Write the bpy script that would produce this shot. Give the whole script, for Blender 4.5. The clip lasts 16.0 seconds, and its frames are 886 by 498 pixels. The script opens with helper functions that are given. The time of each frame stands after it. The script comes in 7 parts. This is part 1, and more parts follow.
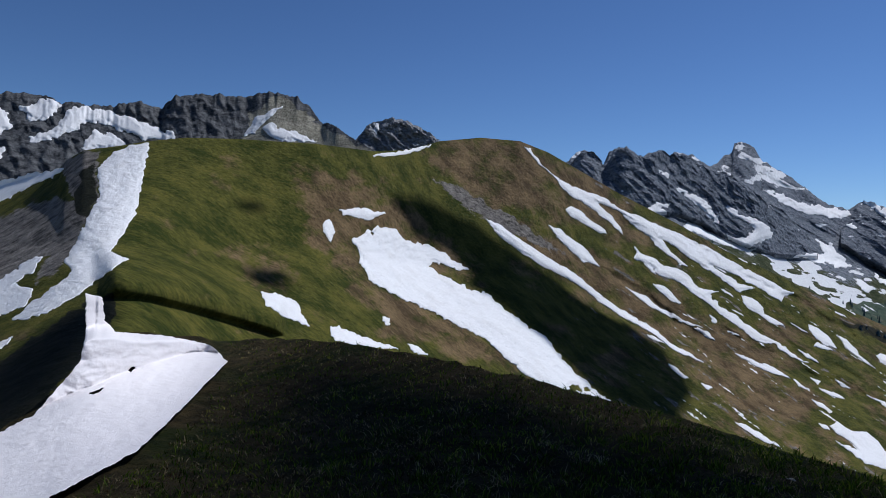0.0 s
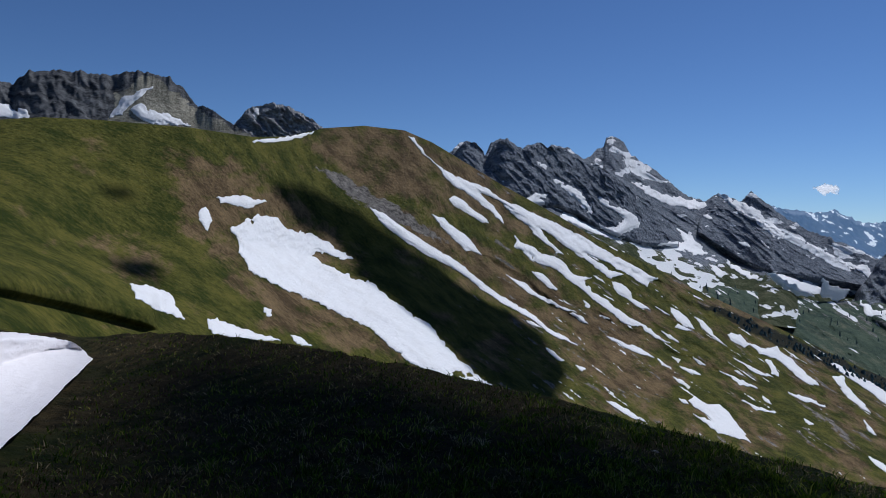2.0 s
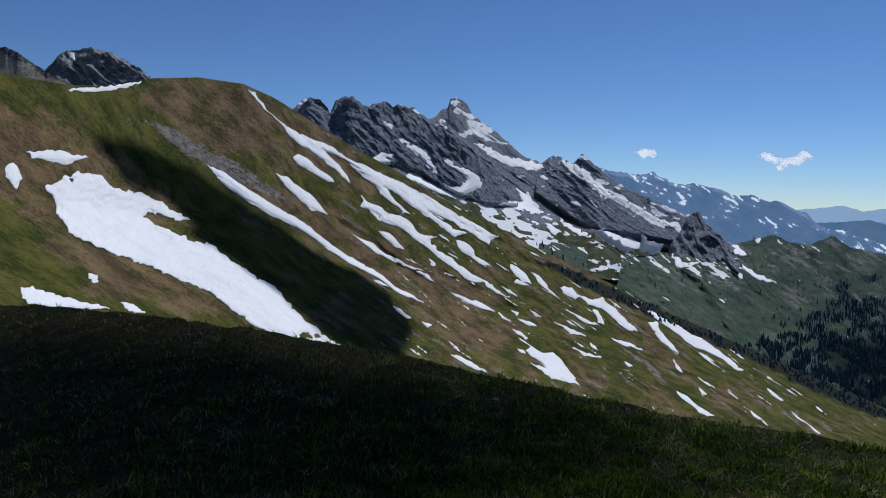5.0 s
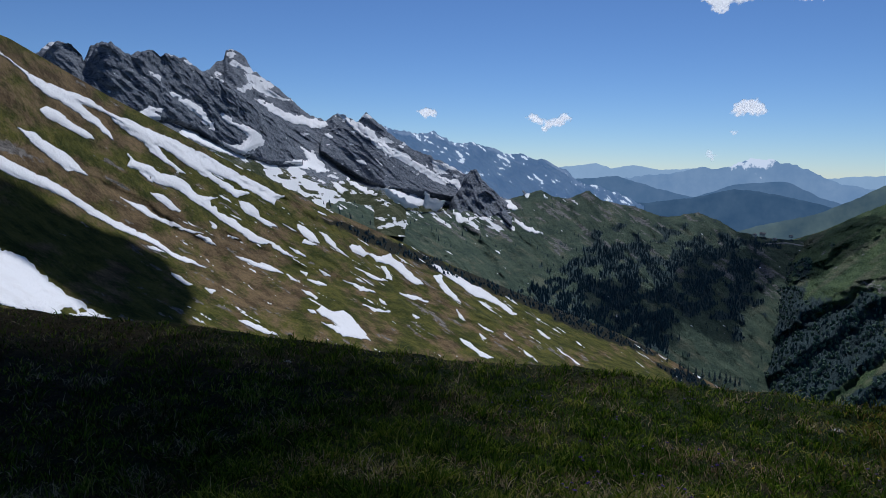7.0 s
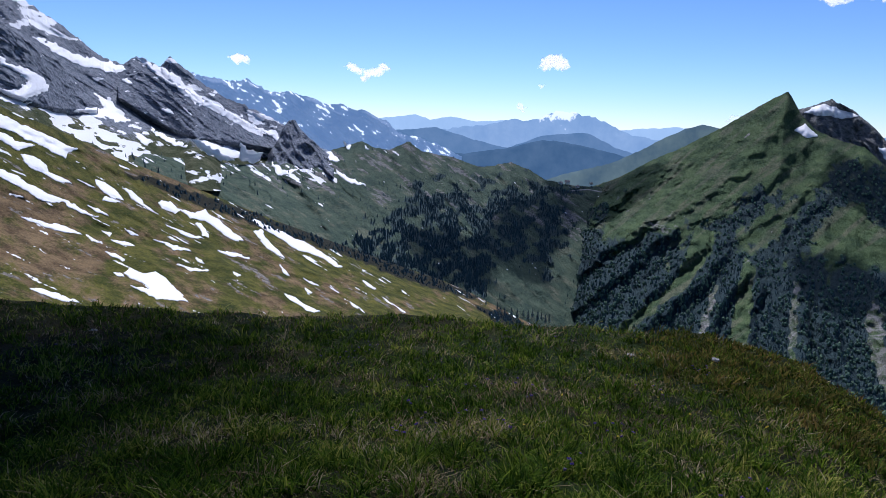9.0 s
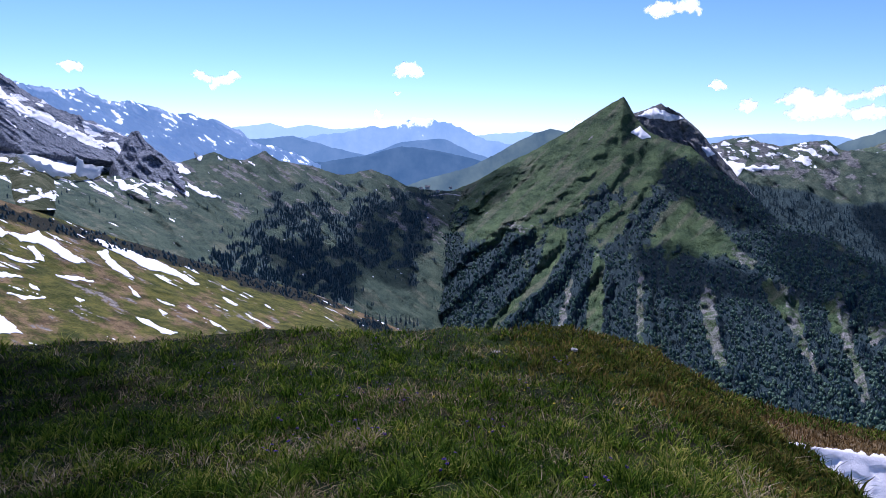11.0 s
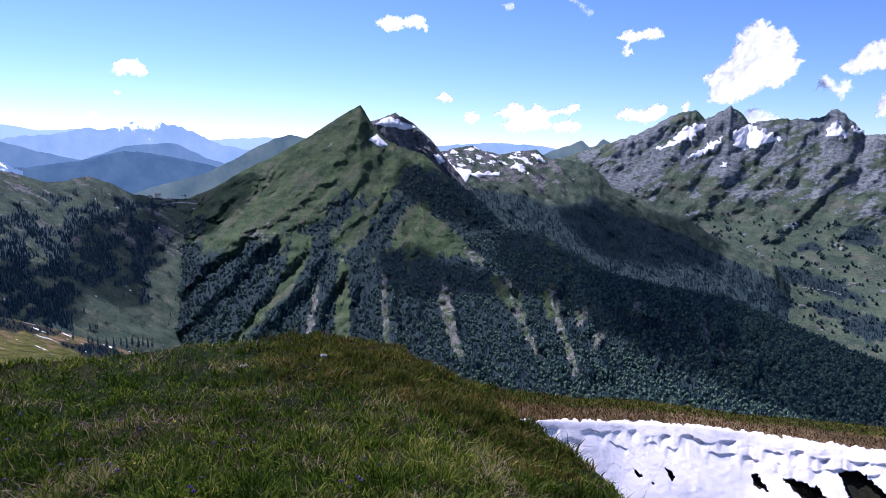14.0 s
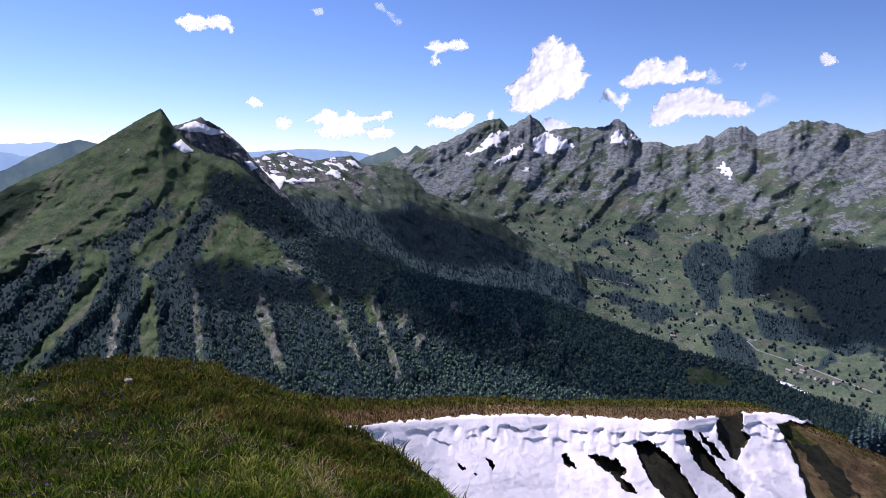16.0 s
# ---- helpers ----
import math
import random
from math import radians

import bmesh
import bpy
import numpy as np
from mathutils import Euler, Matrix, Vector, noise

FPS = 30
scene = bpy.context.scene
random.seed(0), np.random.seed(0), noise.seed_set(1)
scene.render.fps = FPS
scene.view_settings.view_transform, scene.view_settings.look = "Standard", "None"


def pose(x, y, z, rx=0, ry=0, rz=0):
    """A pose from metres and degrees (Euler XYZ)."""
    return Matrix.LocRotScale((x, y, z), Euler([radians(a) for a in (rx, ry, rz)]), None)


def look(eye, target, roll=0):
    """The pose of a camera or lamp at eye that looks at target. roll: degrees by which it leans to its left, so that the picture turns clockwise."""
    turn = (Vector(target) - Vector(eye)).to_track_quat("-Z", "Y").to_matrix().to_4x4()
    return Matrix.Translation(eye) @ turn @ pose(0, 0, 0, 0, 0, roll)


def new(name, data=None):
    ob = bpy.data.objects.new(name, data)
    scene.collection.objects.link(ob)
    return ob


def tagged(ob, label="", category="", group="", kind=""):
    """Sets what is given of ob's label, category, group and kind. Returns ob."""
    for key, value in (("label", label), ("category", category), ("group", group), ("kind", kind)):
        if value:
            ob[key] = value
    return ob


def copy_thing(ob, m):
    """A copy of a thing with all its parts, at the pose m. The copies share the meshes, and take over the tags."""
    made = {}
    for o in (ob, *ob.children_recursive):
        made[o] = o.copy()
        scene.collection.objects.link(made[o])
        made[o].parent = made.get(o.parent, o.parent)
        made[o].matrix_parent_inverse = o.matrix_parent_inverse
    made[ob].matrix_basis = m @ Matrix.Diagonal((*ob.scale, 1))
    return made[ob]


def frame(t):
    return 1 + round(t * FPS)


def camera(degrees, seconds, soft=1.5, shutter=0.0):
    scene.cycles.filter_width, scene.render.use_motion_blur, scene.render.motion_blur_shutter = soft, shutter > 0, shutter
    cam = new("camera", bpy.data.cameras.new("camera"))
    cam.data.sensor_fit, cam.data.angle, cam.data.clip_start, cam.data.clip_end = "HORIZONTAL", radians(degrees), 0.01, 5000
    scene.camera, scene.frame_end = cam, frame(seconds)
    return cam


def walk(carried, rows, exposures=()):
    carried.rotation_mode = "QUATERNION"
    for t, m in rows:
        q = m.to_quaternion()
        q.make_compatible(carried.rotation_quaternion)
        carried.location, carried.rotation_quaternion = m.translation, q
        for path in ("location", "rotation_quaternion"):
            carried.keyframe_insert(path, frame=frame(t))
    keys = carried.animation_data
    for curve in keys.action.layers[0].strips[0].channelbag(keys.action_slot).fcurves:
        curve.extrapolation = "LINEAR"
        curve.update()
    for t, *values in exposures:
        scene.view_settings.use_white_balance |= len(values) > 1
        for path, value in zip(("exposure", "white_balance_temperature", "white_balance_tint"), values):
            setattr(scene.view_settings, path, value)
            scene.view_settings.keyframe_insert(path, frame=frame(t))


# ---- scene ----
cam = camera(66.54, 16.0, soft=0.55)
EYE = Vector((0.0, 0.0, 1.65))
TURNS = [
    (0, 89.94, -2.06, -0.03),
    (0.5, 89.97, -2.24, -2.91),
    (1, 89.96, -2.19, -4.82),
    (1.5, 89.94, -2.21, -6.66),
    (2, 89.35, -1.97, -9.82),
    (2.5, 89.06, -1.50, -11.56),
    (3, 88.38, -1.37, -13.06),
    (3.5, 87.74, -1.11, -14.92),
    (6, 84.54, -1.92, -30.99),
    (6.5, 83.49, -1.42, -36.19),
    (7, 83.43, -1.56, -40.72),
    (7.5, 83.47, -2.13, -43.59),
    (8, 82.35, -1.61, -46.87),
    (8.5, 80.77, -1.70, -51.50),
    (9, 79.79, -1.81, -55.70),
    (11.5, 80.57, -0.78, -70.69),
    (12, 80.31, -1.15, -74.53),
    (12.5, 80.83, -1.19, -78.68),
    (13, 80.39, -1.25, -81.93),
    (13.5, 80.87, -1.41, -85.17),
    (14, 81.60, -1.53, -89.04),
    (14.5, 81.86, -1.35, -92.29),
    (15, 82.76, -1.47, -96.41),
    (15.5, 82.78, -1.35, -100.89),
    (16, 82.50, -1.39, -104.50),
]
walk(cam, [(t, pose(*EYE, rx, ry, rz)) for t, rx, ry, rz in TURNS],
     exposures=[(0, -0.26, 5560, 12), (1.5, -0.36, 5540, 12), (3.5, -0.38, 5520, 12), (6, -0.32, 5520, 12), (7, -0.34, 5520, 12), (8, -0.08, 5450, 14), (9, 0.32, 5350, 20), (11.5, 0.7, 5200, 30), (14, 0.7, 5350, 32), (16, 0.54, 5750, 31)])

# ---------------------------------------------------------------- light
SUN_BEARING, SUN_HEIGHT = 52.0, 52.0
SUN_WAY = Vector((math.sin(radians(SUN_BEARING)) * math.cos(radians(SUN_HEIGHT)),
                  math.cos(radians(SUN_BEARING)) * math.cos(radians(SUN_HEIGHT)),
                  math.sin(radians(SUN_HEIGHT))))
world = bpy.data.worlds.new("sky")
scene.world = world
world.use_nodes = True
wt = world.node_tree
sky = wt.nodes.new("ShaderNodeTexSky")
sky.sky_type, sky.sun_disc = "NISHITA", False
sky.sun_elevation, sky.sun_rotation = radians(SUN_HEIGHT), radians(SUN_BEARING)
sky.altitude, sky.air_density, sky.dust_density, sky.ozone_density = 1900, 1.0, 0.2, 3.4
dim = wt.nodes.new("ShaderNodeVectorMath")
dim.operation = "SCALE"
dim.inputs[3].default_value = 0.076
deep = wt.nodes.new("ShaderNodeGamma")
deep.inputs[1].default_value = 1.22
wt.links.new(sky.outputs[0], dim.inputs[0])
wt.links.new(dim.outputs[0], deep.inputs[0])
wt.links.new(deep.outputs[0], wt.nodes["Background"].inputs[0])
wt.nodes["Background"].inputs[1].default_value = 1.22
sun = new("sun", bpy.data.lights.new("sun", "SUN"))
sun.data.energy, sun.data.angle, sun.data.color = 4.8, radians(0.9), (1.0, 0.95, 0.87)
sun.matrix_world = look(tuple(SUN_WAY * 1000), (0, 0, 0))

# ---------------------------------------------------------------- noise and grids
RNG = np.random.RandomState(7)
PERM = RNG.permutation(512)
PERM = np.concatenate([PERM, PERM])
GRAD = RNG.normal(size=(512, 3))
GRAD /= np.linalg.norm(GRAD, axis=1)[:, None]


def perlin(x, y, z):
    x, y, z = np.broadcast_arrays(np.asarray(x, float), y, z)
    xi, yi, zi = (np.floor(a).astype(int) for a in (x, y, z))
    u, v, w = x - xi, y - yi, z - zi
    fu, fv, fw = (a * a * a * (a * (a * 6 - 15) + 10) for a in (u, v, w))
    total = 0
    for dx in (0, 1):
        for dy in (0, 1):
            for dz in (0, 1):
                h = PERM[(PERM[(PERM[(xi + dx) & 511] + yi + dy) & 511] + zi + dz) & 511]
                g = GRAD[h]
                dot = g[..., 0] * (u - dx) + g[..., 1] * (v - dy) + g[..., 2] * (w - dz)
                total = total + dot * (fu if dx else 1 - fu) * (fv if dy else 1 - fv) * (fw if dz else 1 - fw)
    return total * 1.6


def fbm(x, y, z=0.0, octaves=5, gain=0.5):
    total, amp = 0, 1.0
    for k in range(octaves):
        total = total + amp * perlin(np.asarray(x) * 2 ** k + 13.7 * k, np.asarray(y) * 2 ** k + 5.1 * k, np.asarray(z) * 2 ** k)
        amp *= gain
    return total


def ridged(x, y, z=0.0, octaves=5, gain=0.55):
    total, amp = 0, 1.0
    for k in range(octaves):
        total = total + amp * (1 - 2 * np.abs(perlin(np.asarray(x) * 2 ** k + 3.3 * k, np.asarray(y) * 2 ** k + 9.2 * k, np.asarray(z) * 2 ** k)))
        amp *= gain
    return total


def smooth(a, lo, hi):
    t = np.clip((a - lo) / (hi - lo), 0, 1)
    return t * t * (3 - 2 * t)


def inside(polygon, b, e):
    """Signed distance in degrees to an outline, positive inside."""
    b, e = np.asarray(b, float), np.asarray(e, float)
    best, odd = np.full(b.shape, 1e9), np.zeros(b.shape, bool)
    n = len(polygon)
    for k in range(n):
        x0, y0 = polygon[k][:2]
        x1, y1 = polygon[(k + 1) % n][:2]
        dx, dy = x1 - x0, y1 - y0
        t = np.clip(((b - x0) * dx + (e - y0) * dy) / (dx * dx + dy * dy + 1e-12), 0, 1)
        best = np.minimum(best, (b - x0 - t * dx) ** 2 + (e - y0 - t * dy) ** 2)
        odd ^= ((y0 > e) != (y1 > e)) & (b < (x1 - x0) * (e - y0) / (y1 - y0 + 1e-12) + x0)
    return np.sqrt(best) * np.where(odd, 1, -1)


def region(polygons, b, e, rag=0.25, scale=1.2, fingers=0.0):
    """The largest signed distance to any of the outlines, with ragged edges; fingers: edges drawn out down a slope that falls to the right."""
    bb = b + rag * fbm(b * scale, e * scale, 3.1, 4)
    ee = e + rag * fbm(b * scale, e * scale, 8.7, 4)
    if fingers:
        drawn = fingers * fbm((b - 0.58 * e) * 0.45, (e + 0.58 * b) * 2.3, 5.9, 5, 0.6)
        bb, ee = bb + 0.5 * drawn, ee + 0.86 * drawn
    out = np.full(np.shape(b), -9.0)
    for p in polygons:
        q = np.array([w[:2] for w in p])
        near = (bb > q[:, 0].min() - 1.5) & (bb < q[:, 0].max() + 1.5) & (ee > q[:, 1].min() - 1.5) & (ee < q[:, 1].max() + 1.5)
        if near.any():
            out[near] = np.maximum(out[near], inside(p, bb[near], ee[near]))
    return out


def spot(b, e, d):
    """Points from bearing, angle of elevation and distance."""
    b, e = np.radians(b), np.radians(e)
    return np.stack([d * np.cos(e) * np.sin(b), d * np.cos(e) * np.cos(b), EYE.z + d * np.sin(e)], -1)


class Sheet:
    """A stretch of land, lofted between guide lines that run along it from its crest down to its foot."""

    def __init__(self, guides, b0, b1, step, rows, soften=6, curve=None):
        self.b = np.arange(b0, b1 + step / 2, step)
        lines_e, lines_d = [], []
        for g in guides:
            g = sorted(g)
            gb, ge, gd = (np.array([q[k] for q in g]) for k in range(3))
            lines_e.append(np.interp(self.b, gb, ge))
            lines_d.append(np.log(np.interp(self.b, gb, gd)))
        for k in range(1, len(guides)):
            for lines in (lines_e, lines_d):
                w = soften
                pad = np.pad(lines[k], w, mode="edge")
                lines[k] = np.convolve(pad, np.ones(2 * w + 1) / (2 * w + 1), "valid")
        self.v = np.linspace(0, 1, rows)
        at = np.linspace(0, 1, len(guides)) if curve is None else np.array(curve)
        self.e = np.empty((rows, len(self.b)))
        self.d = np.empty((rows, len(self.b)))
        le, ld = np.array(lines_e), np.array(lines_d)
        for r, v in enumerate(self.v):
            k = min(int(np.searchsorted(at, v, side="right")) - 1, len(at) - 2)
            s = (v - at[k]) / (at[k + 1] - at[k])
            self.e[r] = le[k] * (1 - s) + le[k + 1] * s
            self.d[r] = ld[k] * (1 - s) + ld[k + 1] * s
        for _ in range(max(2, rows // 30)):
            self.d[1:-1] = (self.d[:-2] + 2 * self.d[1:-1] + self.d[2:]) / 4
        self.d = np.exp(self.d)
        self.B, self.V = np.meshgrid(self.b, self.v)
        self.masks = {}

    def points(self):
        return spot(self.B, self.e, self.d)

    def normal_z(self):
        p = self.points()
        n = np.cross(np.gradient(p, axis=1), np.gradient(p, axis=0))
        return np.abs(n[..., 2]) / (np.linalg.norm(n, axis=-1) + 1e-9)

    def distance(self, b, e):
        """The land's distance in a direction."""
        b, e = np.asarray(b, float), np.asarray(e, float)
        at = np.clip((b - self.b[0]) / (self.b[1] - self.b[0]), 0, len(self.b) - 1.001)
        k = at.astype(int)
        out = np.zeros(b.shape)
        for c in np.unique(k):
            m = k == c
            s = at[m] - c
            for col, w in ((c, 1 - s), (c + 1, s)):
                order = np.argsort(self.e[:, col])
                out[m] += w * np.interp(e[m], self.e[order, col], self.d[order, col])
        return out

    def build(self, name, material, parent=None, cols=None):
        """The sheet, or a stretch of it, as a mesh with its fields."""
        cols = np.ones(len(self.b), bool) if cols is None else cols
        p = self.points()[:, cols]
        rows, n = p.shape[:2]
        i = np.arange(rows * n).reshape(rows, n)
        quads = np.stack([i[:-1, :-1], i[1:, :-1], i[1:, 1:], i[:-1, 1:]], -1).reshape(-1, 4)
        ob = mesh_object(name, p.reshape(-1, 3), quads, material, parent)
        for key, val in self.masks.items():
            a = ob.data.attributes.new(key, "FLOAT", "POINT")
            a.data.foreach_set("value", np.clip(val[:, cols], -9, 9).astype(np.float32).ravel())
        return ob


def mesh_object(name, verts, faces, material, parent=None, flat=False):
    me = bpy.data.meshes.new(name)
    faces = np.asarray(faces)
    n, k = faces.shape
    used, inv = np.unique(faces, return_inverse=True)
    verts, faces = np.asarray(verts)[used], inv.reshape(n, k)
    me.vertices.add(len(verts))
    me.vertices.foreach_set("co", np.asarray(verts, np.float32).ravel())
    me.loops.add(n * k)
    me.loops.foreach_set("vertex_index", faces.astype(np.int32).ravel())
    me.polygons.add(n)
    me.polygons.foreach_set("loop_start", np.arange(0, n * k, k, dtype=np.int32))
    me.polygons.foreach_set("use_smooth", np.full(n, not flat))
    me.update(calc_edges=True)
    me.materials.append(material)
    ob = new(name, me)
    if parent is not None:
        ob.parent = parent
    return ob


def largest(cells):
    """The largest connected part of a raster."""
    label = np.where(cells, np.arange(cells.size).reshape(cells.shape) + 1, 0)
    while True:
        old = label.copy()
        for ax in (0, 1):
            for sh in (1, -1):
                r = np.roll(label, sh, ax)
                edge_row = [slice(None)] * 2
                edge_row[ax] = 0 if sh == 1 else -1
                r[tuple(edge_row)] = 0
                label = np.where(cells, np.maximum(label, r), 0)
        for _ in range(6):
            label = np.where(cells, np.maximum(label, label.ravel()[np.maximum(label - 1, 0)]), 0)
        if (label == old).all():
            break
    ids, n = np.unique(label[label > 0], return_counts=True)
    return label == ids[n.argmax()] if len(ids) else cells


def raster(outlines, holes, step, rag, scale, fingers=0.0):
    """A ragged outline filled with small cells: bearings, elevations, depth inside, faces and the rim's edges."""
    q = np.array([w[:2] for p in outlines for w in p])
    gb, ge = np.meshgrid(np.arange(q[:, 0].min() - 0.4, q[:, 0].max() + 0.4, step), np.arange(q[:, 1].min() - 0.4, q[:, 1].max() + 0.4, step))
    s = region(outlines, gb, ge, rag, scale, fingers)
    if len(holes):
        s = np.minimum(s, -region(holes, gb, ge, rag, scale))
    cell = (s[:-1, :-1] + s[1:, 1:] + s[:-1, 1:] + s[1:, :-1]) > 0
    if cell.sum() < 3:
        return None
    cell = largest(cell)
    r, c = np.nonzero(cell)
    use = np.zeros(gb.shape, bool)
    use[r, c] = use[r + 1, c] = use[r, c + 1] = use[r + 1, c + 1] = True
    index = np.full(gb.shape, -1)
    index[use] = np.arange(use.sum())
    faces = np.stack([index[r, c], index[r, c + 1], index[r + 1, c + 1], index[r + 1, c]], -1)
    a, z = faces.ravel(), np.roll(faces, -1, 1).ravel()
    big = use.sum() + 1
    lone = ~np.isin(a * big + z, z * big + a)
    gy, gx = np.gradient(s, step)
    k = np.clip(-s / (gx * gx + gy * gy + 0.05), -step, step) * (np.abs(s) < 1.2 * step)
    border = np.zeros(gb.shape, bool)
    border.ravel()[np.flatnonzero(use)[a[lone]]] = True
    gb, ge = np.where(border, gb + k * gx, gb), np.where(border, ge + k * gy, ge)
    return gb[use], ge[use], np.clip(s[use], 0, 9), faces, np.stack([a[lone], z[lone]], -1)


def drape(name, sheet, outlines, material, holes=(), step=0.07, rag=0.12, scale=2.5, thick=0.004, swell=0.0, fingers=0.0):
    """A layer of snow that follows the land inside an outline, with ragged edges and a rim that reaches down into it."""
    made = raster(outlines, holes, step, rag, scale, fingers)
    if made is None:
        return None
    b, e, depth, faces, rim = made
    d = sheet.distance(b, e)
    rise = thick * (0.25 + smooth(depth, 0, 0.35)) + swell * fbm(b * 1.1, e * 1.9, 2.2, 5)
    top = spot(b, e, d * (1 - np.maximum(rise, thick * 0.2)))
    low = spot(b, e, d * (1 + thick))
    n = len(top)
    skirt = np.stack([rim[:, 1], rim[:, 0], rim[:, 0] + n, rim[:, 1] + n], -1)
    return mesh_object(name, np.concatenate([top, low]), np.concatenate([faces, skirt]), material)


def crease(sheet, line, wide, sharp=0.3):
    """A spur along a line that runs downhill: 1 on the line, falling off gently on one side and steeply on the other."""
    best = np.full(sheet.B.shape, 9.0)
    for (x0, y0), (x1, y1) in zip(line[:-1], line[1:]):
        dx, dy = x1 - x0, y1 - y0
        t = np.clip(((sheet.B - x0) * dx + (sheet.e - y0) * dy) / (dx * dx + dy * dy), 0, 1)
        px, py = sheet.B - x0 - t * dx, sheet.e - y0 - t * dy
        away = np.hypot(px, py)
        away = np.where(dx * py - dy * px > 0, away / sharp, away)
        best = np.minimum(best, away)
    return np.maximum(0, 1 - best / wide)


def spurs(sheet, lines, wide, strength, sharp=0.3, seed=0.0, rag=0.2):
    """Spurs and cliff bands along lines, broken up a little."""
    keep_b, keep_e = sheet.B, sheet.e
    sheet.B = keep_b + rag * fbm(keep_b * 0.8, keep_e * 0.8, seed + 1.5, 4)
    sheet.e = keep_e + rag * fbm(keep_b * 0.8, keep_e * 0.8, seed + 6.5, 4)
    h = 0
    for line in lines:
        h = np.maximum(h, crease(sheet, line, wide, sharp))
    sheet.B, sheet.e = keep_b, keep_e
    return h * wide * strength * (0.8 + 0.5 * fbm(keep_b * 0.6, keep_e * 0.6, seed, 3))


# ---------------------------------------------------------------- materials
def nodes_of(name):
    m = bpy.data.materials.new(name)
    m.use_nodes = True
    return m, m.node_tree, m.node_tree.nodes["Principled BSDF"]


def add(tree, kind, **sockets):
    n = tree.nodes.new("ShaderNode" + kind)
    for k, v in sockets.items():
        key = int(k[1:]) if k[0] == "i" and k[1:].isdigit() else k
        if hasattr(v, "is_linked") or hasattr(v, "links"):
            tree.links.new(v, n.inputs[key])
        else:
            n.inputs[key].default_value = v
    return n


def noise_at(tree, scale, detail=6, rough=0.6, stretch=None, vector=None):
    if vector is None:
        vector = tree.nodes.new("ShaderNodeNewGeometry").outputs["Position"]
    if stretch:
        mp = add(tree, "Mapping", i0=vector)
        mp.inputs["Scale"].default_value = stretch
        vector = mp.outputs[0]
    n = add(tree, "TexNoise", Vector=vector, Scale=scale, Detail=detail, Roughness=rough)
    return n.outputs[0]


def ramp(tree, fac, stops):
    n = add(tree, "ValToRGB", i0=fac)
    el = n.color_ramp.elements
    while len(el) < len(stops):
        el.new(0.5)
    for q, (at, col) in zip(el, stops):
        q.position, q.color = at, (*col, 1) if len(col) == 3 else (col[0],) * 3 + (1,)
    return n.outputs[0]


def blend(tree, fac, a, b):
    n = tree.nodes.new("ShaderNodeMix")
    n.data_type = "RGBA"
    for sock, val in ((n.inputs[0], fac), (n.inputs[6], a), (n.inputs[7], b)):
        if hasattr(val, "links"):
            tree.links.new(val, sock)
        else:
            sock.default_value = val if isinstance(val, float) else (*val, 1)
    return n.outputs[2]


def calc(tree, op, a, b=0.0, clamp=False):
    n = tree.nodes.new("ShaderNodeMath")
    n.operation, n.use_clamp = op, clamp
    for k, val in enumerate((a, b)):
        if hasattr(val, "links"):
            tree.links.new(val, n.inputs[k])
        else:
            n.inputs[k].default_value = val
    return n.outputs[0]


def edge(tree, attr, grain, amp, sharp):
    """A mask from a stored field, its border broken up by a grain."""
    a = tree.nodes.new("ShaderNodeAttribute")
    a.attribute_name = attr
    g = calc(tree, "MULTIPLY", calc(tree, "SUBTRACT", grain, 0.5), amp)
    s = calc(tree, "MULTIPLY", calc(tree, "ADD", a.outputs["Fac"], g), sharp)
    return calc(tree, "ADD", s, 0.5, True)


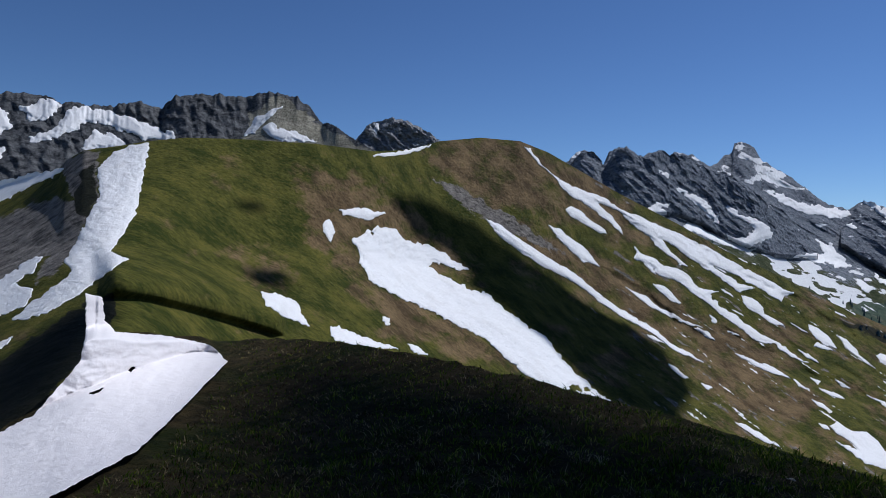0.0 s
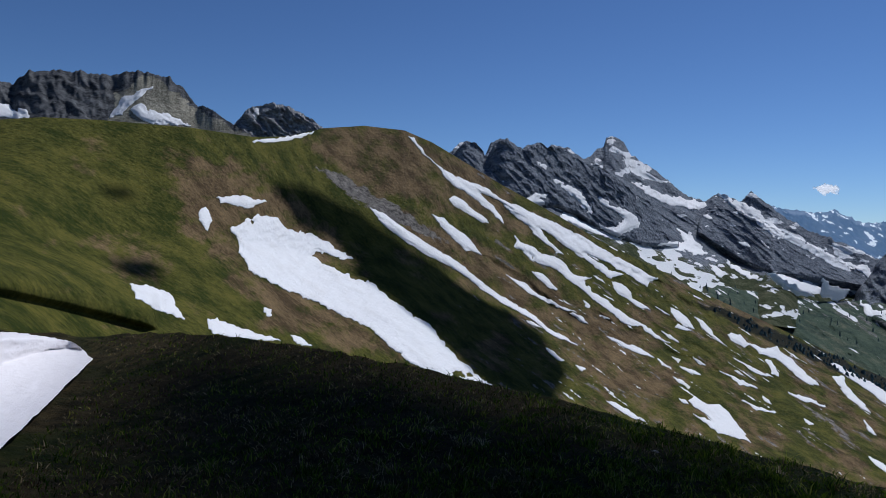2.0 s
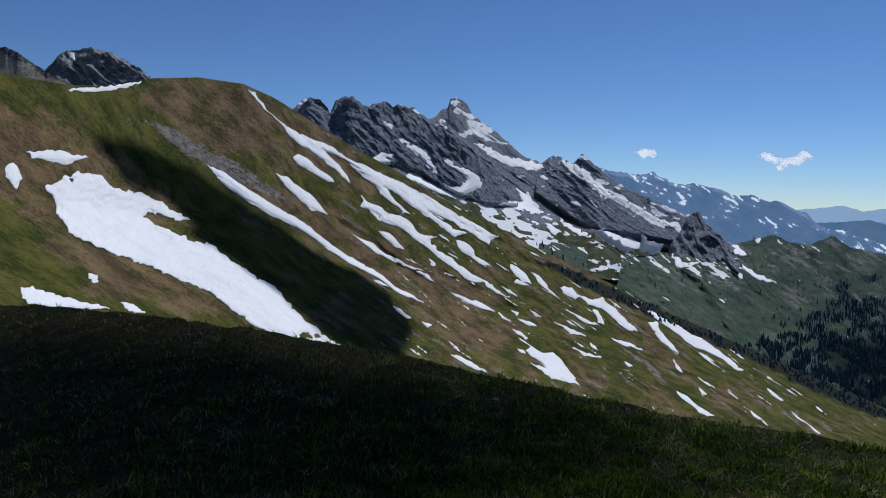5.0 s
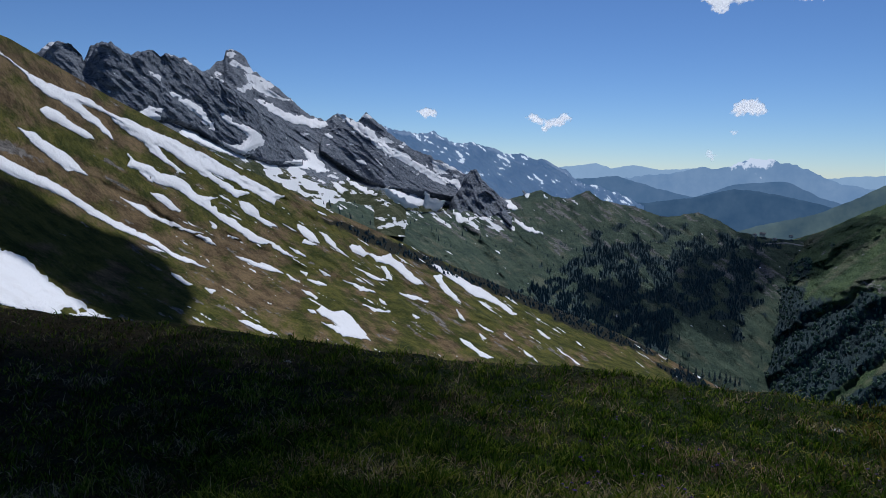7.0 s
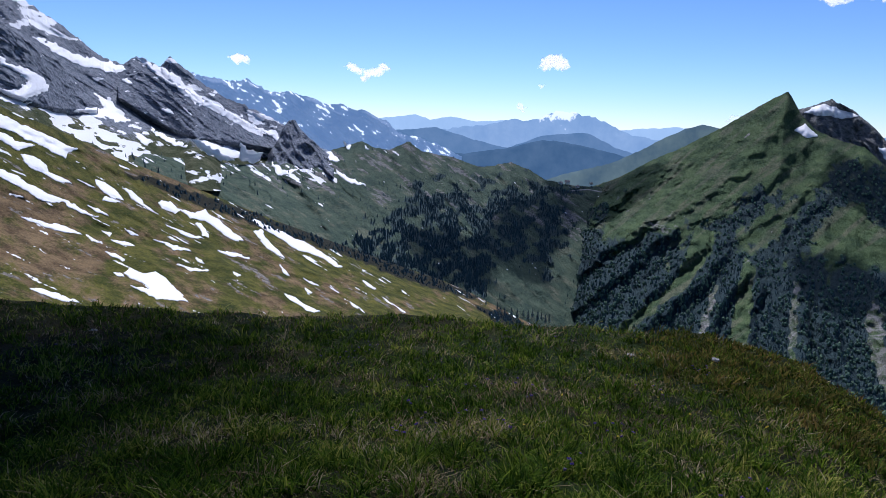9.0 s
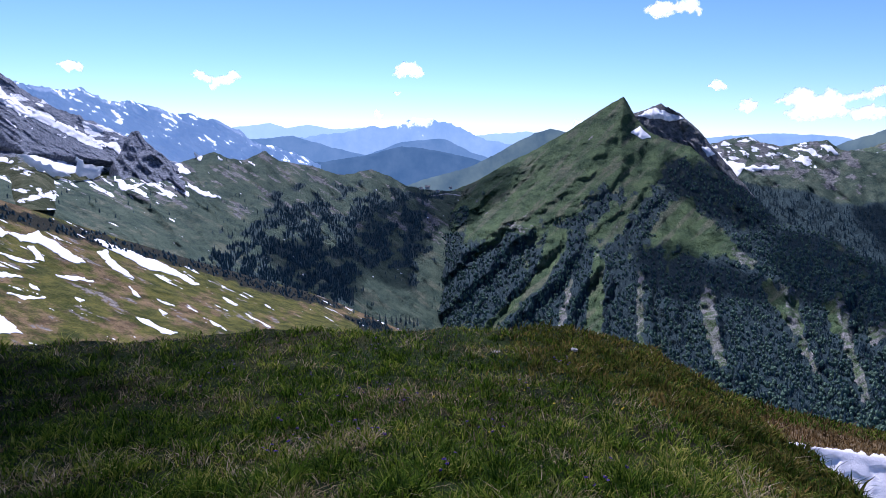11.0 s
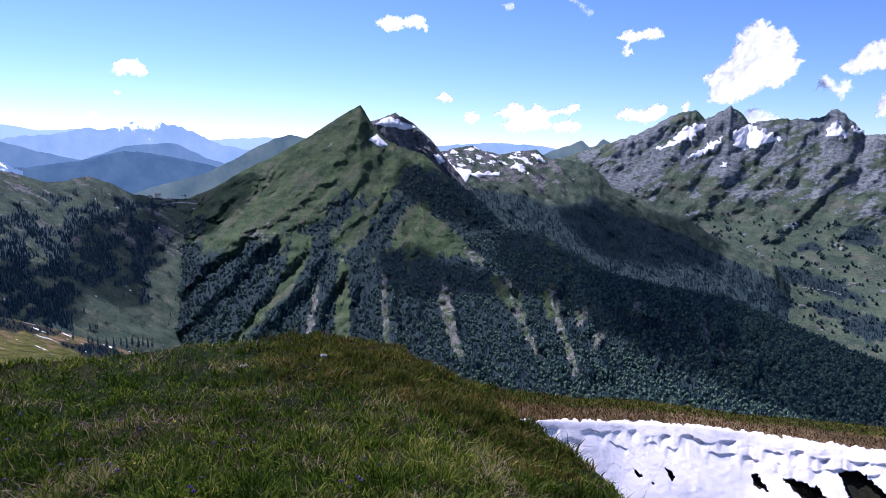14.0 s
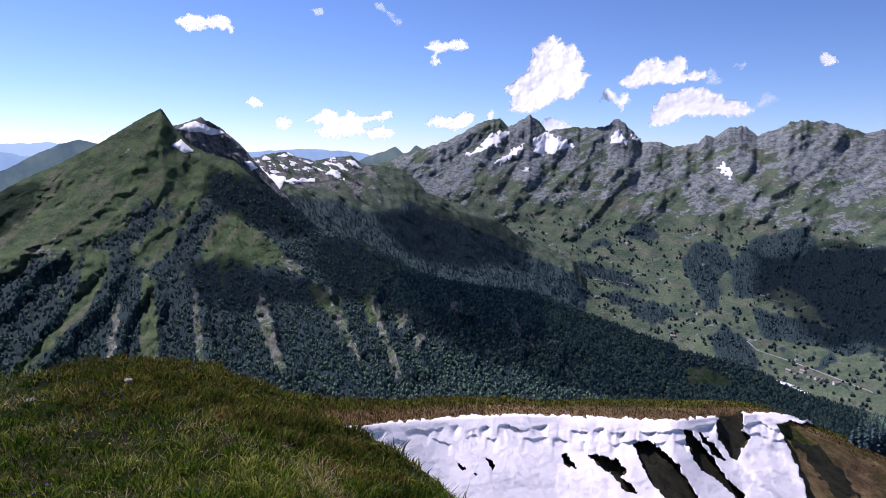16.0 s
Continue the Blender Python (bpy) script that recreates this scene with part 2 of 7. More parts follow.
def land_material(name, size, grass=((0.045, 0.075, 0.012), (0.09, 0.12, 0.025)), dry=((0.13, 0.10, 0.045), (0.2, 0.15, 0.075)),
                  rock=((0.09, 0.095, 0.10), (0.3, 0.3, 0.29)), wood=((0.008, 0.02, 0.008), (0.03, 0.05, 0.015)),
                  snow=(0.74, 0.735, 0.73), torn=0.9, bump=0.5, strata=(1, 1, 1.8), grit=0.5):
    """Meadow, dry turf, rock, wood and snow by the land's own fields; size: metres of the coarser grain."""
    m, t, p = nodes_of(name)
    coarse = noise_at(t, 1.0 / size, 8, 0.62)
    fine = noise_at(t, 9.0 / size, 8, 0.7)
    layers = noise_at(t, 2.5 / size, 10, 0.68, strata)
    mixed = calc(t, "ADD", calc(t, "MULTIPLY", coarse, 0.55), calc(t, "MULTIPLY", fine, 0.45))
    green = ramp(t, mixed, ((0.42, grass[0]), (0.58, grass[1])))
    straw = ramp(t, mixed, ((0.43, dry[0]), (0.58, dry[1])))
    stone = ramp(t, calc(t, "ADD", calc(t, "MULTIPLY", layers, 0.7), calc(t, "MULTIPLY", fine, 0.3)),
                 ((0.40, rock[0]), (0.5, tuple((x + y) / 2 for x, y in zip(*rock))), (0.62, rock[1])))
    trees = ramp(t, fine, ((0.35, wood[0]), (0.68, wood[1])))
    col = blend(t, edge(t, "dry", mixed, 1.1, 1.8), green, straw)
    col = blend(t, edge(t, "rock", layers, 2.2, 3.0), col, stone)
    col = blend(t, edge(t, "wood", fine, 1.2, 6.0), col, trees)
    tiny = noise_at(t, 55.0 / size, 5, 0.7)
    col = blend(t, ramp(t, tiny, ((0.36, (grit,)), (0.52, (0.0,)))), col, (0.008, 0.010, 0.012))
    white = edge(t, "snow", layers, torn, 9.0)
    col = blend(t, white, col, snow)
    t.links.new(col, p.inputs["Base Color"])
    p.inputs["Roughness"].default_value = 0.9
    p.inputs["Specular IOR Level"].default_value = 0.04
    bp = add(t, "Bump", Height=calc(t, "ADD", layers, calc(t, "MULTIPLY", fine, 0.4)), Strength=bump, Distance=size * 0.25)
    t.links.new(bp.outputs[0], p.inputs["Normal"])
    return m


def snow_material(name, size=2.0, dirt=0.12, bump=0.3, tone=(0.80, 0.82, 0.84)):
    m, t, p = nodes_of(name)
    a, b = noise_at(t, 1 / size, 6, 0.6), noise_at(t, 7 / size, 8, 0.65)
    col = blend(t, ramp(t, a, ((0.5, (0.0,)), (0.75, (dirt,)))), tone, (0.45, 0.40, 0.34))
    t.links.new(col, p.inputs["Base Color"])
    p.inputs["Roughness"].default_value = 0.7
    p.inputs["Specular IOR Level"].default_value = 0.25
    bp = add(t, "Bump", Height=calc(t, "ADD", a, calc(t, "MULTIPLY", b, 0.5)), Strength=bump, Distance=size * 0.25)
    t.links.new(bp.outputs[0], p.inputs["Normal"])
    return m


def plain_material(name, lo, hi, scale=3.0, rough=0.8, bump=0.2, glow=0.0):
    m, t, p = nodes_of(name)
    n = noise_at(t, scale, 7, 0.65)
    t.links.new(ramp(t, n, ((0.35, lo), (0.65, hi))), p.inputs["Base Color"])
    p.inputs["Roughness"].default_value = rough
    p.inputs["Specular IOR Level"].default_value = 0.2
    bp = add(t, "Bump", Height=n, Strength=bump, Distance=0.3 / scale)
    t.links.new(bp.outputs[0], p.inputs["Normal"])
    return m

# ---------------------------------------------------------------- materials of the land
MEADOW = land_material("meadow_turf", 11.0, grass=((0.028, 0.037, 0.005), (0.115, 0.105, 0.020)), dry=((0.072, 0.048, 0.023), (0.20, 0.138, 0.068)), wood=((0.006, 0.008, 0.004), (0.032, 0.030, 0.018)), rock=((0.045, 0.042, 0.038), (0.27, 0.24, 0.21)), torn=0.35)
# Ground below the blades is coloured nearly black as the shade between tufts.
NEAR_TURF = land_material("near_turf_shade", 0.5, grass=((0.005, 0.011, 0.001), (0.022, 0.034, 0.004)), dry=((0.016, 0.012, 0.005), (0.058, 0.044, 0.018)), bump=1.0)
# The next four have lifted, bluish base colours in place of air haze.
CRAG = land_material("hazed_crag", 45.0, grass=((0.022, 0.034, 0.01), (0.06, 0.07, 0.025)), dry=((0.11, 0.095, 0.065), (0.20, 0.175, 0.125)), rock=((0.052, 0.064, 0.086), (0.27, 0.285, 0.31)), bump=0.6, strata=(1.6, 1.6, 2.2), grit=0.4)
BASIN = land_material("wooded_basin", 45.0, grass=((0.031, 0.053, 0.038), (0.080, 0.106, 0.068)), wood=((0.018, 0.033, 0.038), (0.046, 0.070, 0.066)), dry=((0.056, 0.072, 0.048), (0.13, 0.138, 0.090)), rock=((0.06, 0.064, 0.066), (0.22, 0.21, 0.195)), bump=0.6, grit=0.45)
PEAK = land_material("hazed_pyramid_slope", 60.0, grass=((0.030, 0.054, 0.025), (0.082, 0.116, 0.048)), dry=((0.054, 0.068, 0.040), (0.125, 0.130, 0.078)), wood=((0.014, 0.027, 0.032), (0.036, 0.055, 0.055)), rock=((0.06, 0.065, 0.07), (0.23, 0.22, 0.20)), bump=0.7, strata=(1, 1, 1.5), grit=0.45)
WALLS = land_material("hazed_limestone", 90.0, grass=((0.042, 0.066, 0.044), (0.096, 0.126, 0.075)), wood=((0.016, 0.029, 0.034), (0.040, 0.060, 0.060)), dry=((0.062, 0.074, 0.055), (0.13, 0.135, 0.092)), rock=((0.055, 0.066, 0.070), (0.24, 0.258, 0.25)), bump=0.5, strata=(1.3, 1.3, 2.0), grit=0.35)
DARK_CRAG = land_material("dark_limestone", 30.0, dry=((0.18, 0.165, 0.125), (0.36, 0.33, 0.25)), rock=((0.030, 0.032, 0.036), (0.16, 0.16, 0.16)), bump=0.6, grit=0.35)
SNOW = snow_material("old_snow", 6.0, 0.22, 0.5, (0.74, 0.725, 0.71))
FIRN = snow_material("near_firn", 0.22, 0.16, 0.6, (0.76, 0.715, 0.70))


def land(ob, label, category="mountain"):
    return tagged(ob, label, category, "", "structure")


def slope_rate(sheet):
    """How fast the land runs back per degree of elevation, smoothed."""
    g = np.abs(np.gradient(np.log(sheet.d), axis=0) / (np.abs(np.gradient(sheet.e, axis=0)) + 1e-3))
    g = np.clip(g, 0.004, 0.2)
    for _ in range(6):
        g[1:-1] = (g[:-2] + g[1:-1] + g[2:]) / 3
        g[:, 1:-1] = (g[:, :-2] + g[:, 1:-1] + g[:, 2:]) / 3
    return g


def relief(sheet, steep, freq, flute=0.0, slant=0.0, long=0.25, jag=0.0, jag_freq=1.5, seed=0.0, octaves=5, least=0.0, fade=1.0):
    """Buttresses and gullies: steep, how strongly the relief tilts the faces; flute: gullies that run down the slope."""
    g = np.maximum(slope_rate(sheet), least)
    w = smooth(sheet.V, 0, 0.05)
    run, fall = sheet.B + slant * sheet.e, sheet.e - slant * 0.3 * sheet.B
    warp = 0.22 * fbm(run * freq * 0.5, fall * freq * 0.5, seed + 20, 3)
    h = steep / freq * (ridged(run * freq + warp, fall * freq * 0.7, seed, octaves, 0.5) - 0.7)
    if flute:
        h = h + flute / freq * (ridged(run * freq * 0.8 + warp, fall * freq * long * 0.5, seed + 7.7, 4, 0.5) - 0.7)
    sheet.gully = h
    sheet.d *= 1 - w * g * h * fade
    if jag:
        sheet.e += jag * (1 - smooth(sheet.V, 0, 0.25)) * fbm(sheet.B * jag_freq, seed, 2.5, 5, 0.6)


# ---------------------------------------------------------------- near knoll underfoot
RIM = ([(-60, -18, 12), (-45, -17, 13)] + [(-34.78, -15.02, 14), (-32.84, -13.95, 15), (-29.42, -11.32, 17), (-25.76, -8.28, 21), (-25.21, -7.27, 24), (-21.78, -7.50, 26), (-17.52, -8.04, 26), (-13.07, -7.91, 24), (-8.44, -8.14, 20), (-3.68, -8.79, 17), (2.11, -9.68, 14), (8.33, -10.75, 12.5), (14.38, -11.88, 11.5), (19.68, -12.67, 10.5), (23.86, -13.42, 10)]
       + [(27.44, -14.13, 9.5), (34.58, -15.07, 9.2), (41.95, -15.76, 9), (51.68, -15.93, 9), (60.88, -16.27, 9)]
       + [(66.84, -16.14, 9), (73.86, -15.90, 9.3), (76.05, -15.41, 9.5), (78.66, -15.37, 9.2)]
       + [(79.81, -15.83, 9.3), (84.77, -16.54, 9), (87.26, -17.57, 8.7), (89.76, -18.78, 8.4), (92.71, -20.11, 8), (96.15, -22.17, 7.4), (99.48, -23.63, 6.8), (102.73, -25.16, 6.2), (104.59, -26.49, 5.8)]
       + [(112, -32, 5), (125, -38, 4), (150, -44, 3.2), (180, -35, 4), (230, -20, 8), (300, -18, 12)])
WAIST = [(-60, -28, 3.6), (-30, -26, 4.2), (0, -27, 3.7), (40, -30, 3.2), (90, -31, 3.05), (100, -36, 2.8), (125, -46, 2.35), (150, -52, 2.1), (200, -40, 2.6), (300, -28, 3.6)]
FEET = [(-60, -74, 1.7), (300, -74, 1.7)]
BELOW = [(-60, -90.8, 1.65), (300, -90.8, 1.65)]
knoll = Sheet([RIM, WAIST, FEET, BELOW], -60, 300, 0.75, 100, soften=4, curve=(0, 0.6, 0.93, 1))
x, y = knoll.d * np.sin(np.radians(knoll.B)), knoll.d * np.cos(np.radians(knoll.B))
knoll.d *= 1 + 0.012 * fbm(x * 0.8, y * 0.8, 1.0, 5) * smooth(knoll.V, 0, 0.1)
knoll.e += 0.25 * fbm(x * 1.3, y * 1.3, 4.0, 4)
knoll.masks = {"dry": 0.6 * fbm(x * 0.35, y * 0.35, 2.0, 4) - 0.2 + 0.45 * (1 - smooth(knoll.B, 10, 35)), "rock": -2 + 0 * x, "wood": -2 + 0 * x, "snow": -2 + 0 * x}
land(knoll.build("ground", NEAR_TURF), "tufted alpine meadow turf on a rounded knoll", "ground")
# the knoll's far side, falling away
RIM_S = sorted(RIM)
fall = Sheet([RIM_S, [(b, e - 2.5, d * 1.35) for b, e, d in RIM_S], [(b, e - 10, d * 3) for b, e, d in RIM_S], [(b, e - 16, d * 20) for b, e, d in RIM_S]], -60, 300, 2.0, 40, soften=1)
fall.e -= 0.35 * (1 - fall.V)
fall.masks = {"dry": -0.2 + 0 * fall.V, "rock": -2 + 0 * fall.V, "wood": -2 + 0 * fall.V, "snow": -2 + 0 * fall.V}
land(fall.build("ground_slope", MEADOW), "grassy slope falling away behind the knoll", "ground")

# ---------------------------------------------------------------- grassy hill and its long flank
CREST = ([(-35.93, 2.47, 320), (-33.35, 3.26, 295), (-31.32, 4.16, 265), (-29.74, 4.87, 238), (-29.36, 5.48, 226), (-28.13, 6.35, 214), (-25.67, 6.93, 210), (-23.82, 7.45, 210), (-21.05, 7.97, 215), (-17.20, 8.21, 225), (-10.88, 8.26, 240), (-6.18, 7.92, 270), (-3.33, 8.15, 300), (-0.49, 9.01, 340), (2.85, 9.40, 370), (6.20, 9.19, 390), (8.59, 8.30, 410), (10.49, 7.26, 430), (14.68, 4.91, 470), (19.15, 2.61, 500)]
         + [(23.03, 0.45, 530), (27.44, -1.58, 560), (30.19, -3.02, 580), (33.00, -4.20, 600), (36.83, -5.84, 630), (41.71, -7.93, 670), (46.61, -9.76, 710), (51.46, -11.44, 760), (56.19, -12.90, 800), (59.19, -14.10, 830), (61.91, -15.35, 860), (65.18, -16.63, 900)])
FLANK = ([(-35.81, -1.60, 200), (-33.21, -1.54, 180), (-29.75, -0.62, 120), (-27.15, -0.95, 100), (-24.83, -0.88, 95), (-17.79, -0.18, 120), (-8.72, -0.32, 135), (0.87, -1.90, 150), (4.62, 0.15, 220), (10.39, -2.94, 225)]
         + [(14.73, -4.60, 240), (22.95, -7.60, 290), (32.11, -9.52, 330), (41.82, -11.66, 400), (51.58, -13.86, 520), (58.58, -15.07, 650), (65.24, -17.47, 800)])
FOOT = ([(-35.42, -14.93, 28), (-32.84, -13.76, 30), (-27.64, -9.38, 32), (-25.60, -7.35, 38), (-21.78, -7.50, 36), (-16.21, -8.00, 34), (-8.42, -8.56, 42), (1.17, -10.18, 60), (8.37, -11.66, 70), (14.41, -12.77, 80), (21.84, -14.31, 112)]
        + [(25.13, -15.50, 135), (34.61, -16.79, 170), (42.00, -17.62, 205), (51.79, -17.98, 300), (58.74, -17.50, 430), (65.31, -18.30, 600)])
crest_d = lambda b: float(np.interp(b, [q[0] for q in CREST], [q[2] for q in CREST]))
stand_off = lambda b: float(smooth(b, -29, -13))
FLANK = [(b, e, d + (max(crest_d(b) * 0.76, d) - d) * stand_off(b)) for b, e, d in FLANK]
FOOT = [(b, e, d + (max(crest_d(b) * 0.5, d) - d) * stand_off(b)) for b, e, d in FOOT]
hill = Sheet([CREST, FLANK, FOOT, [(b, e - 7, d * 0.8) for b, e, d in FOOT]], -36, 66, 0.12, 160, soften=34, curve=(0, 0.45, 0.82, 1))
relief(hill, 0.022, 0.22, 0.035, 1.3, 0.25, 0.0, 1.0, 2.0, 6, 0.0, 0.25 + 0.75 * smooth(hill.B, 2, 12))
GULLIES = [[(19.80, -6.35), (21.63, -7.47), (23.30, -8.61), (25.02, -10.00), (27.24, -11.18), (29.05, -11.90)], [(35.08, -9.57), (37.47, -9.77), (39.90, -10.43), (41.89, -11.90), (43.90, -13.40), (45.91, -14.50)], [(13.79, -1.30), (15.04, -2.30), (16.52, -2.99), (18.82, -4.82), (21.23, -6.14)], [(22.90, -5.47), (25.90, -6.82), (29.02, -8.20), (32.26, -9.59)], [(31.29, -6.79), (34.11, -8.40), (37.01, -10.49), (39.47, -12.34)], [(20.09, 1.49), (21.69, 0.27), (23.76, -0.98), (27.21, -2.69), (31.27, -4.91)], [(47.27, -12.07), (49.75, -13.12), (52.69, -14.10), (55.15, -15.29)]]
hill.d *= 1 + 0.02 * smooth(hill.V, 0, 0.05) * spurs(hill, GULLIES, 0.7, 0.6, 0.5, 4.0, 0.25)
LEDGE = [(-26.54, -4.65), (-23.36, -4.91), (-19.87, -5.82), (-16.59, -6.75), (-12.82, -7.66)]
LEDGE_TOP = [(-26.56, -3.96), (-23.38, -4.41), (-19.89, -5.30), (-16.61, -6.27), (-12.82, -7.57)]
lb = np.array([q[0] for q in LEDGE])
e0, e1 = np.interp(hill.B, lb, [q[1] for q in LEDGE]), np.interp(hill.B, [q[0] for q in LEDGE_TOP], [q[1] for q in LEDGE_TOP])
d0 = hill.distance(hill.B, e0)
hold = smooth(hill.B, lb[0] - 1, lb[0] + 1) * (1 - smooth(hill.B, lb[-1] - 0.8, lb[-1] + 0.2))
shelf = np.where(hill.e < e0, hill.d, np.where(hill.e < e1, d0 * (0.995 - 0.03 * np.clip((hill.e - e0) / np.maximum(e1 - e0, 0.05), 0, 1)), d0 * 0.965 + (hill.d - d0 * 0.965) * smooth(hill.e, e1, e1 + 4)))
shelf = np.minimum(shelf, hill.d)
for _ in range(10):
    shelf[:, 1:-1] = (shelf[:, :-2] + 2 * shelf[:, 1:-1] + shelf[:, 2:]) / 4
hill.d = hill.d * (1 - hold) + shelf * hold
streaky = fbm(hill.B * 0.22 - hill.e * 0.2, hill.e * 0.55 + hill.B * 0.25, 5.5, 5)
east = smooth(hill.B, 4, 14)
scree = region([[(-33.28, 0.86), (-31.26, 2.20), (-29.86, 2.71), (-28.38, 2.39), (-27.96, 0.72), (-29.74, -1.03), (-31.81, -2.72), (-33.15, -3.54), (-35.75, -3.54), (-35.87, 0.34)], [(-29.65, 5.42), (-28.13, 6.27), (-27.08, 6.37), (-27.26, 5.00), (-27.09, 3.11), (-27.96, 0.72), (-28.65, -1.00), (-29.69, -2.70), (-31.09, -3.53), (-29.92, -1.04), (-28.37, 1.96), (-29.16, 3.59)], [(-1.09, 5.78), (0.60, 5.51), (3.04, 4.30), (6.44, 2.36), (10.29, -0.12), (8.41, 0.29), (4.55, 2.06), (1.13, 4.10)]], hill.B, hill.e, 0.3)
brown = region([[(-12.16, 5.17), (-8.93, 5.57), (-4.14, 4.14), (-2.14, 1.83), (2.78, -1.83), (0.85, -1.42), (-6.90, 1.64), (-6.77, -2.16), (-3.83, -4.45), (1.03, -6.43), (5.93, -9.73), (-3.75, -6.82), (-6.70, -4.06), (-8.65, -2.22), (-10.65, 1.49)], [(-17.31, -1.31), (-14.65, -1.55), (-13.25, -2.82), (-15.96, -2.42)], [(19.46, -6.54), (29.50, -9.77), (27.73, -12.45), (21.70, -10.29)], [(-0.95, 8.62), (2.86, 9.21), (6.68, 8.92), (10.04, 6.93), (13.79, 4.66), (17.44, 1.98), (14.80, 1.44), (10.19, 2.71), (5.44, 4.00), (1.55, 5.78)], [(5.51, 2.09), (10.24, 1.30), (14.90, -1.34), (21.52, -5.05), (27.57, -7.53), (25.66, -8.15), (19.46, -6.54), (12.71, -3.30), (7.95, -0.20)]], hill.B, hill.e, 0.7, 0.6)
# The third outline darkens the steep bank: dark earth, with its shade painted in.
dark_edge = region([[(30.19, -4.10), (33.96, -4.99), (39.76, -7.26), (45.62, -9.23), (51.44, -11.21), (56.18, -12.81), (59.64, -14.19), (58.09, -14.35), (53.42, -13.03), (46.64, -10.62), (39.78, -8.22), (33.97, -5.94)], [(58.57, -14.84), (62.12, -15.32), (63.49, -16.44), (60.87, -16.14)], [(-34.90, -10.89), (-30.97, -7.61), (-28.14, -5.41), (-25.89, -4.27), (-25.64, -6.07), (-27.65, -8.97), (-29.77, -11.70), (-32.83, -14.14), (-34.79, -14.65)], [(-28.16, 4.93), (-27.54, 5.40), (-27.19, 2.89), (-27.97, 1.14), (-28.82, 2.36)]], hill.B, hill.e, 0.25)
fleck = fbm((hill.B - 0.58 * hill.e) * 0.4, (hill.e + 0.58 * hill.B) * 2.4, 8.5, 5, 0.6)
stripes = fbm((hill.B - 0.58 * hill.e) * 0.3 + 40, (hill.e + 0.58 * hill.B) * 3.2, 3.5, 5, 0.6)
turf = fbm(hill.B * 0.5, hill.e * 0.8, 6.6, 5) + 0.5 * fbm(hill.B * 3.2, hill.e * 4.5, 1.6, 4, 0.7)
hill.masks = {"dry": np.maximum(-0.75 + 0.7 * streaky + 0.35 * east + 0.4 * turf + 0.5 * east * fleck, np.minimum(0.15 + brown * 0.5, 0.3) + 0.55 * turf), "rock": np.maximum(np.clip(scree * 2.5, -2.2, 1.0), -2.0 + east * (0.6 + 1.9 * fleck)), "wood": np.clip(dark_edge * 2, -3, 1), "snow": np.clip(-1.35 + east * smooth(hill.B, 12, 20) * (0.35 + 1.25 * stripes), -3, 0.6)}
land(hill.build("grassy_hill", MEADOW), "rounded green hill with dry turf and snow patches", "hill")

# ---------------------------------------------------------------- ridge with the snow slope
BROW = ([(85.60, -16.79, 9.6), (88.56, -18.20, 12), (91.07, -19.48, 15), (96.07, -20.03, 20), (101.03, -20.20, 25), (105.84, -19.80, 29), (110.49, -19.72, 33), (114.07, -19.71, 36)]
        + [(115.63, -19.52, 40), (124.84, -18.51, 44), (129.10, -17.97, 48), (130.95, -17.92, 52), (133.18, -18.44, 55), (134.75, -18.70, 57), (137.77, -19.25, 60), (139.47, -19.35, 62), (143.83, -19.51, 66)])
LIP = [(91.10, -21.53, 10.5), (95.92, -22.28, 13), (100.87, -21.96, 18), (105.86, -21.62, 23), (110.82, -21.13, 27), (115.71, -20.86, 31), (124.96, -20.10, 36), (131.00, -18.58, 47), (134.82, -19.42, 50), (139.59, -20.47, 52), (143.95, -20.57, 55)]
DEEP = [(84, -27, 9), (95, -30, 10), (105, -34, 12), (115, -36, 15), (125, -37, 18), (135, -38, 20), (150, -38, 22)]
brow = Sheet([BROW, LIP, DEEP], 86, 146, 0.2, 130, soften=3, curve=(0, 0.2, 1))
p = brow.points()
brow.d *= 1 + 0.012 * fbm(p[..., 0] / 3, p[..., 1] / 3, p[..., 2] / 3, 5) * smooth(brow.V, 0, 0.1)
BARE = [[(121.48, -22.30), (122.38, -21.97), (123.30, -22.05), (124.26, -22.77), (125.21, -23.46), (125.95, -24.38), (127.16, -25.64), (124.51, -26.10), (123.05, -24.84), (122.27, -23.69)], [(117.78, -23.60), (119.21, -23.57), (120.41, -23.72), (121.15, -24.27), (120.73, -24.96), (121.70, -25.46), (122.21, -26.01), (121.27, -26.02), (120.01, -24.92), (118.79, -24.35)], [(125.44, -20.67), (126.11, -20.78), (127.05, -21.69), (127.99, -22.58), (128.94, -23.64), (130.07, -24.43), (130.74, -24.93), (130.12, -25.06), (128.55, -24.12), (127.20, -23.54), (126.25, -22.66), (125.74, -21.69)], [(127.94, -19.35), (129.79, -18.91), (129.88, -19.95), (130.46, -20.47), (129.82, -21.62), (129.66, -22.27), (129.01, -21.98), (128.31, -21.27), (127.95, -20.49)], [(126.39, -20.53), (126.97, -20.65), (127.68, -21.38), (128.82, -22.30), (128.19, -22.42), (127.03, -21.48)], [(115.37, -23.71), (116.10, -23.77), (116.88, -24.69), (115.90, -24.53)], [(108.71, -24.44), (109.47, -24.84), (109.99, -25.24), (109.60, -25.44), (109.08, -24.94)], [(106.36, -24.88), (106.87, -25.13), (107.24, -25.55), (106.57, -25.40)], [(107.75, -25.70), (108.41, -25.84), (108.11, -26.03)], [(132.91, -19.80), (134.18, -20.76), (136.72, -23.39), (138.15, -23.02), (135.68, -20.43)]]
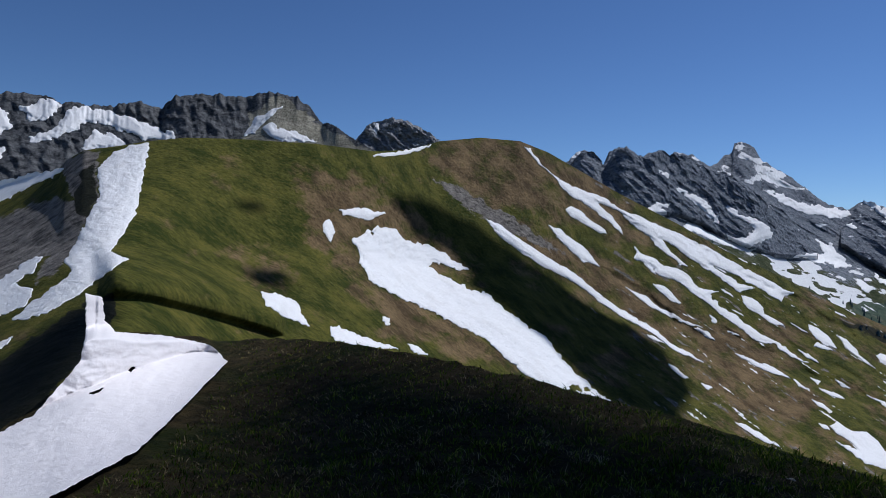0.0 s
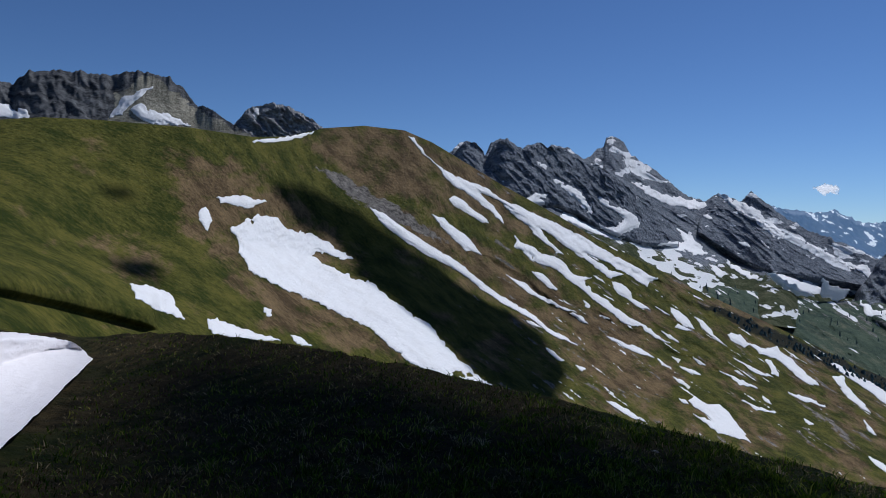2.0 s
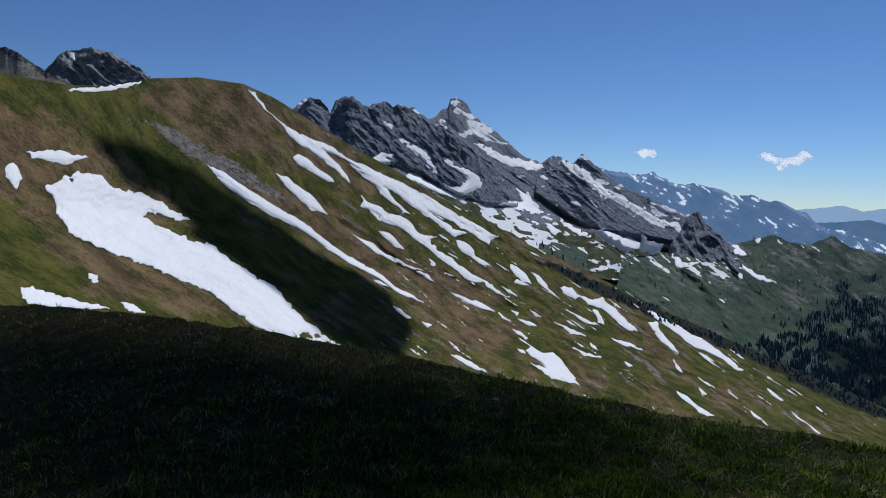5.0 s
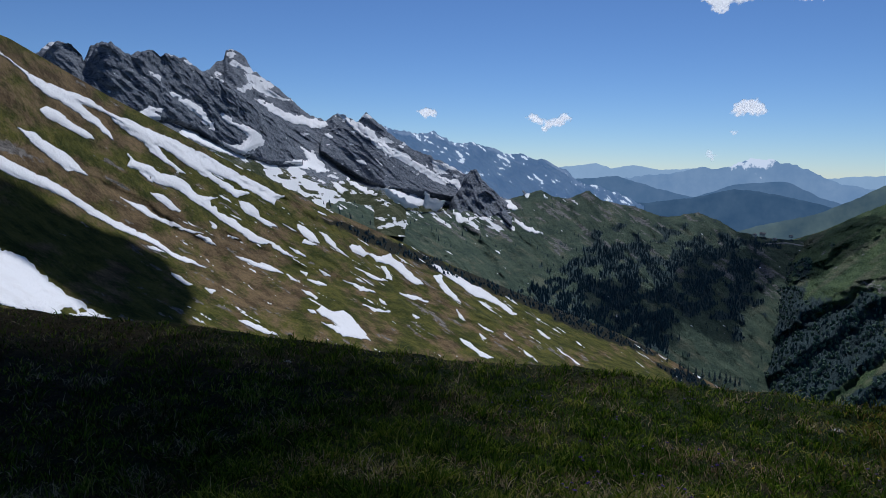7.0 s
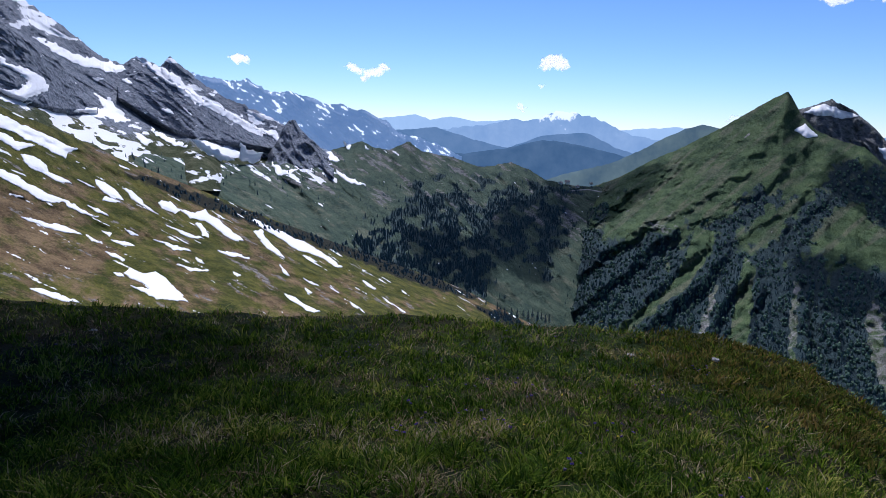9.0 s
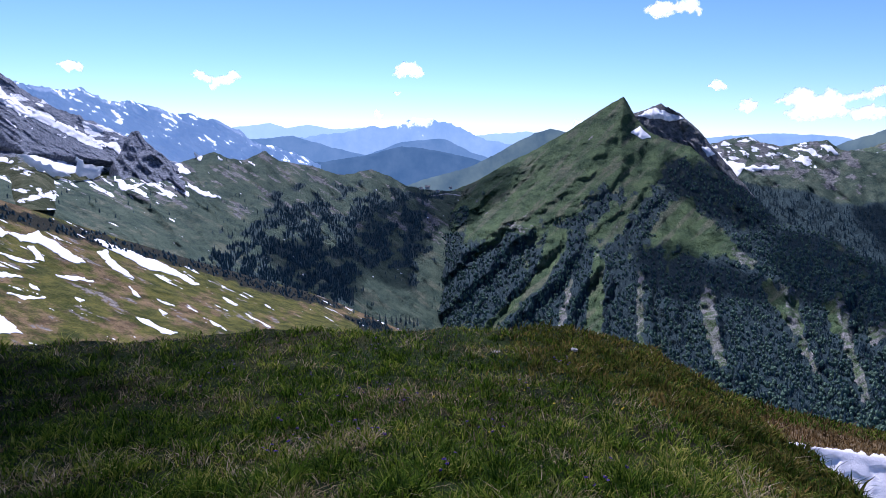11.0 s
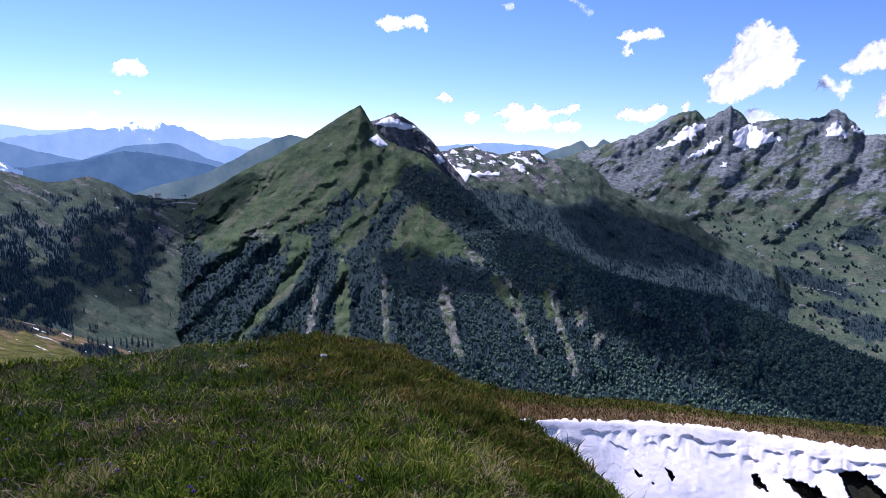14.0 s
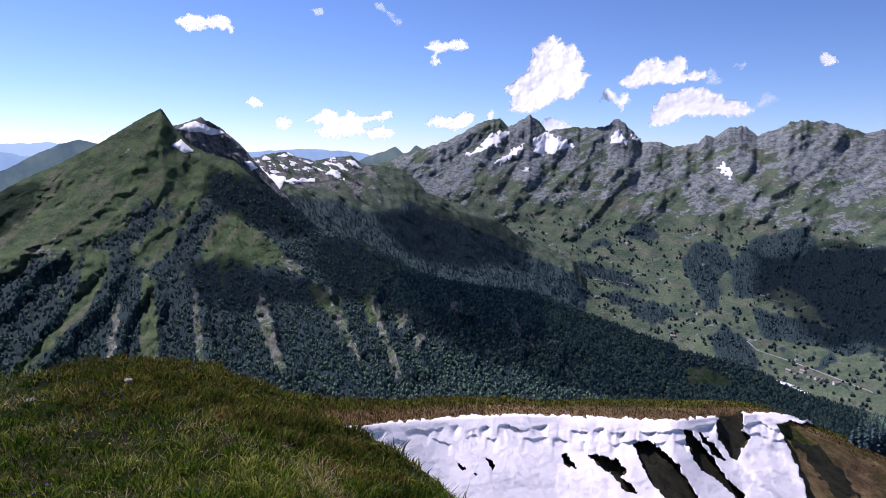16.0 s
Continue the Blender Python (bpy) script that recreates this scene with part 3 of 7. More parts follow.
brow.masks = {"dry": 0.25 + 0.5 * fbm(p[..., 0] / 5, p[..., 1] / 5, 1.0, 3) - 0.7 * (brow.V < 0.08), "rock": -2 + 0 * brow.V, "wood": np.clip(region(BARE, brow.B, brow.e, 0.35, 1.6) * 4 + 0.3, -2, 1), "snow": -2 + 0 * brow.V}
land(brow.build("ridge", MEADOW), "narrow grassy ridge with brown turf below its crest", "ridge")

# ---------------------------------------------------------------- crags behind the hill
CLIFF = [(-37.34, 8.59, 900), (-33.54, 9.71, 900), (-31.15, 10.10, 900), (-29.71, 9.70, 880), (-26.73, 9.76, 880), (-24.40, 10.25, 880), (-22.86, 10.00, 880), (-22.55, 10.59, 880), (-21.99, 11.08, 880), (-19.05, 11.49, 880), (-16.44, 11.57, 880), (-14.68, 12.18, 870), (-12.86, 11.89, 860), (-11.45, 11.19, 850), (-10.72, 10.19, 830), (-9.07, 9.61, 790), (-6.43, 8.19, 740), (-4.24, 6.98, 720)]
cliff = Sheet([CLIFF, [(b, e - 4.5, d * 0.88) for b, e, d in CLIFF], [(b, e - 11, d * 0.7) for b, e, d in CLIFF]], -38, -4, 0.1, 120, soften=10)
SHOULDER = [[(-16.39, 10.11), (-14.67, 12.00), (-12.85, 11.71), (-10.72, 10.06), (-6.19, 8.10), (-4.23, 6.51), (-16.24, 5.84), (-16.98, 8.05)]]
CLIFF_SNOW = [[(-32.33, 8.75), (-30.79, 9.80), (-29.60, 9.48), (-30.05, 8.85), (-30.92, 8.25), (-31.79, 7.98)], [(-31.82, 6.82), (-30.01, 7.80), (-29.50, 8.92), (-28.97, 9.52), (-26.72, 9.47), (-24.35, 8.90), (-22.31, 8.33), (-21.72, 7.95), (-23.91, 7.53), (-25.51, 7.93), (-26.68, 8.35), (-28.20, 8.46), (-28.91, 7.51), (-31.40, 6.58)], [(-28.51, 6.48), (-27.62, 7.91), (-26.27, 7.63), (-25.32, 7.01), (-27.00, 6.46), (-28.13, 6.27)], [(-34.84, 8.97), (-33.52, 8.97), (-33.00, 8.26), (-32.74, 7.51), (-33.46, 6.82), (-34.77, 6.66)], [(-34.71, 4.72), (-33.43, 5.96), (-33.03, 6.16), (-33.40, 5.05)]]
relief(cliff, 0.2, 0.8, 0.12, 0.3, 0.25, 0.2, 1.6, 1.0, 6, 0.03, (1 - 0.985 * smooth(region(SHOULDER, cliff.B, cliff.e, 0.2), -0.9, 0.0)) * (1 - 0.97 * smooth(region(CLIFF_SNOW, cliff.B, cliff.e, 0.2), -0.4, 0.1)))
cliff.masks = {"dry": 0.6 + 0 * cliff.V, "rock": np.clip(1.2 - 3.0 * region(SHOULDER, cliff.B, cliff.e, 0.3, 1.0) - 0.6, -2, 1.2), "wood": -3 + 0 * cliff.V, "snow": -1.7 + 1.1 * fbm(cliff.B * 1.3, cliff.e * 2.0, 7.0, 4) * (cliff.B < -17)}
land(cliff.build("rocky_cliff", DARK_CRAG), "dark limestone cliff with snow gullies and a grassy shoulder")
TOOTH = [(-8.31, 8.08, 770), (-7.54, 8.92, 790), (-6.73, 10.03, 800), (-4.86, 10.77, 800), (-3.42, 10.52, 800), (-1.47, 9.67, 790), (-0.39, 8.92, 770), (0.50, 8.34, 760)]
tooth = Sheet([TOOTH, [(b, 4.6, 730) for b, e, d in TOOTH]], -8.6, 0.8, 0.06, 70, soften=4)
relief(tooth, 0.35, 1.2, 0.25, 1.2, 0.25, 0.12, 3.0, 2.0, 5, 0.03)
tooth.masks = {"dry": 0 * tooth.V, "rock": 2 + 0 * tooth.V, "wood": -3 + 0 * tooth.V, "snow": -3 + 0 * tooth.V}
land(tooth.build("rock_outcrop", land_material("pale_outcrop", 12.0, rock=((0.14, 0.14, 0.145), (0.48, 0.47, 0.46)), bump=0.8)), "pale grey limestone outcrop standing behind the hill", "rock outcrop")

# ---------------------------------------------------------------- long rocky range
RANGE = ([(5.33, 6.83, 1500), (9.34, 6.92, 1550), (10.38, 7.63, 1600), (10.91, 8.42, 1650), (11.83, 8.47, 1650), (12.86, 7.79, 1650), (13.15, 7.33, 1650), (13.57, 8.43, 1680), (14.32, 8.79, 1700), (15.23, 8.43, 1700), (15.92, 7.66, 1720), (16.78, 8.33, 1750), (17.74, 8.41, 1780), (18.32, 7.96, 1800), (18.95, 8.31, 1820), (20.02, 8.08, 1850), (21.32, 7.14, 1950), (21.93, 7.48, 2100), (22.32, 8.04, 2200), (22.93, 8.16, 2250), (23.10, 8.89, 2300), (23.82, 9.08, 2300), (24.52, 8.55, 2300), (25.14, 7.55, 2300), (27.12, 6.24, 2350)]
         + [(29.15, 4.61, 2420), (30.95, 3.79, 2450), (31.72, 4.47, 2500), (33.56, 3.83, 2520), (34.18, 4.72, 2550), (35.47, 3.60, 2560)]
         + [(36.70, 2.65, 2570), (38.13, 1.78, 2590), (39.56, 1.27, 2610), (41.24, 0.49, 2640), (42.45, -0.13, 2660), (43.92, -1.12, 2690), (45.15, -1.93, 2720), (46.84, -2.43, 2780), (49.25, -3.00, 2900), (56, -3.6, 3600), (64.14, -4.6, 4200)])
SHELF = ([(6.13, 2.84, 1150), (10.85, 2.96, 1150), (18.01, 3.11, 1250), (25.13, 1.32, 1450), (29.73, 0.00, 1700), (36.25, -0.76, 1900), (42.26, -1.88, 2200)]
         + [(23.10, 2.33, 1500), (28.23, 0.83, 1750), (33.99, -0.21, 2050), (39.43, -1.37, 2500), (45.25, -2.37, 3000), (49.43, -2.72, 3500), (56.56, -2.99, 4100), (64.15, -3.42, 4200)])
TOE = ([(6.19, -1.41, 900), (10.93, -1.80, 900), (20.53, -3.05, 950), (29.86, -4.63, 1050), (36.40, -5.67, 1200)] + [(22.76, -2.33, 1150), (27.99, -3.51, 1350), (33.82, -4.79, 1600), (39.35, -5.45, 1900), (45.24, -5.16, 2500), (51.84, -5.02, 3300), (64.22, -4.59, 4000)])
spine = Sheet([RANGE, [(b, e, min(d * 1.13, 0.93 * float(np.interp(b, [q[0] for q in sorted(RANGE)], [q[2] for q in sorted(RANGE)])))) for b, e, d in SHELF], TOE], 6, 62, 0.095, 165, soften=12, curve=(0, 0.6, 1))
SPINE_SNOW = []
SPINE_SNOW.append([(18.77, 5.62), (19.54, 5.35), (20.52, 4.84), (21.32, 4.22), (21.92, 3.41), (22.20, 2.69), (21.71, 2.96), (21.11, 3.48), (20.52, 4.08), (19.73, 4.78), (19.15, 5.16)])
SPINE_SNOW.append([(16.27, 3.57), (17.22, 4.17), (17.79, 4.38), (18.55, 4.03), (17.79, 3.97), (18.24, 3.71), (18.15, 3.08), (17.39, 2.94), (16.71, 3.19)])
SPINE_SNOW.append([(19.79, 2.93), (20.50, 2.72), (21.71, 2.01), (22.52, 1.53), (23.56, 1.14), (25.04, 0.63), (23.77, 0.71), (22.52, 1.09), (21.30, 1.56), (20.29, 1.93), (19.78, 2.12)])
SPINE_SNOW.append([(22.46, 4.30), (23.15, 3.83), (24.19, 3.24), (25.25, 2.99), (25.81, 2.45), (25.98, 1.57), (25.25, 1.40), (24.40, 0.91), (23.56, 1.14), (22.94, 1.55), (22.61, 1.97), (23.14, 1.65), (24.19, 1.70), (24.70, 2.17), (24.19, 2.80), (23.36, 3.19), (22.74, 3.59)])
SPINE_SNOW.append([(28.29, 2.13), (29.40, 1.41), (30.30, 0.85), (31.22, -0.26), (30.54, -0.38), (29.41, -0.10), (28.08, 0.17), (27.20, 0.04), (27.85, 0.52), (29.40, 0.68), (29.18, 1.26)])
SPINE_SNOW.append([(31.23, -1.09), (32.14, -1.16), (32.61, -2.07), (31.92, -1.86)])
SPINE_SNOW.append([(32.50, -0.68), (33.99, -1.47), (35.49, -2.08), (34.47, -2.11), (33.30, -1.58)])
SPINE_SNOW.append([(24.83, 5.55), (26.32, 5.00), (27.62, 4.55), (28.93, 4.18), (30.27, 3.90), (31.17, 3.63), (30.50, 3.14), (29.38, 3.40), (28.28, 3.47), (27.18, 4.08), (26.10, 4.68)])
SPINE_SNOW.append([(31.61, 4.56), (32.29, 4.37), (33.44, 3.88), (34.37, 3.33), (35.78, 2.24), (37.20, 1.13), (38.63, 0.49), (37.45, 0.68), (36.02, 1.55), (34.85, 2.29), (33.68, 2.84), (32.53, 3.70)])
SPINE_SNOW.append([(34.38, 2.64), (35.78, 2.01), (37.20, 1.37), (39.11, 0.41), (40.56, -0.62), (41.77, -1.29), (40.58, -1.10), (39.13, -0.34), (37.21, 0.67), (35.56, 1.40)])
SPINE_SNOW.append([(39.12, 0.03), (40.55, -0.39), (42.00, -0.81), (43.47, -1.94), (42.51, -1.74), (41.05, -1.08)])
SPINE_SNOW.append([(35.72, -1.60), (36.56, -1.48), (37.75, -2.00), (39.19, -2.43), (38.97, -3.05), (37.54, -2.96), (36.35, -2.43)])
SPINE_SNOW.append([(39.17, -1.86), (39.66, -2.32), (40.38, -2.39), (41.01, -2.65), (40.40, -3.24), (39.68, -3.03), (39.20, -2.81)])
SPINE_SNOW.append([(41.81, -2.48), (42.76, -2.11), (43.97, -2.40), (43.26, -2.76), (42.31, -3.08)])
SPINE_SNOW.append([(17.09, 7.30), (17.83, 6.85), (18.52, 6.50), (18.78, 6.37), (18.21, 6.39), (17.64, 6.75)])
SPINE_SNOW.append([(30.73, 2.84), (31.18, 3.04), (31.64, 2.51), (31.09, 2.40)])
level = 1 - 0.85 * smooth(region(SPINE_SNOW, spine.B, spine.e, 0.1), -0.35, 0.1)
relief(spine, 0.07, 0.7, 0.10, 1.3, 0.12, 0.14, 1.8, 3.0, 6, 0.035, (1 - 0.3 * smooth(spine.B, 33, 42)) * (1 - 0.8 * smooth(spine.V, 0.5, 0.75)) * level)
SLABS = [[(14.38, 8.52), (15.60, 5.64), (16.60, 3.77), (18.57, 1.43)], [(17.96, 8.30), (21.31, 6.38), (25.29, 4.78), (28.54, 1.53), (29.19, 0.58)], [(19.87, 5.71), (22.73, 3.87), (25.55, 2.04), (26.97, 0.20)], [(23.70, 8.96), (25.58, 5.75), (29.71, 3.84), (30.96, 2.89), (34.63, 1.01), (38.62, -0.43), (41.38, -1.83)], [(26.86, 3.91), (30.03, 2.11), (33.55, -0.54), (36.50, -2.21)], [(31.27, 4.16), (34.61, 1.63), (37.79, -0.15), (39.81, -2.50)], [(34.22, 4.60), (36.84, 3.24), (39.67, 1.70), (41.85, -0.33), (44.95, -2.24)], [(37.51, 3.50), (40.26, 2.22), (43.28, 0.17), (46.13, -1.77)], [(44.74, 2.15), (48.44, -0.48), (52.41, -2.56), (55.78, -4.12)], [(27.43, 5.74), (31.37, 3.24), (35.26, 0.91), (39.00, -1.16)], [(31.77, 3.68), (34.88, 1.75), (39.02, -0.27), (42.52, -2.06)], [(24.08, 6.92), (27.00, 4.54), (30.18, 2.36), (33.98, -0.43)], [(21.38, 5.17), (24.46, 2.81), (27.85, 0.61), (32.32, -1.76)]]
spine.d *= 1 - smooth(spine.V, 0, 0.04) * np.maximum(slope_rate(spine), 0.035) * (1 - 0.6 * smooth(spine.V, 0.5, 0.8)) * level * spurs(spine, SLABS, 0.8, 0.14, 0.5, 3.0, 0.3)
mottle = region([[(25.04, 0.76), (26.98, 1.30), (28.96, 0.11), (31.00, -1.66), (32.17, -3.12), (30.34, -2.98), (28.09, -1.84), (26.33, -0.53)], [(32.07, 3.68), (34.84, 2.66), (38.63, 0.49), (42.51, -1.74), (44.46, -2.86), (41.60, -3.30), (39.20, -2.81), (42.52, -1.98), (39.62, -0.89), (35.80, 1.31)], [(24.21, 8.19), (26.75, 6.25), (30.27, 4.03), (27.61, 4.99), (25.04, 6.55)], [(22.98, 8.70), (23.80, 8.78), (25.04, 7.20), (24.21, 6.92)]], spine.B, spine.e, 0.4)
streak_snow = fbm(spine.B * 0.55 - spine.e * 0.5, spine.e * 1.5 + spine.B * 0.55, 3.3, 5)
spine_snow = np.clip(-0.62 + 0.25 * smooth(spine.B, 34, 42) + 1.5 * streak_snow + 0.9 * smooth(mottle, -0.3, 0.3), -3, 1)
spine.masks = {"dry": -0.2 + 0 * spine.V, "rock": 1.2 - 2.4 * smooth(spine.V, 0.55, 0.85) + 0.5 * fbm(spine.B * 0.5, spine.e, 1.2, 3), "wood": -3 + 0 * spine.V, "snow": spine_snow}
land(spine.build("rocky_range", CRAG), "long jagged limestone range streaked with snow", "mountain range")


def bluff(name, label, base, crest, foot, steep, freq, slant, seed, step=0.05, rows=110, lean=1.10, rock=1.6, snow=-3.0):
    """A steep rock face that stands out of the land behind it; its crest and foot by bearing and elevation."""
    fb, fe = np.array([q[0] for q in foot]), np.array([q[1] for q in foot])
    fd = base.distance(fb, fe) * 0.97
    cb, ce = np.array([q[0] for q in crest]), np.array([q[1] for q in crest])
    cd = np.minimum(np.interp(cb, fb, fd) * lean, base.distance(cb, ce - 0.15) * 0.985)
    top = list(zip(cb, ce, cd))
    low = list(zip(fb, fe, fd))
    f = Sheet([top, [(b, e - 0.25, float(np.interp(b, cb, cd)) * 0.995) for b, e, d in top], low, [(b, e - 1.2, d * 1.05) for b, e, d in low]], cb.min(), cb.max(), step, rows, soften=5, curve=(0, 0.1, 0.85, 1))
    relief(f, steep, freq, steep * 0.9, slant, 0.18, 0.1, 2.2, seed, 6, 0.03, 1 - 0.9 * smooth(region(SPINE_SNOW, f.B, f.e, 0.1), -0.3, 0.1))
    grain = fbm(f.B * 0.8 + slant * f.e * 0.8, f.e * 2.2 - f.B * 0.6, seed, 5, 0.6)
    f.masks = {"dry": 0.2 + 0 * f.V, "rock": rock + 0.4 * grain - 1.8 * smooth(f.V, 0.82, 0.95), "wood": -3 + 0 * f.V, "snow": snow + 1.3 * grain}
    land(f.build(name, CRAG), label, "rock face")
    return f


CRAG_TOP = [(10.32, 6.94), (10.60, 7.56), (11.38, 8.47), (12.34, 8.40), (12.99, 7.62), (13.19, 7.01), (13.79, 8.10), (14.48, 8.77), (14.96, 8.82), (15.69, 8.23), (16.56, 7.87), (17.11, 8.34), (17.82, 8.49), (18.30, 8.03), (18.67, 8.36), (19.47, 8.18), (20.43, 7.58), (21.61, 6.80), (23.48, 5.97), (25.11, 4.97), (26.04, 3.91), (27.18, 3.14), (28.09, 2.33), (28.77, 1.42), (29.09, 0.88)]
CRAG_FOOT = [(10.39, 4.57), (12.22, 4.15), (15.10, 3.50), (17.01, 3.45), (18.90, 3.58), (20.80, 2.91), (22.68, 1.77), (24.54, 0.96), (26.36, 0.45), (29.11, 0.42)]
front = bluff("rock_bluff", "dark limestone towers and slab, hazed blue-grey, above snow fields", spine, CRAG_TOP, CRAG_FOOT, 0.15, 0.8, 0.9, 21.0, snow=-1.2)
SLAB_TOP = [(30.51, 2.64), (31.40, 3.23), (32.08, 3.45), (33.45, 3.15), (34.85, 2.29), (36.73, 1.54), (38.63, 0.49), (40.56, -0.62), (41.93, -1.57), (42.33, -2.03)]
SLAB_FOOT = [(30.52, 1.46), (32.35, 0.24), (33.98, -0.72), (35.85, -1.40), (37.74, -1.62), (39.65, -1.84), (42.33, -2.22)]
slab_face = bluff("rock_bluff", "dark limestone slab below a snow ramp", spine, SLAB_TOP, SLAB_FOOT, 0.11, 0.9, 1.2, 23.0, snow=-1.0)

# ---------------------------------------------------------------- wooded basin
BASIN_TOP = [(19.88, 1.76, 1300), (22.97, 0.60, 1400), (27.34, -1.94, 1500), (33.89, -2.95, 1700), (39.39, -3.49, 1900), (42.51, -3.12, 2150), (45.25, -2.46, 2300), (47.09, -1.95, 2350), (48.95, -1.34, 2400), (50.13, -1.86, 2400), (51.31, -1.97, 2420), (52.94, -1.22, 2450), (53.91, -2.03, 2480), (56.54, -2.42, 2500), (58.95, -3.24, 2550), (60.36, -2.95, 2580), (61.53, -2.72, 2600), (62.97, -3.23, 2620), (64.42, -4.02, 2650), (66.54, -4.39, 2700), (70.66, -4.51, 2800)]
BASIN_MID = [(19.61, -1.61, 1100), (22.81, -1.74, 1150), (29.87, -3.93, 1250), (38.01, -6.68, 1400), (47.12, -8.43, 1600), (54.34, -9.01, 1800), (61.60, -8.98, 2050), (66.31, -8.02, 2300), (70.93, -7.96, 2400)]
BASIN_LOW = [(19.34, -5.03, 850), (22.54, -5.50, 880), (37.92, -10.23, 1000), (47.14, -13.16, 1150), (54.99, -14.74, 1350), (59.42, -14.34, 1500), (61.91, -15.07, 1600), (64.87, -15.54, 1680), (66.84, -16.14, 1720), (71.62, -16.70, 1750)]
basin = Sheet([BASIN_TOP, BASIN_MID, BASIN_LOW, [(b, e - 8, d * 0.8) for b, e, d in BASIN_LOW]], 18, 76, 0.11, 150, soften=10, curve=(0, 0.4, 0.8, 1))
relief(basin, 0.08, 0.6, 0.11, 0.8, 0.2, 0.06, 2.0, 4.0, 6, 0.03, 0.6 + 0.4 * smooth(basin.B, 30, 40))
clear = region([[(59.88, -11.55), (61.72, -11.27), (62.99, -12.35), (66.07, -13.10), (64.36, -15.11), (60.88, -14.03)], [(65.45, -5.47), (69.74, -4.33), (71.02, -3.34), (71.12, -4.71), (68.04, -6.04)], [(29.89, -3.50), (38.91, -5.68), (45.24, -7.73), (49.03, -9.36), (45.24, -10.33), (37.97, -8.41), (29.80, -5.21)], [(58.08, -5.31), (59.52, -5.49), (60.03, -6.19), (58.36, -6.35)]], basin.B, basin.e, 0.4)
basin_wood = region([[(49.03, -9.36), (51.86, -6.45), (54.71, -4.94), (59.01, -4.80), (61.39, -4.71), (64.19, -4.12), (66.55, -4.48), (66.35, -8.73), (64.61, -11.20), (61.72, -11.37), (59.85, -12.89), (59.93, -14.79), (55.97, -14.47), (52.00, -13.13), (48.09, -10.79)]], basin.B, basin.e, 0.6)
basin_wood = np.minimum(np.maximum(0.1 + 0.45 * np.minimum(basin_wood, 1) + 1.2 * fbm(basin.B * 0.7, basin.e * 1.1, 9.0, 4), 0.17), 0.4 - clear * 2.5)
rocky = region([[(27.33, -2.06), (33.89, -3.03), (39.39, -3.63), (44.33, -3.77), (48.99, -5.09), (45.24, -5.86), (38.05, -4.77), (29.90, -3.29)]], basin.B, basin.e, 0.4)
slide = fbm((basin.B - 0.8 * basin.e) * 0.35, (basin.e + 0.62 * basin.B) * 1.9, 4.7, 5, 0.6)
high = smooth(basin.e + 0.18 * (basin.B - 30), -4.5, -1.5)
basin.masks = {"dry": -0.4 + 0.9 * slide + 0.5 * fbm(basin.B * 0.7, basin.e * 1.4, 7.3, 4), "rock": np.clip(np.maximum(-0.9 + rocky * 0.8, -1.5 + 1.0 * high) + 1.2 * slide, -1.6, 0.8), "wood": np.clip(1.5 * (basin_wood - 0.3), -3, 0.4), "snow": np.clip(-1.1 + 0.75 * high * (basin.B < 47) + 1.1 * fbm((basin.B - 0.8 * basin.e) * 0.5, (basin.e + 0.62 * basin.B) * 2.4, 9.1, 5, 0.6), -3, 0.6)}
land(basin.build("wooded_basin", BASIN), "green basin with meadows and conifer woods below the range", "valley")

KNOB = [(41.17, -3.01, 2350), (41.72, -2.08, 2350), (42.17, -1.43, 2350), (42.58, -0.43, 2350), (43.08, 0.18, 2350), (43.53, 0.24, 2350), (44.02, -0.56, 2350), (44.66, -1.14, 2350), (45.62, -1.99, 2330), (46.72, -2.79, 2300)]
knob = Sheet([KNOB, [(b, min(e - 0.6, -1.6), d * 0.96) for b, e, d in KNOB], [(b, -4.5, d * 0.86) for b, e, d in KNOB]], min(KNOB)[0], max(KNOB)[0], 0.06, 50, soften=4)
relief(knob, 0.3, 1.0, 0.3, 0.6, 0.3, 0.06, 3.0, 2.5, 5, 0.02)
knob.masks = {"dry": -0.5 + 0 * knob.V, "rock": 0.3 + 0 * knob.V, "wood": -3 + 0 * knob.V, "snow": -1.6 + 1.2 * fbm(knob.B * 2, knob.e * 3, 1.0, 3)}
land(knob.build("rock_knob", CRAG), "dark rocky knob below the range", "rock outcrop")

# ---------------------------------------------------------------- pyramid peak
PEAK_TOP = ([(64.41, -7.89, 2500), (65.41, -4.91, 2850), (68.38, -4.39, 2850), (70.58, -3.46, 2800), (72.69, -2.13, 2800), (74.76, -1.14, 2800), (77.91, 0.72, 2850), (80.50, 2.47, 2900), (81.76, 3.26, 2950), (82.11, 3.47, 2950)]
            + [(82.56, 2.77, 2950), (83.16, 1.77, 2920), (84.13, 0.73, 2880), (85.56, 0.06, 2840), (87.44, -0.46, 2800), (88.89, -1.72, 2750), (90.80, -3.06, 2700), (92.70, -4.48, 2650), (94.14, -5.94, 2600), (96.40, -6.51, 2550), (98.18, -7.08, 2500)]
            + [(102.91, -9.60, 2350), (107.60, -10.47, 2250), (112.08, -10.71, 2150), (116.43, -12.13, 2100), (120.55, -13.41, 2050), (124.39, -14.37, 2000)]
            + [(124.56, -14.57, 1950), (130.53, -15.40, 1850), (133.01, -16.48, 1800), (136.83, -17.07, 1750), (140.36, -17.40, 1700)])
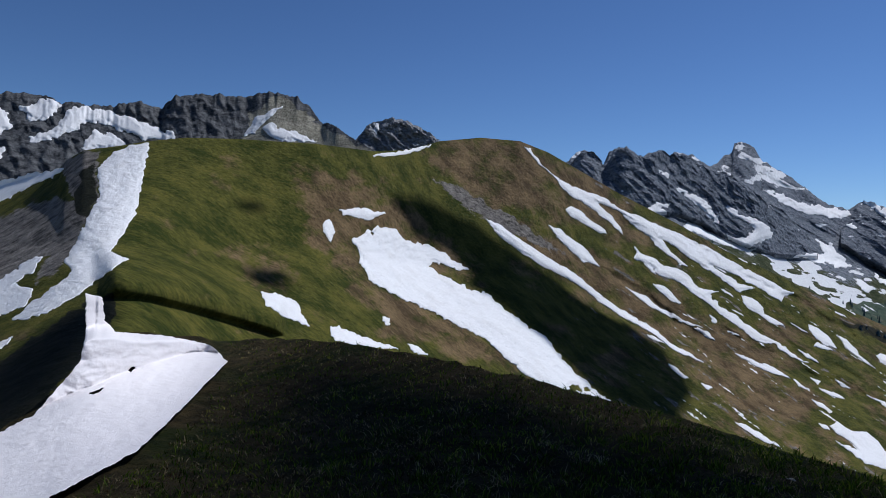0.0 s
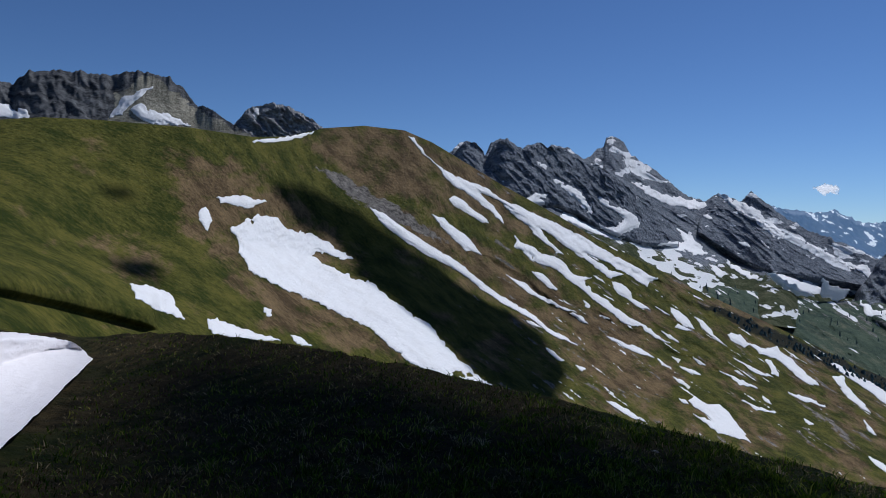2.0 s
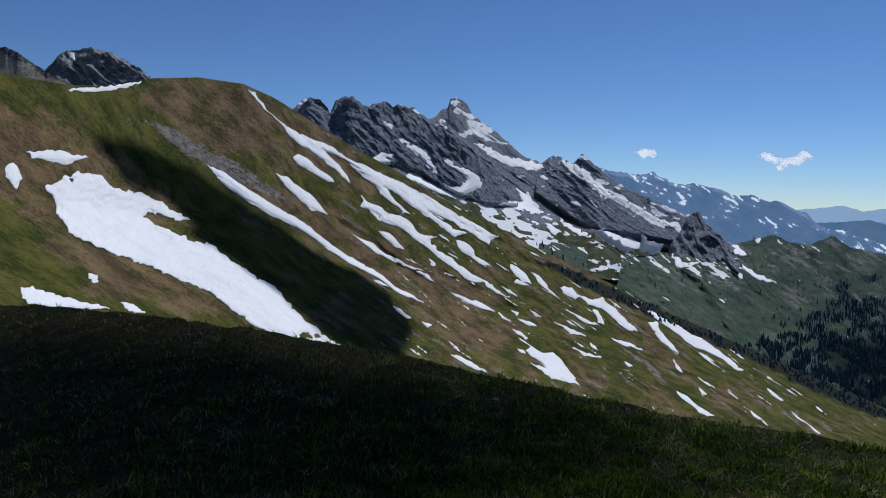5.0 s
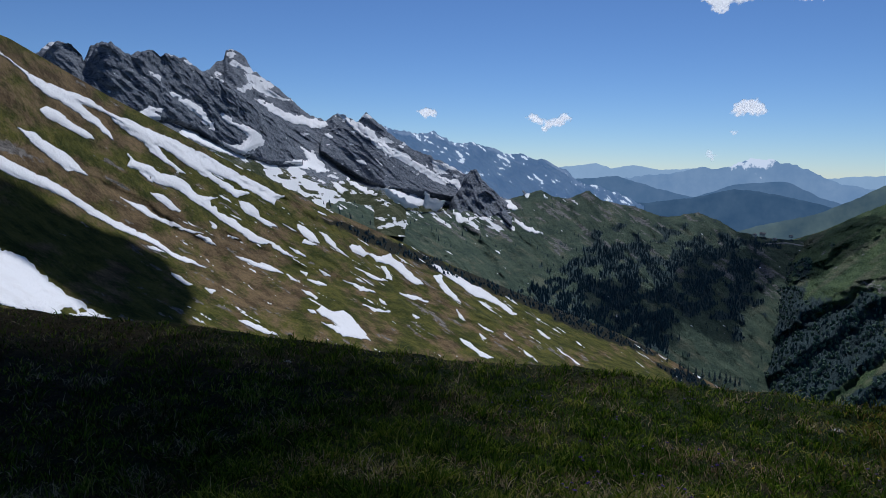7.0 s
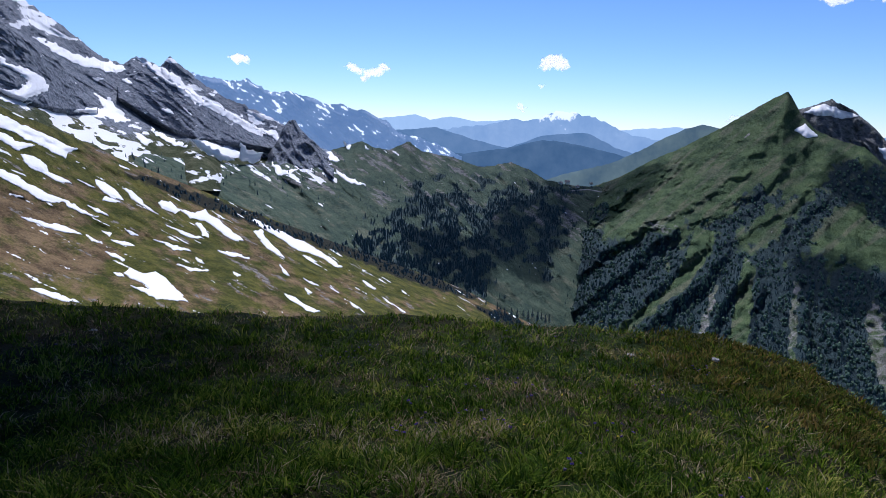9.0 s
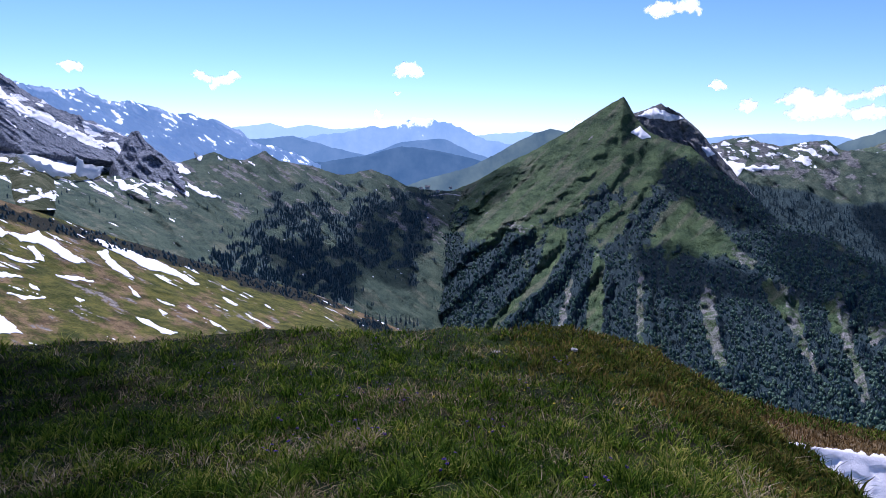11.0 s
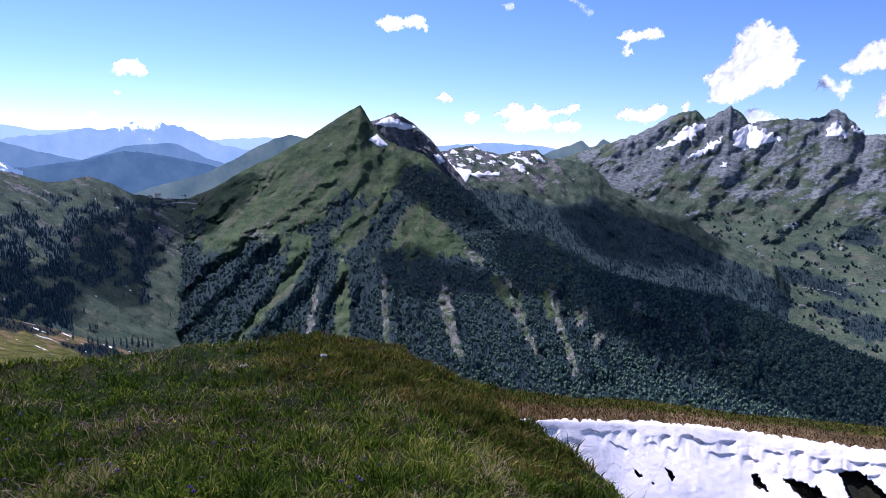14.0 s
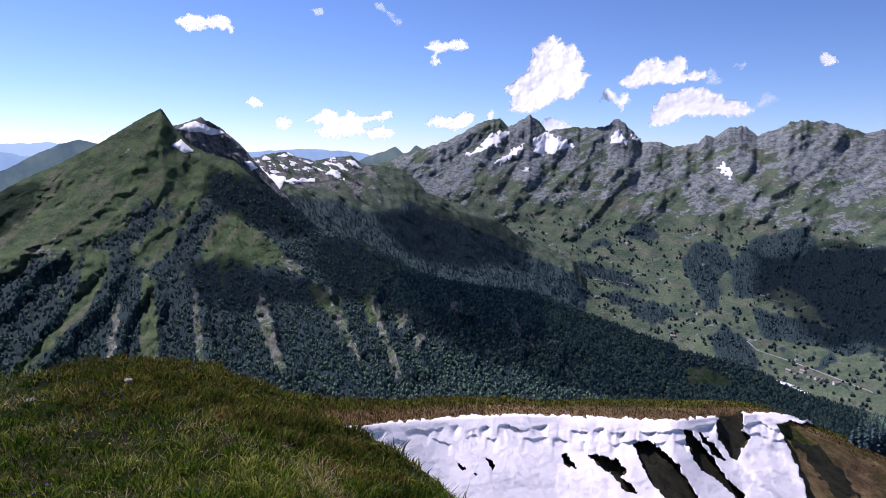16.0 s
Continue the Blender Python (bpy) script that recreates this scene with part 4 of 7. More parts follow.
PEAK_MID = [(57.82, -8.49, 2150), (61.72, -8.61, 2150), (67.65, -8.47, 2150), (74.78, -7.26, 2200), (82.01, -7.12, 2250), (89.26, -9.23, 2100), (98.54, -11.82, 1950), (106.92, -13.05, 1800), (113.19, -14.09, 1700)] + [(124.78, -17.73, 1600), (137.01, -18.94, 1500)]
PEAK_LOW = [(57.58, -14.75, 1700), (61.51, -16.36, 1650), (67.54, -18.50, 1450), (74.90, -19.59, 1350), (89.92, -21.73, 1250), (103.68, -21.65, 1250), (113.99, -21.01, 1250)] + [(140, -22, 1250)]
peak = Sheet([PEAK_TOP, PEAK_MID, PEAK_LOW], 62, 142, 0.1, 175, soften=11, curve=(0, 0.5, 1))
fan = np.degrees(np.arctan2(peak.B - 83.0, np.maximum(6.0 - peak.e, 2.5) * 0.9))
along = np.hypot(peak.B - 83.0, 6.0 - peak.e)
g = np.maximum(slope_rate(peak), 0.022)
low_half = smooth(along, 7, 15)
ribs = ridged(fan * 0.09 + 0.7 * fbm(peak.B * 0.2, peak.e * 0.2, 2.0, 4), along * 0.16, 3.0, 6, 0.6) - 0.7
small = ridged(peak.B * 0.6 + 0.8 * peak.e, peak.e * 0.7 - 0.4 * peak.B, 9.0, 5, 0.55) - 0.7
peak.gully = ribs
BANDS = [[(82.20, 1.97), (80.73, -0.72), (79.34, -2.53), (76.99, -4.45), (74.65, -6.12), (72.78, -8.23)], [(83.57, -0.65), (81.95, -2.95), (80.78, -4.39), (78.41, -5.85), (76.52, -7.06), (75.35, -7.77)], [(85.96, -1.20), (84.11, -3.85), (82.23, -5.79), (80.33, -7.26), (78.91, -8.47), (77.00, -8.48)], [(85.55, -3.81), (84.16, -5.99), (82.97, -6.74), (81.80, -9.15), (80.85, -10.60)], [(74.67, -2.15), (72.83, -4.03), (70.99, -5.44), (68.73, -6.81), (67.37, -8.16), (66.02, -9.49)], [(85.95, -0.97), (88.37, -2.32), (90.82, -4.38), (93.30, -6.90), (95.78, -9.15)], [(87.42, -2.34), (88.44, -4.45), (90.92, -6.99), (92.94, -9.29)]]
SPURS = [[(72.79, -7.30), (69.56, -10.05), (66.81, -12.70), (64.52, -15.71)], [(74.64, -7.77), (71.83, -10.56), (68.57, -13.69), (66.26, -16.28)], [(77.00, -9.19), (74.62, -11.54), (72.24, -14.76), (70.35, -16.52)], [(78.91, -9.18), (77.48, -11.56), (75.09, -13.90), (72.69, -16.62)], [(80.85, -10.60), (79.42, -12.04), (78.46, -14.88), (77.99, -17.68)], [(81.59, -11.07), (81.39, -13.93), (80.95, -17.70)], [(84.52, -11.50), (85.09, -14.82), (85.94, -18.57)], [(86.25, -11.93), (87.84, -15.69), (88.93, -18.47)], [(89.90, -11.57), (89.70, -12.77), (91.32, -16.48), (92.90, -18.72)], [(95.16, -10.84), (95.49, -12.47), (98.07, -16.02), (100.12, -18.58)], [(98.66, -10.39), (98.77, -12.25), (100.86, -15.77), (102.43, -18.33)], [(101.32, -12.51), (102.65, -15.13), (103.76, -17.72)], [(105.73, -11.87), (106.58, -14.25), (107.66, -16.77)], [(111.05, -12.81), (111.78, -16.15)], [(114.33, -14.05), (114.97, -16.46)]]
shear = ridged((peak.B + peak.e) * 0.35, (peak.e - peak.B) * 1.1, 15.0, 5, 0.55) - 0.7
folds = spurs(peak, BANDS, 1.3, 0.26, 0.4, 5.0, 0.6) + spurs(peak, SPURS, 1.2, 0.8, 0.5, 8.0, 0.4) + 0.06 * shear * (1 - smooth(peak.B, 84, 90))
peak.d *= 1 - smooth(peak.V, 0, 0.05) * g * (ribs * (0.03 + 0.22 * low_half) + 0.05 * small + folds)
peak.e += 0.05 * (1 - smooth(peak.V, 0, 0.25)) * fbm(peak.B * 2.0, 5.0, 2.5, 5, 0.6)
peak.d *= 1 + 0.35 * (1 - smooth(peak.B, 63, 70))
glade = region([[(76.52, -7.06), (78.42, -7.28), (77.95, -9.19), (76.53, -12.03), (71.75, -16.58), (70.35, -16.52), (75.10, -12.02), (76.05, -9.19)], [(80.35, -9.17), (81.33, -9.63), (81.53, -16.76), (79.70, -16.76), (80.00, -12.03)], [(86.05, -4.75), (87.48, -4.48), (89.47, -6.56), (92.44, -8.84), (91.75, -9.58), (90.02, -8.46), (86.12, -7.38), (85.14, -6.93)], [(74.67, -2.62), (78.38, -0.21), (81.18, 1.25), (85.00, -0.99), (83.16, -4.34), (80.77, -3.45), (78.41, -5.38), (75.12, -6.83), (72.79, -7.30)], [(93.00, -10.72), (93.94, -10.19), (95.49, -12.47), (96.54, -14.28), (95.06, -13.44)], [(93.75, -11.89), (95.75, -10.39), (96.79, -15.11), (95.37, -13.74)], [(97.50, -11.76), (98.67, -10.76), (100.07, -15.42), (98.30, -13.62)], [(125.22, -15.91), (126.80, -15.62), (128.98, -16.49), (128.61, -17.11), (125.42, -17.43)]], peak.B, peak.e, 0.25)
crags = region([[(78.45, -11.56), (78.93, -11.56), (78.08, -16.52), (77.11, -16.51)], [(83.87, -10.45), (84.55, -10.44), (84.89, -16.72), (84.20, -16.73)], [(89.25, -11.26), (90.14, -11.46), (90.32, -13.70), (91.57, -17.64), (90.78, -17.68), (89.39, -14.92), (88.82, -12.80)], [(94.41, -10.07), (95.69, -10.95), (96.15, -13.37), (98.23, -17.16), (97.57, -17.22), (95.47, -13.89)], [(98.24, -11.26), (99.17, -11.19), (100.28, -15.37), (101.64, -18.19), (100.94, -18.27), (99.32, -14.99)], [(100.44, -13.04), (101.86, -12.37), (101.96, -13.83), (101.00, -14.47)], [(102.08, -14.83), (103.13, -14.31), (103.23, -15.62), (102.41, -16.16)], [(105.20, -11.83), (106.28, -11.72), (106.17, -13.49), (105.52, -13.11)], [(106.76, -12.35), (107.61, -12.25), (107.36, -13.35)], [(110.77, -12.76), (111.32, -12.68), (111.72, -14.66), (111.16, -14.74)], [(112.32, -13.50), (112.71, -13.44), (112.84, -15.56), (112.45, -15.62)], [(72.86, -7.04), (75.74, -7.25), (74.78, -7.84), (73.10, -7.66)], [(91.06, -7.96), (92.97, -9.02), (92.79, -9.87), (91.11, -8.89)]], peak.B, peak.e, 0.3, 1.5)
# These outlines paint cliff shade, along with dark forest, into the wood field.
shaded_cliffs = region([[(80.77, -3.82), (82.92, -4.26), (80.80, -6.20), (78.43, -8.47), (76.52, -8.62), (77.00, -7.29), (78.89, -5.75)], [(85.06, -3.35), (85.97, -1.67), (87.38, -1.16), (90.77, -3.19), (93.78, -6.88), (95.86, -10.56), (92.49, -9.88), (90.71, -7.71), (89.22, -6.33), (87.72, -4.47), (85.36, -5.96), (84.21, -8.15), (81.35, -11.07), (80.84, -9.64), (83.21, -6.49)]], peak.B, peak.e, 0.5, 0.8)
runs = 0.55 * fbm(fan * 0.16, along * 0.08, 4.4, 4) + 0.35 * ribs
spur = smooth(peak.B, 84, 96)
peak_wood = np.maximum(-1.2 + 1.7 * smooth(peak.V, 0.38, 0.66) + 1.2 * runs + 1.7 * spur + 0.5 * fbm(peak.B, peak.e, 3.0, 3), np.clip(shaded_cliffs, -2, 0.25) + 0.5 * fbm(peak.B * 1.5, peak.e * 1.5, 6.0, 3))
peak_wood = peak_wood + 1.3 * (1 - smooth(peak.B, 67, 71)) * smooth(peak.V, 0.1, 0.3)
peak_wood = np.minimum(np.minimum(peak_wood, 0.3 - glade * 3), 0.3 - crags * 3)
lines = fbm((peak.B + peak.e) * 0.22, (peak.e - peak.B) * 1.3, 2.2, 5, 0.6)
peak.masks = {"dry": -0.35 + 1.1 * lines, "rock": np.maximum(np.clip(crags * 4 - 0.35, -2, 0.0), -1.3 + 1.3 * fbm((peak.B + peak.e) * 0.3, (peak.e - peak.B) * 1.2, 7.0, 5, 0.6)), "wood": np.clip(peak_wood, -3, 0.6), "snow": -3 + 0 * peak.V}
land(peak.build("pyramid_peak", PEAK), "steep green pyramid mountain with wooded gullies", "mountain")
SECOND = [(80.35, 1.12, 3200), (81.74, 2.07, 3150), (83.14, 2.19, 3150), (84.07, 2.52, 3150), (84.98, 2.86, 3150), (86.40, 2.15, 3150), (87.84, 0.94, 3100), (88.81, -0.15, 3080), (89.79, -1.23, 3060), (91.73, -3.49, 3000), (93.68, -5.73, 2950)]
second = Sheet([SECOND, [(b, e - 5, d * 0.93) for b, e, d in SECOND]], 79.5, 95, 0.08, 70, soften=4)
relief(second, 0.25, 0.8, 0.25, 0.4, 0.25, 0.08, 2.5, 6.0, 5, 0.02)
second.masks = {"dry": 0 * second.V, "rock": 0.3 + 0 * second.V, "wood": -3 + 0 * second.V, "snow": -3 + 0 * second.V}
land(second.build("second_peak", PEAK), "dark rocky summit with a snow cap behind the pyramid peak")

# ---------------------------------------------------------------- snowy saddle and wooded side valley
SADDLE = [(86.07, -1.09, 3600), (87.90, -0.45, 3550), (89.04, -0.14, 3550), (90.17, 0.15, 3550), (91.51, 0.41, 3550), (92.44, -0.03, 3500), (93.79, -0.31, 3500), (95.52, 0.04, 3450), (96.80, 0.20, 3450), (97.71, -0.49, 3400), (99.40, -0.62, 3350), (101.06, -0.84, 3300), (102.35, -1.75, 3250), (103.24, -2.80, 3200), (105.64, -3.54, 3150)] + [(107.68, -4.31, 3050), (109.05, -4.84, 3000), (110.89, -6.11, 2950), (113.53, -7.07, 2900), (115.69, -8.01, 2850), (117.54, -10.69, 2800)]
SADDLE_LOW = [(86.32, -6.98, 2900), (92.83, -6.70, 2800), (98.30, -8.66, 2700), (102.68, -10.52, 2600), (110.49, -11.28, 2500), (112.97, -12.12, 2450), (118.99, -13.69, 2400)]
saddle = Sheet([SADDLE, SADDLE_LOW, [(b, e - 6, d * 0.85) for b, e, d in SADDLE_LOW]], 85, 117, 0.1, 120, soften=8, curve=(0, 0.65, 1))
relief(saddle, 0.14, 0.6, 0.14, 0.8, 0.25, 0.07, 2.0, 7.0, 5)
saddle.masks = {"dry": -0.2 + 0 * saddle.V, "rock": -0.15 + 1.2 * fbm(saddle.B * 0.9, saddle.e * 1.6, 3.0, 4) - 1.4 * smooth(saddle.V, 0.2, 0.4) - 1.8 * smooth(saddle.B, 98, 103), "wood": -1.5 + 2.9 * smooth(saddle.V, 0.2, 0.42) + 2.4 * smooth(saddle.B, 98, 103) * smooth(saddle.V, 0.08, 0.2) + 0.5 * fbm(saddle.B * 0.8, saddle.e, 2.0, 3), "snow": -0.3 + 1.2 * fbm(saddle.B * 1.2 + saddle.e, saddle.e * 2.6, 6.0, 5, 0.6) - 2 * smooth(saddle.B, 96, 99) - 3 * smooth(saddle.V, 0.1, 0.3)}
land(saddle.build("snowy_saddle", BASIN), "broken saddle with snow strips above dark conifer woods")

# ---------------------------------------------------------------- limestone wall and inhabited valley
WALL = ([(97.81, -0.80, 4350), (100.59, 0.11, 4350), (102.40, 0.80, 4350), (105.09, 1.67, 4300), (107.66, 3.28, 4300), (109.17, 3.52, 4300), (109.85, 2.86, 4280), (110.68, 3.26, 4280), (111.69, 3.87, 4280), (112.44, 3.31, 4280), (113.03, 2.58, 4250), (115.24, 2.89, 4250), (117.02, 2.90, 4250), (117.97, 3.11, 4250), (118.39, 3.53, 4250), (118.87, 3.65, 4250), (119.68, 2.90, 4220), (120.70, 1.80, 4200), (122.14, 1.90, 4150), (122.88, 1.50, 4150), (124.92, 1.76, 4150)]
        + [(125.50, 2.41, 4150), (126.13, 2.28, 4150), (127.09, 3.07, 4150), (128.29, 3.07, 4150), (129.12, 2.44, 4120), (130.06, 2.78, 4100), (131.34, 3.49, 4100), (133.90, 3.48, 4100), (136.08, 2.67, 4050), (137.35, 2.86, 4050), (141.57, 2.47, 4000)])
WALL_MID = [(93.52, -2.42, 3900), (100.58, -4.19, 3750), (105.40, -5.04, 3700), (114.92, -5.20, 3600), (123.92, -5.22, 3500), (132.04, -5.13, 3400), (138.08, -5.06, 3300), (142.28, -4.68, 3300)]
WALL_LOW = [(93.51, -6.64, 3300), (100.64, -8.01, 3250), (107.94, -9.28, 3150), (112.80, -10.51, 3050), (120.01, -13.76, 2850), (128.79, -14.14, 2650), (133.01, -16.48, 2450), (139.18, -16.50, 2250), (143.48, -16.27, 2200)]
wall = Sheet([WALL, WALL_MID, WALL_LOW, [(b, e - 8, d * 0.8) for b, e, d in WALL_LOW]], 93, 146, 0.1, 190, soften=10, curve=(0, 0.4, 0.85, 1))
relief(wall, 0.055, 0.7, 0.12, -0.8, 0.14, 0.14, 2.2, 8.0, 6, 0.015, (0.85 + 0.4 * fbm(wall.B * 0.2, wall.e * 0.2, 4.0, 2)) * (1 - 0.88 * smooth(wall.V, 0.26, 0.5)))
RIBS = [[(108.94, 3.45), (107.09, 2.34), (104.76, 0.89), (102.42, -0.82)], [(111.72, 3.82), (109.91, 2.40), (108.56, 0.74), (107.20, -1.18), (105.34, -2.89)], [(114.55, 2.63), (113.94, 0.86), (112.39, -1.04), (111.05, -2.73), (109.69, -4.44)], [(117.28, 2.53), (116.70, 0.69), (115.20, -1.43), (113.43, -3.36)], [(118.79, 3.45), (119.98, 1.90), (119.65, 0.08), (118.41, -1.80), (117.15, -3.70), (115.38, -5.18)], [(121.31, 1.69), (121.87, -0.32), (121.54, -2.15), (120.33, -4.03)], [(123.88, 1.73), (124.46, -0.69), (125.84, -2.43), (126.78, -3.94)], [(127.88, 3.07), (128.89, 0.30), (129.45, -1.83), (128.79, -3.61)], [(132.08, 3.49), (131.52, 1.21), (130.96, -1.34), (129.94, -3.11)], [(135.02, 2.87), (133.55, -0.83), (132.65, -3.39), (132.45, -5.52)], [(122.82, -1.65), (121.63, -3.51), (120.39, -4.95)], [(113.13, 3.38), (111.83, 1.28), (110.02, -0.63), (108.65, -2.09)]]
wall.d *= 1 - smooth(wall.V, 0, 0.03) * np.maximum(slope_rate(wall), 0.02) * spurs(wall, RIBS, 1.8, 0.28, 0.5, 12.0, 0.7)
groves = np.maximum(region([[(124.26, -7.24), (125.25, -6.04), (126.49, -5.73), (127.77, -6.31), (128.28, -7.60), (127.15, -9.03), (127.49, -10.77), (126.49, -11.54), (125.74, -10.05), (124.55, -8.35)], [(127.87, -7.63), (128.62, -6.69), (129.71, -5.29), (131.24, -4.76), (133.09, -4.20), (134.01, -6.24), (135.77, -5.67), (138.09, -5.26), (139.19, -12.54), (136.36, -12.19), (134.41, -10.82), (133.98, -10.24), (133.16, -9.50), (131.77, -8.92), (130.06, -9.71), (128.48, -10.23)], [(129.74, -10.75), (132.53, -11.06), (136.32, -11.79), (138.88, -12.79), (136.47, -13.40), (133.45, -12.84), (130.73, -13.01)], [(119.76, -5.67), (120.37, -4.72), (121.25, -4.45), (121.95, -5.10), (122.43, -5.76), (120.90, -6.08)], [(117.07, -6.51), (118.19, -6.08), (119.12, -6.40), (118.91, -6.70), (117.31, -6.78)]], wall.B, wall.e, 0.25), region([[(126.64, -13.52), (127.81, -12.28), (129.09, -12.79), (130.67, -14.74), (130.65, -16.87), (128.51, -15.91)], [(113.20, -8.97), (115.07, -8.40), (116.92, -8.07), (119.25, -8.63), (121.10, -9.43), (122.04, -10.14), (120.25, -10.14), (117.45, -9.40), (115.12, -9.44)], [(120.34, -11.65), (122.53, -10.79), (124.37, -11.98), (122.22, -12.87)], [(117.98, -10.67), (119.80, -10.31), (121.66, -11.09), (119.88, -11.69)], [(134.37, -14.58), (135.36, -13.18), (135.98, -13.90), (134.96, -14.89)], [(115.19, -10.85), (117.03, -10.26), (117.32, -11.18), (115.69, -11.52)]], wall.B, wall.e, 0.25))
groves = np.maximum(groves, region([[(100.57, -3.71), (103.44, -3.65), (108.26, -4.48), (113.13, -7.17), (110.37, -9.67), (100.64, -8.01)]], wall.B, wall.e, 0.4))
wall_wood = np.maximum(groves * 1.6, -1.1 + 1.3 * fbm(wall.B * 1.1, wall.e * 1.5, 5.0, 4) + 0.3 * smooth(wall.V, 0.4, 0.6) - 2 * (1 - smooth(wall.V, 0.25, 0.4)))
bedding = fbm(wall.B * 0.5 + 0.5 * wall.e, wall.e * 3.2 - wall.B * 1.6, 5.2, 5, 0.6)
ledges = fbm(wall.B * 0.35, wall.e * 3.0 + 0.5 * wall.B, 7.7, 5, 0.6)
wall.masks = {"dry": -0.3 + 1.0 * ledges, "rock": 0.35 - 1.7 * smooth(wall.V, 0.14, 0.5) + 1.1 * bedding + 1.1 * fbm(wall.B * 0.45, wall.e * 0.6, 1.2, 4) - 0.35 * (1 - smooth(wall.B, 100, 106)), "wood": np.clip(wall_wood, -3, 0.5), "snow": -1.5 + 0.9 * fbm(wall.B * 0.9 + 0.8 * wall.e, wall.e * 1.3, 4.0, 4) - 2 * smooth(wall.V, 0.1, 0.25)}
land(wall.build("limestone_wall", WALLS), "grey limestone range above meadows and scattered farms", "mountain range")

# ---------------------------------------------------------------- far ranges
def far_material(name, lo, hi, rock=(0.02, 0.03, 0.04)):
    """Distance far beyond the land; the bright air before it is painted in as emission, snow included."""
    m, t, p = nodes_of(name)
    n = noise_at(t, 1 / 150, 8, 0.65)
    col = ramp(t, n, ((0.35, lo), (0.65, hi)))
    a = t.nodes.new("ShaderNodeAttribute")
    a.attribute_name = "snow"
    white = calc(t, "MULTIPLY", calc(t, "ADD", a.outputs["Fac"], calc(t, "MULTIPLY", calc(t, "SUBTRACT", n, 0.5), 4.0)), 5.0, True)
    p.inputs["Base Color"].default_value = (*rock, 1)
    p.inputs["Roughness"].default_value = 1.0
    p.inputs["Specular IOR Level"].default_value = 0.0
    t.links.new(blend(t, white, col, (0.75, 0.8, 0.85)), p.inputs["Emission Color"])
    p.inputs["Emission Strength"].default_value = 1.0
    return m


def far_range(name, label, crest, depth, material, snow=-9.0, jag=0.06, steep=0.25, freq=0.4, slant=0.3, step=0.16, rows=26):
    s = Sheet([crest, [(b, e - depth, d * 0.97) for b, e, d in crest]], min(crest)[0], max(crest)[0], step, rows, soften=2)
    relief(s, steep, freq, steep, slant, 0.3, jag, 1.5, sum(c[1] for c in crest), 5, 0.008)
    s.masks = {k: -3 + 0 * s.V for k in ("dry", "rock", "wood")}
    s.masks["snow"] = snow(s) if callable(snow) else snow + 0 * s.V
    return land(s.build(name, material), label, "distant mountains")


# Emission colours: the ranges themselves glow with the blue of the haze.
HAZE_ROCK = far_material("far_rock_haze", (0.075, 0.135, 0.23), (0.11, 0.175, 0.27), (0.17, 0.18, 0.2))
HAZE_1 = far_material("far_range_pale_haze", (0.30, 0.42, 0.54), (0.33, 0.45, 0.57))
HAZE_2 = far_material("far_range_blue_haze", (0.19, 0.29, 0.42), (0.24, 0.34, 0.46))
HAZE_3 = far_material("far_hill_blue_haze", (0.085, 0.155, 0.245), (0.12, 0.19, 0.28))
HAZE_5 = far_material("far_hill_dark_haze", (0.045, 0.09, 0.15), (0.07, 0.12, 0.18))
HAZE_4 = far_material("far_ridge_green_haze", (0.06, 0.095, 0.11), (0.11, 0.15, 0.14))
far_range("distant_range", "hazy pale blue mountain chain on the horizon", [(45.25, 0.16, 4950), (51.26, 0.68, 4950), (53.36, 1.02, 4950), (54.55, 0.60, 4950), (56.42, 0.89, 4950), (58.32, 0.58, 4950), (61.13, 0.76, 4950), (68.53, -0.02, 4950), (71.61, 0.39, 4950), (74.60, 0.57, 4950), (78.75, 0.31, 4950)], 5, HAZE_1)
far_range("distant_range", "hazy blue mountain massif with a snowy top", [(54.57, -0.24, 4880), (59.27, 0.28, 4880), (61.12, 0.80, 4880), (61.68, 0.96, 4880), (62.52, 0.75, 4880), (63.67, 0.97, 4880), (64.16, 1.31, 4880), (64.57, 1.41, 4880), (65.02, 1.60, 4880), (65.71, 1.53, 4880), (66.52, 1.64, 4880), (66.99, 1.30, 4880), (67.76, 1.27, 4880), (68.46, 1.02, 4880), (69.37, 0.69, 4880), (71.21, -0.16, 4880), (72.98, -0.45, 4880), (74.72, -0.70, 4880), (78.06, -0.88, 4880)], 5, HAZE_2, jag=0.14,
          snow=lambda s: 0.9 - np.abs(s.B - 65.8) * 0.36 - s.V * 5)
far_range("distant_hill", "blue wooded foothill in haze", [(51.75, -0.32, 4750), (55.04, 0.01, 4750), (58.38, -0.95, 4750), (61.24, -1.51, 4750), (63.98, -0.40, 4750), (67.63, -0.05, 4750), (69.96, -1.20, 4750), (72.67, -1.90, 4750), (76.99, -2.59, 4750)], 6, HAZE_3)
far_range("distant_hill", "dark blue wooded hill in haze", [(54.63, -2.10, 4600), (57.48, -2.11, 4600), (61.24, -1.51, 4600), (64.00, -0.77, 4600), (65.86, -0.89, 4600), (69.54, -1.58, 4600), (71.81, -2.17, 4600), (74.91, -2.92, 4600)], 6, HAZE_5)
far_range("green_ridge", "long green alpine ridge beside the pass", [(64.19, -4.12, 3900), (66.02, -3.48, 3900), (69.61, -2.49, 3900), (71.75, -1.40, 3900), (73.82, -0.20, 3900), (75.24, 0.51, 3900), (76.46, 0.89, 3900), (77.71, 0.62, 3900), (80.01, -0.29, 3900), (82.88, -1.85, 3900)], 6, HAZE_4)
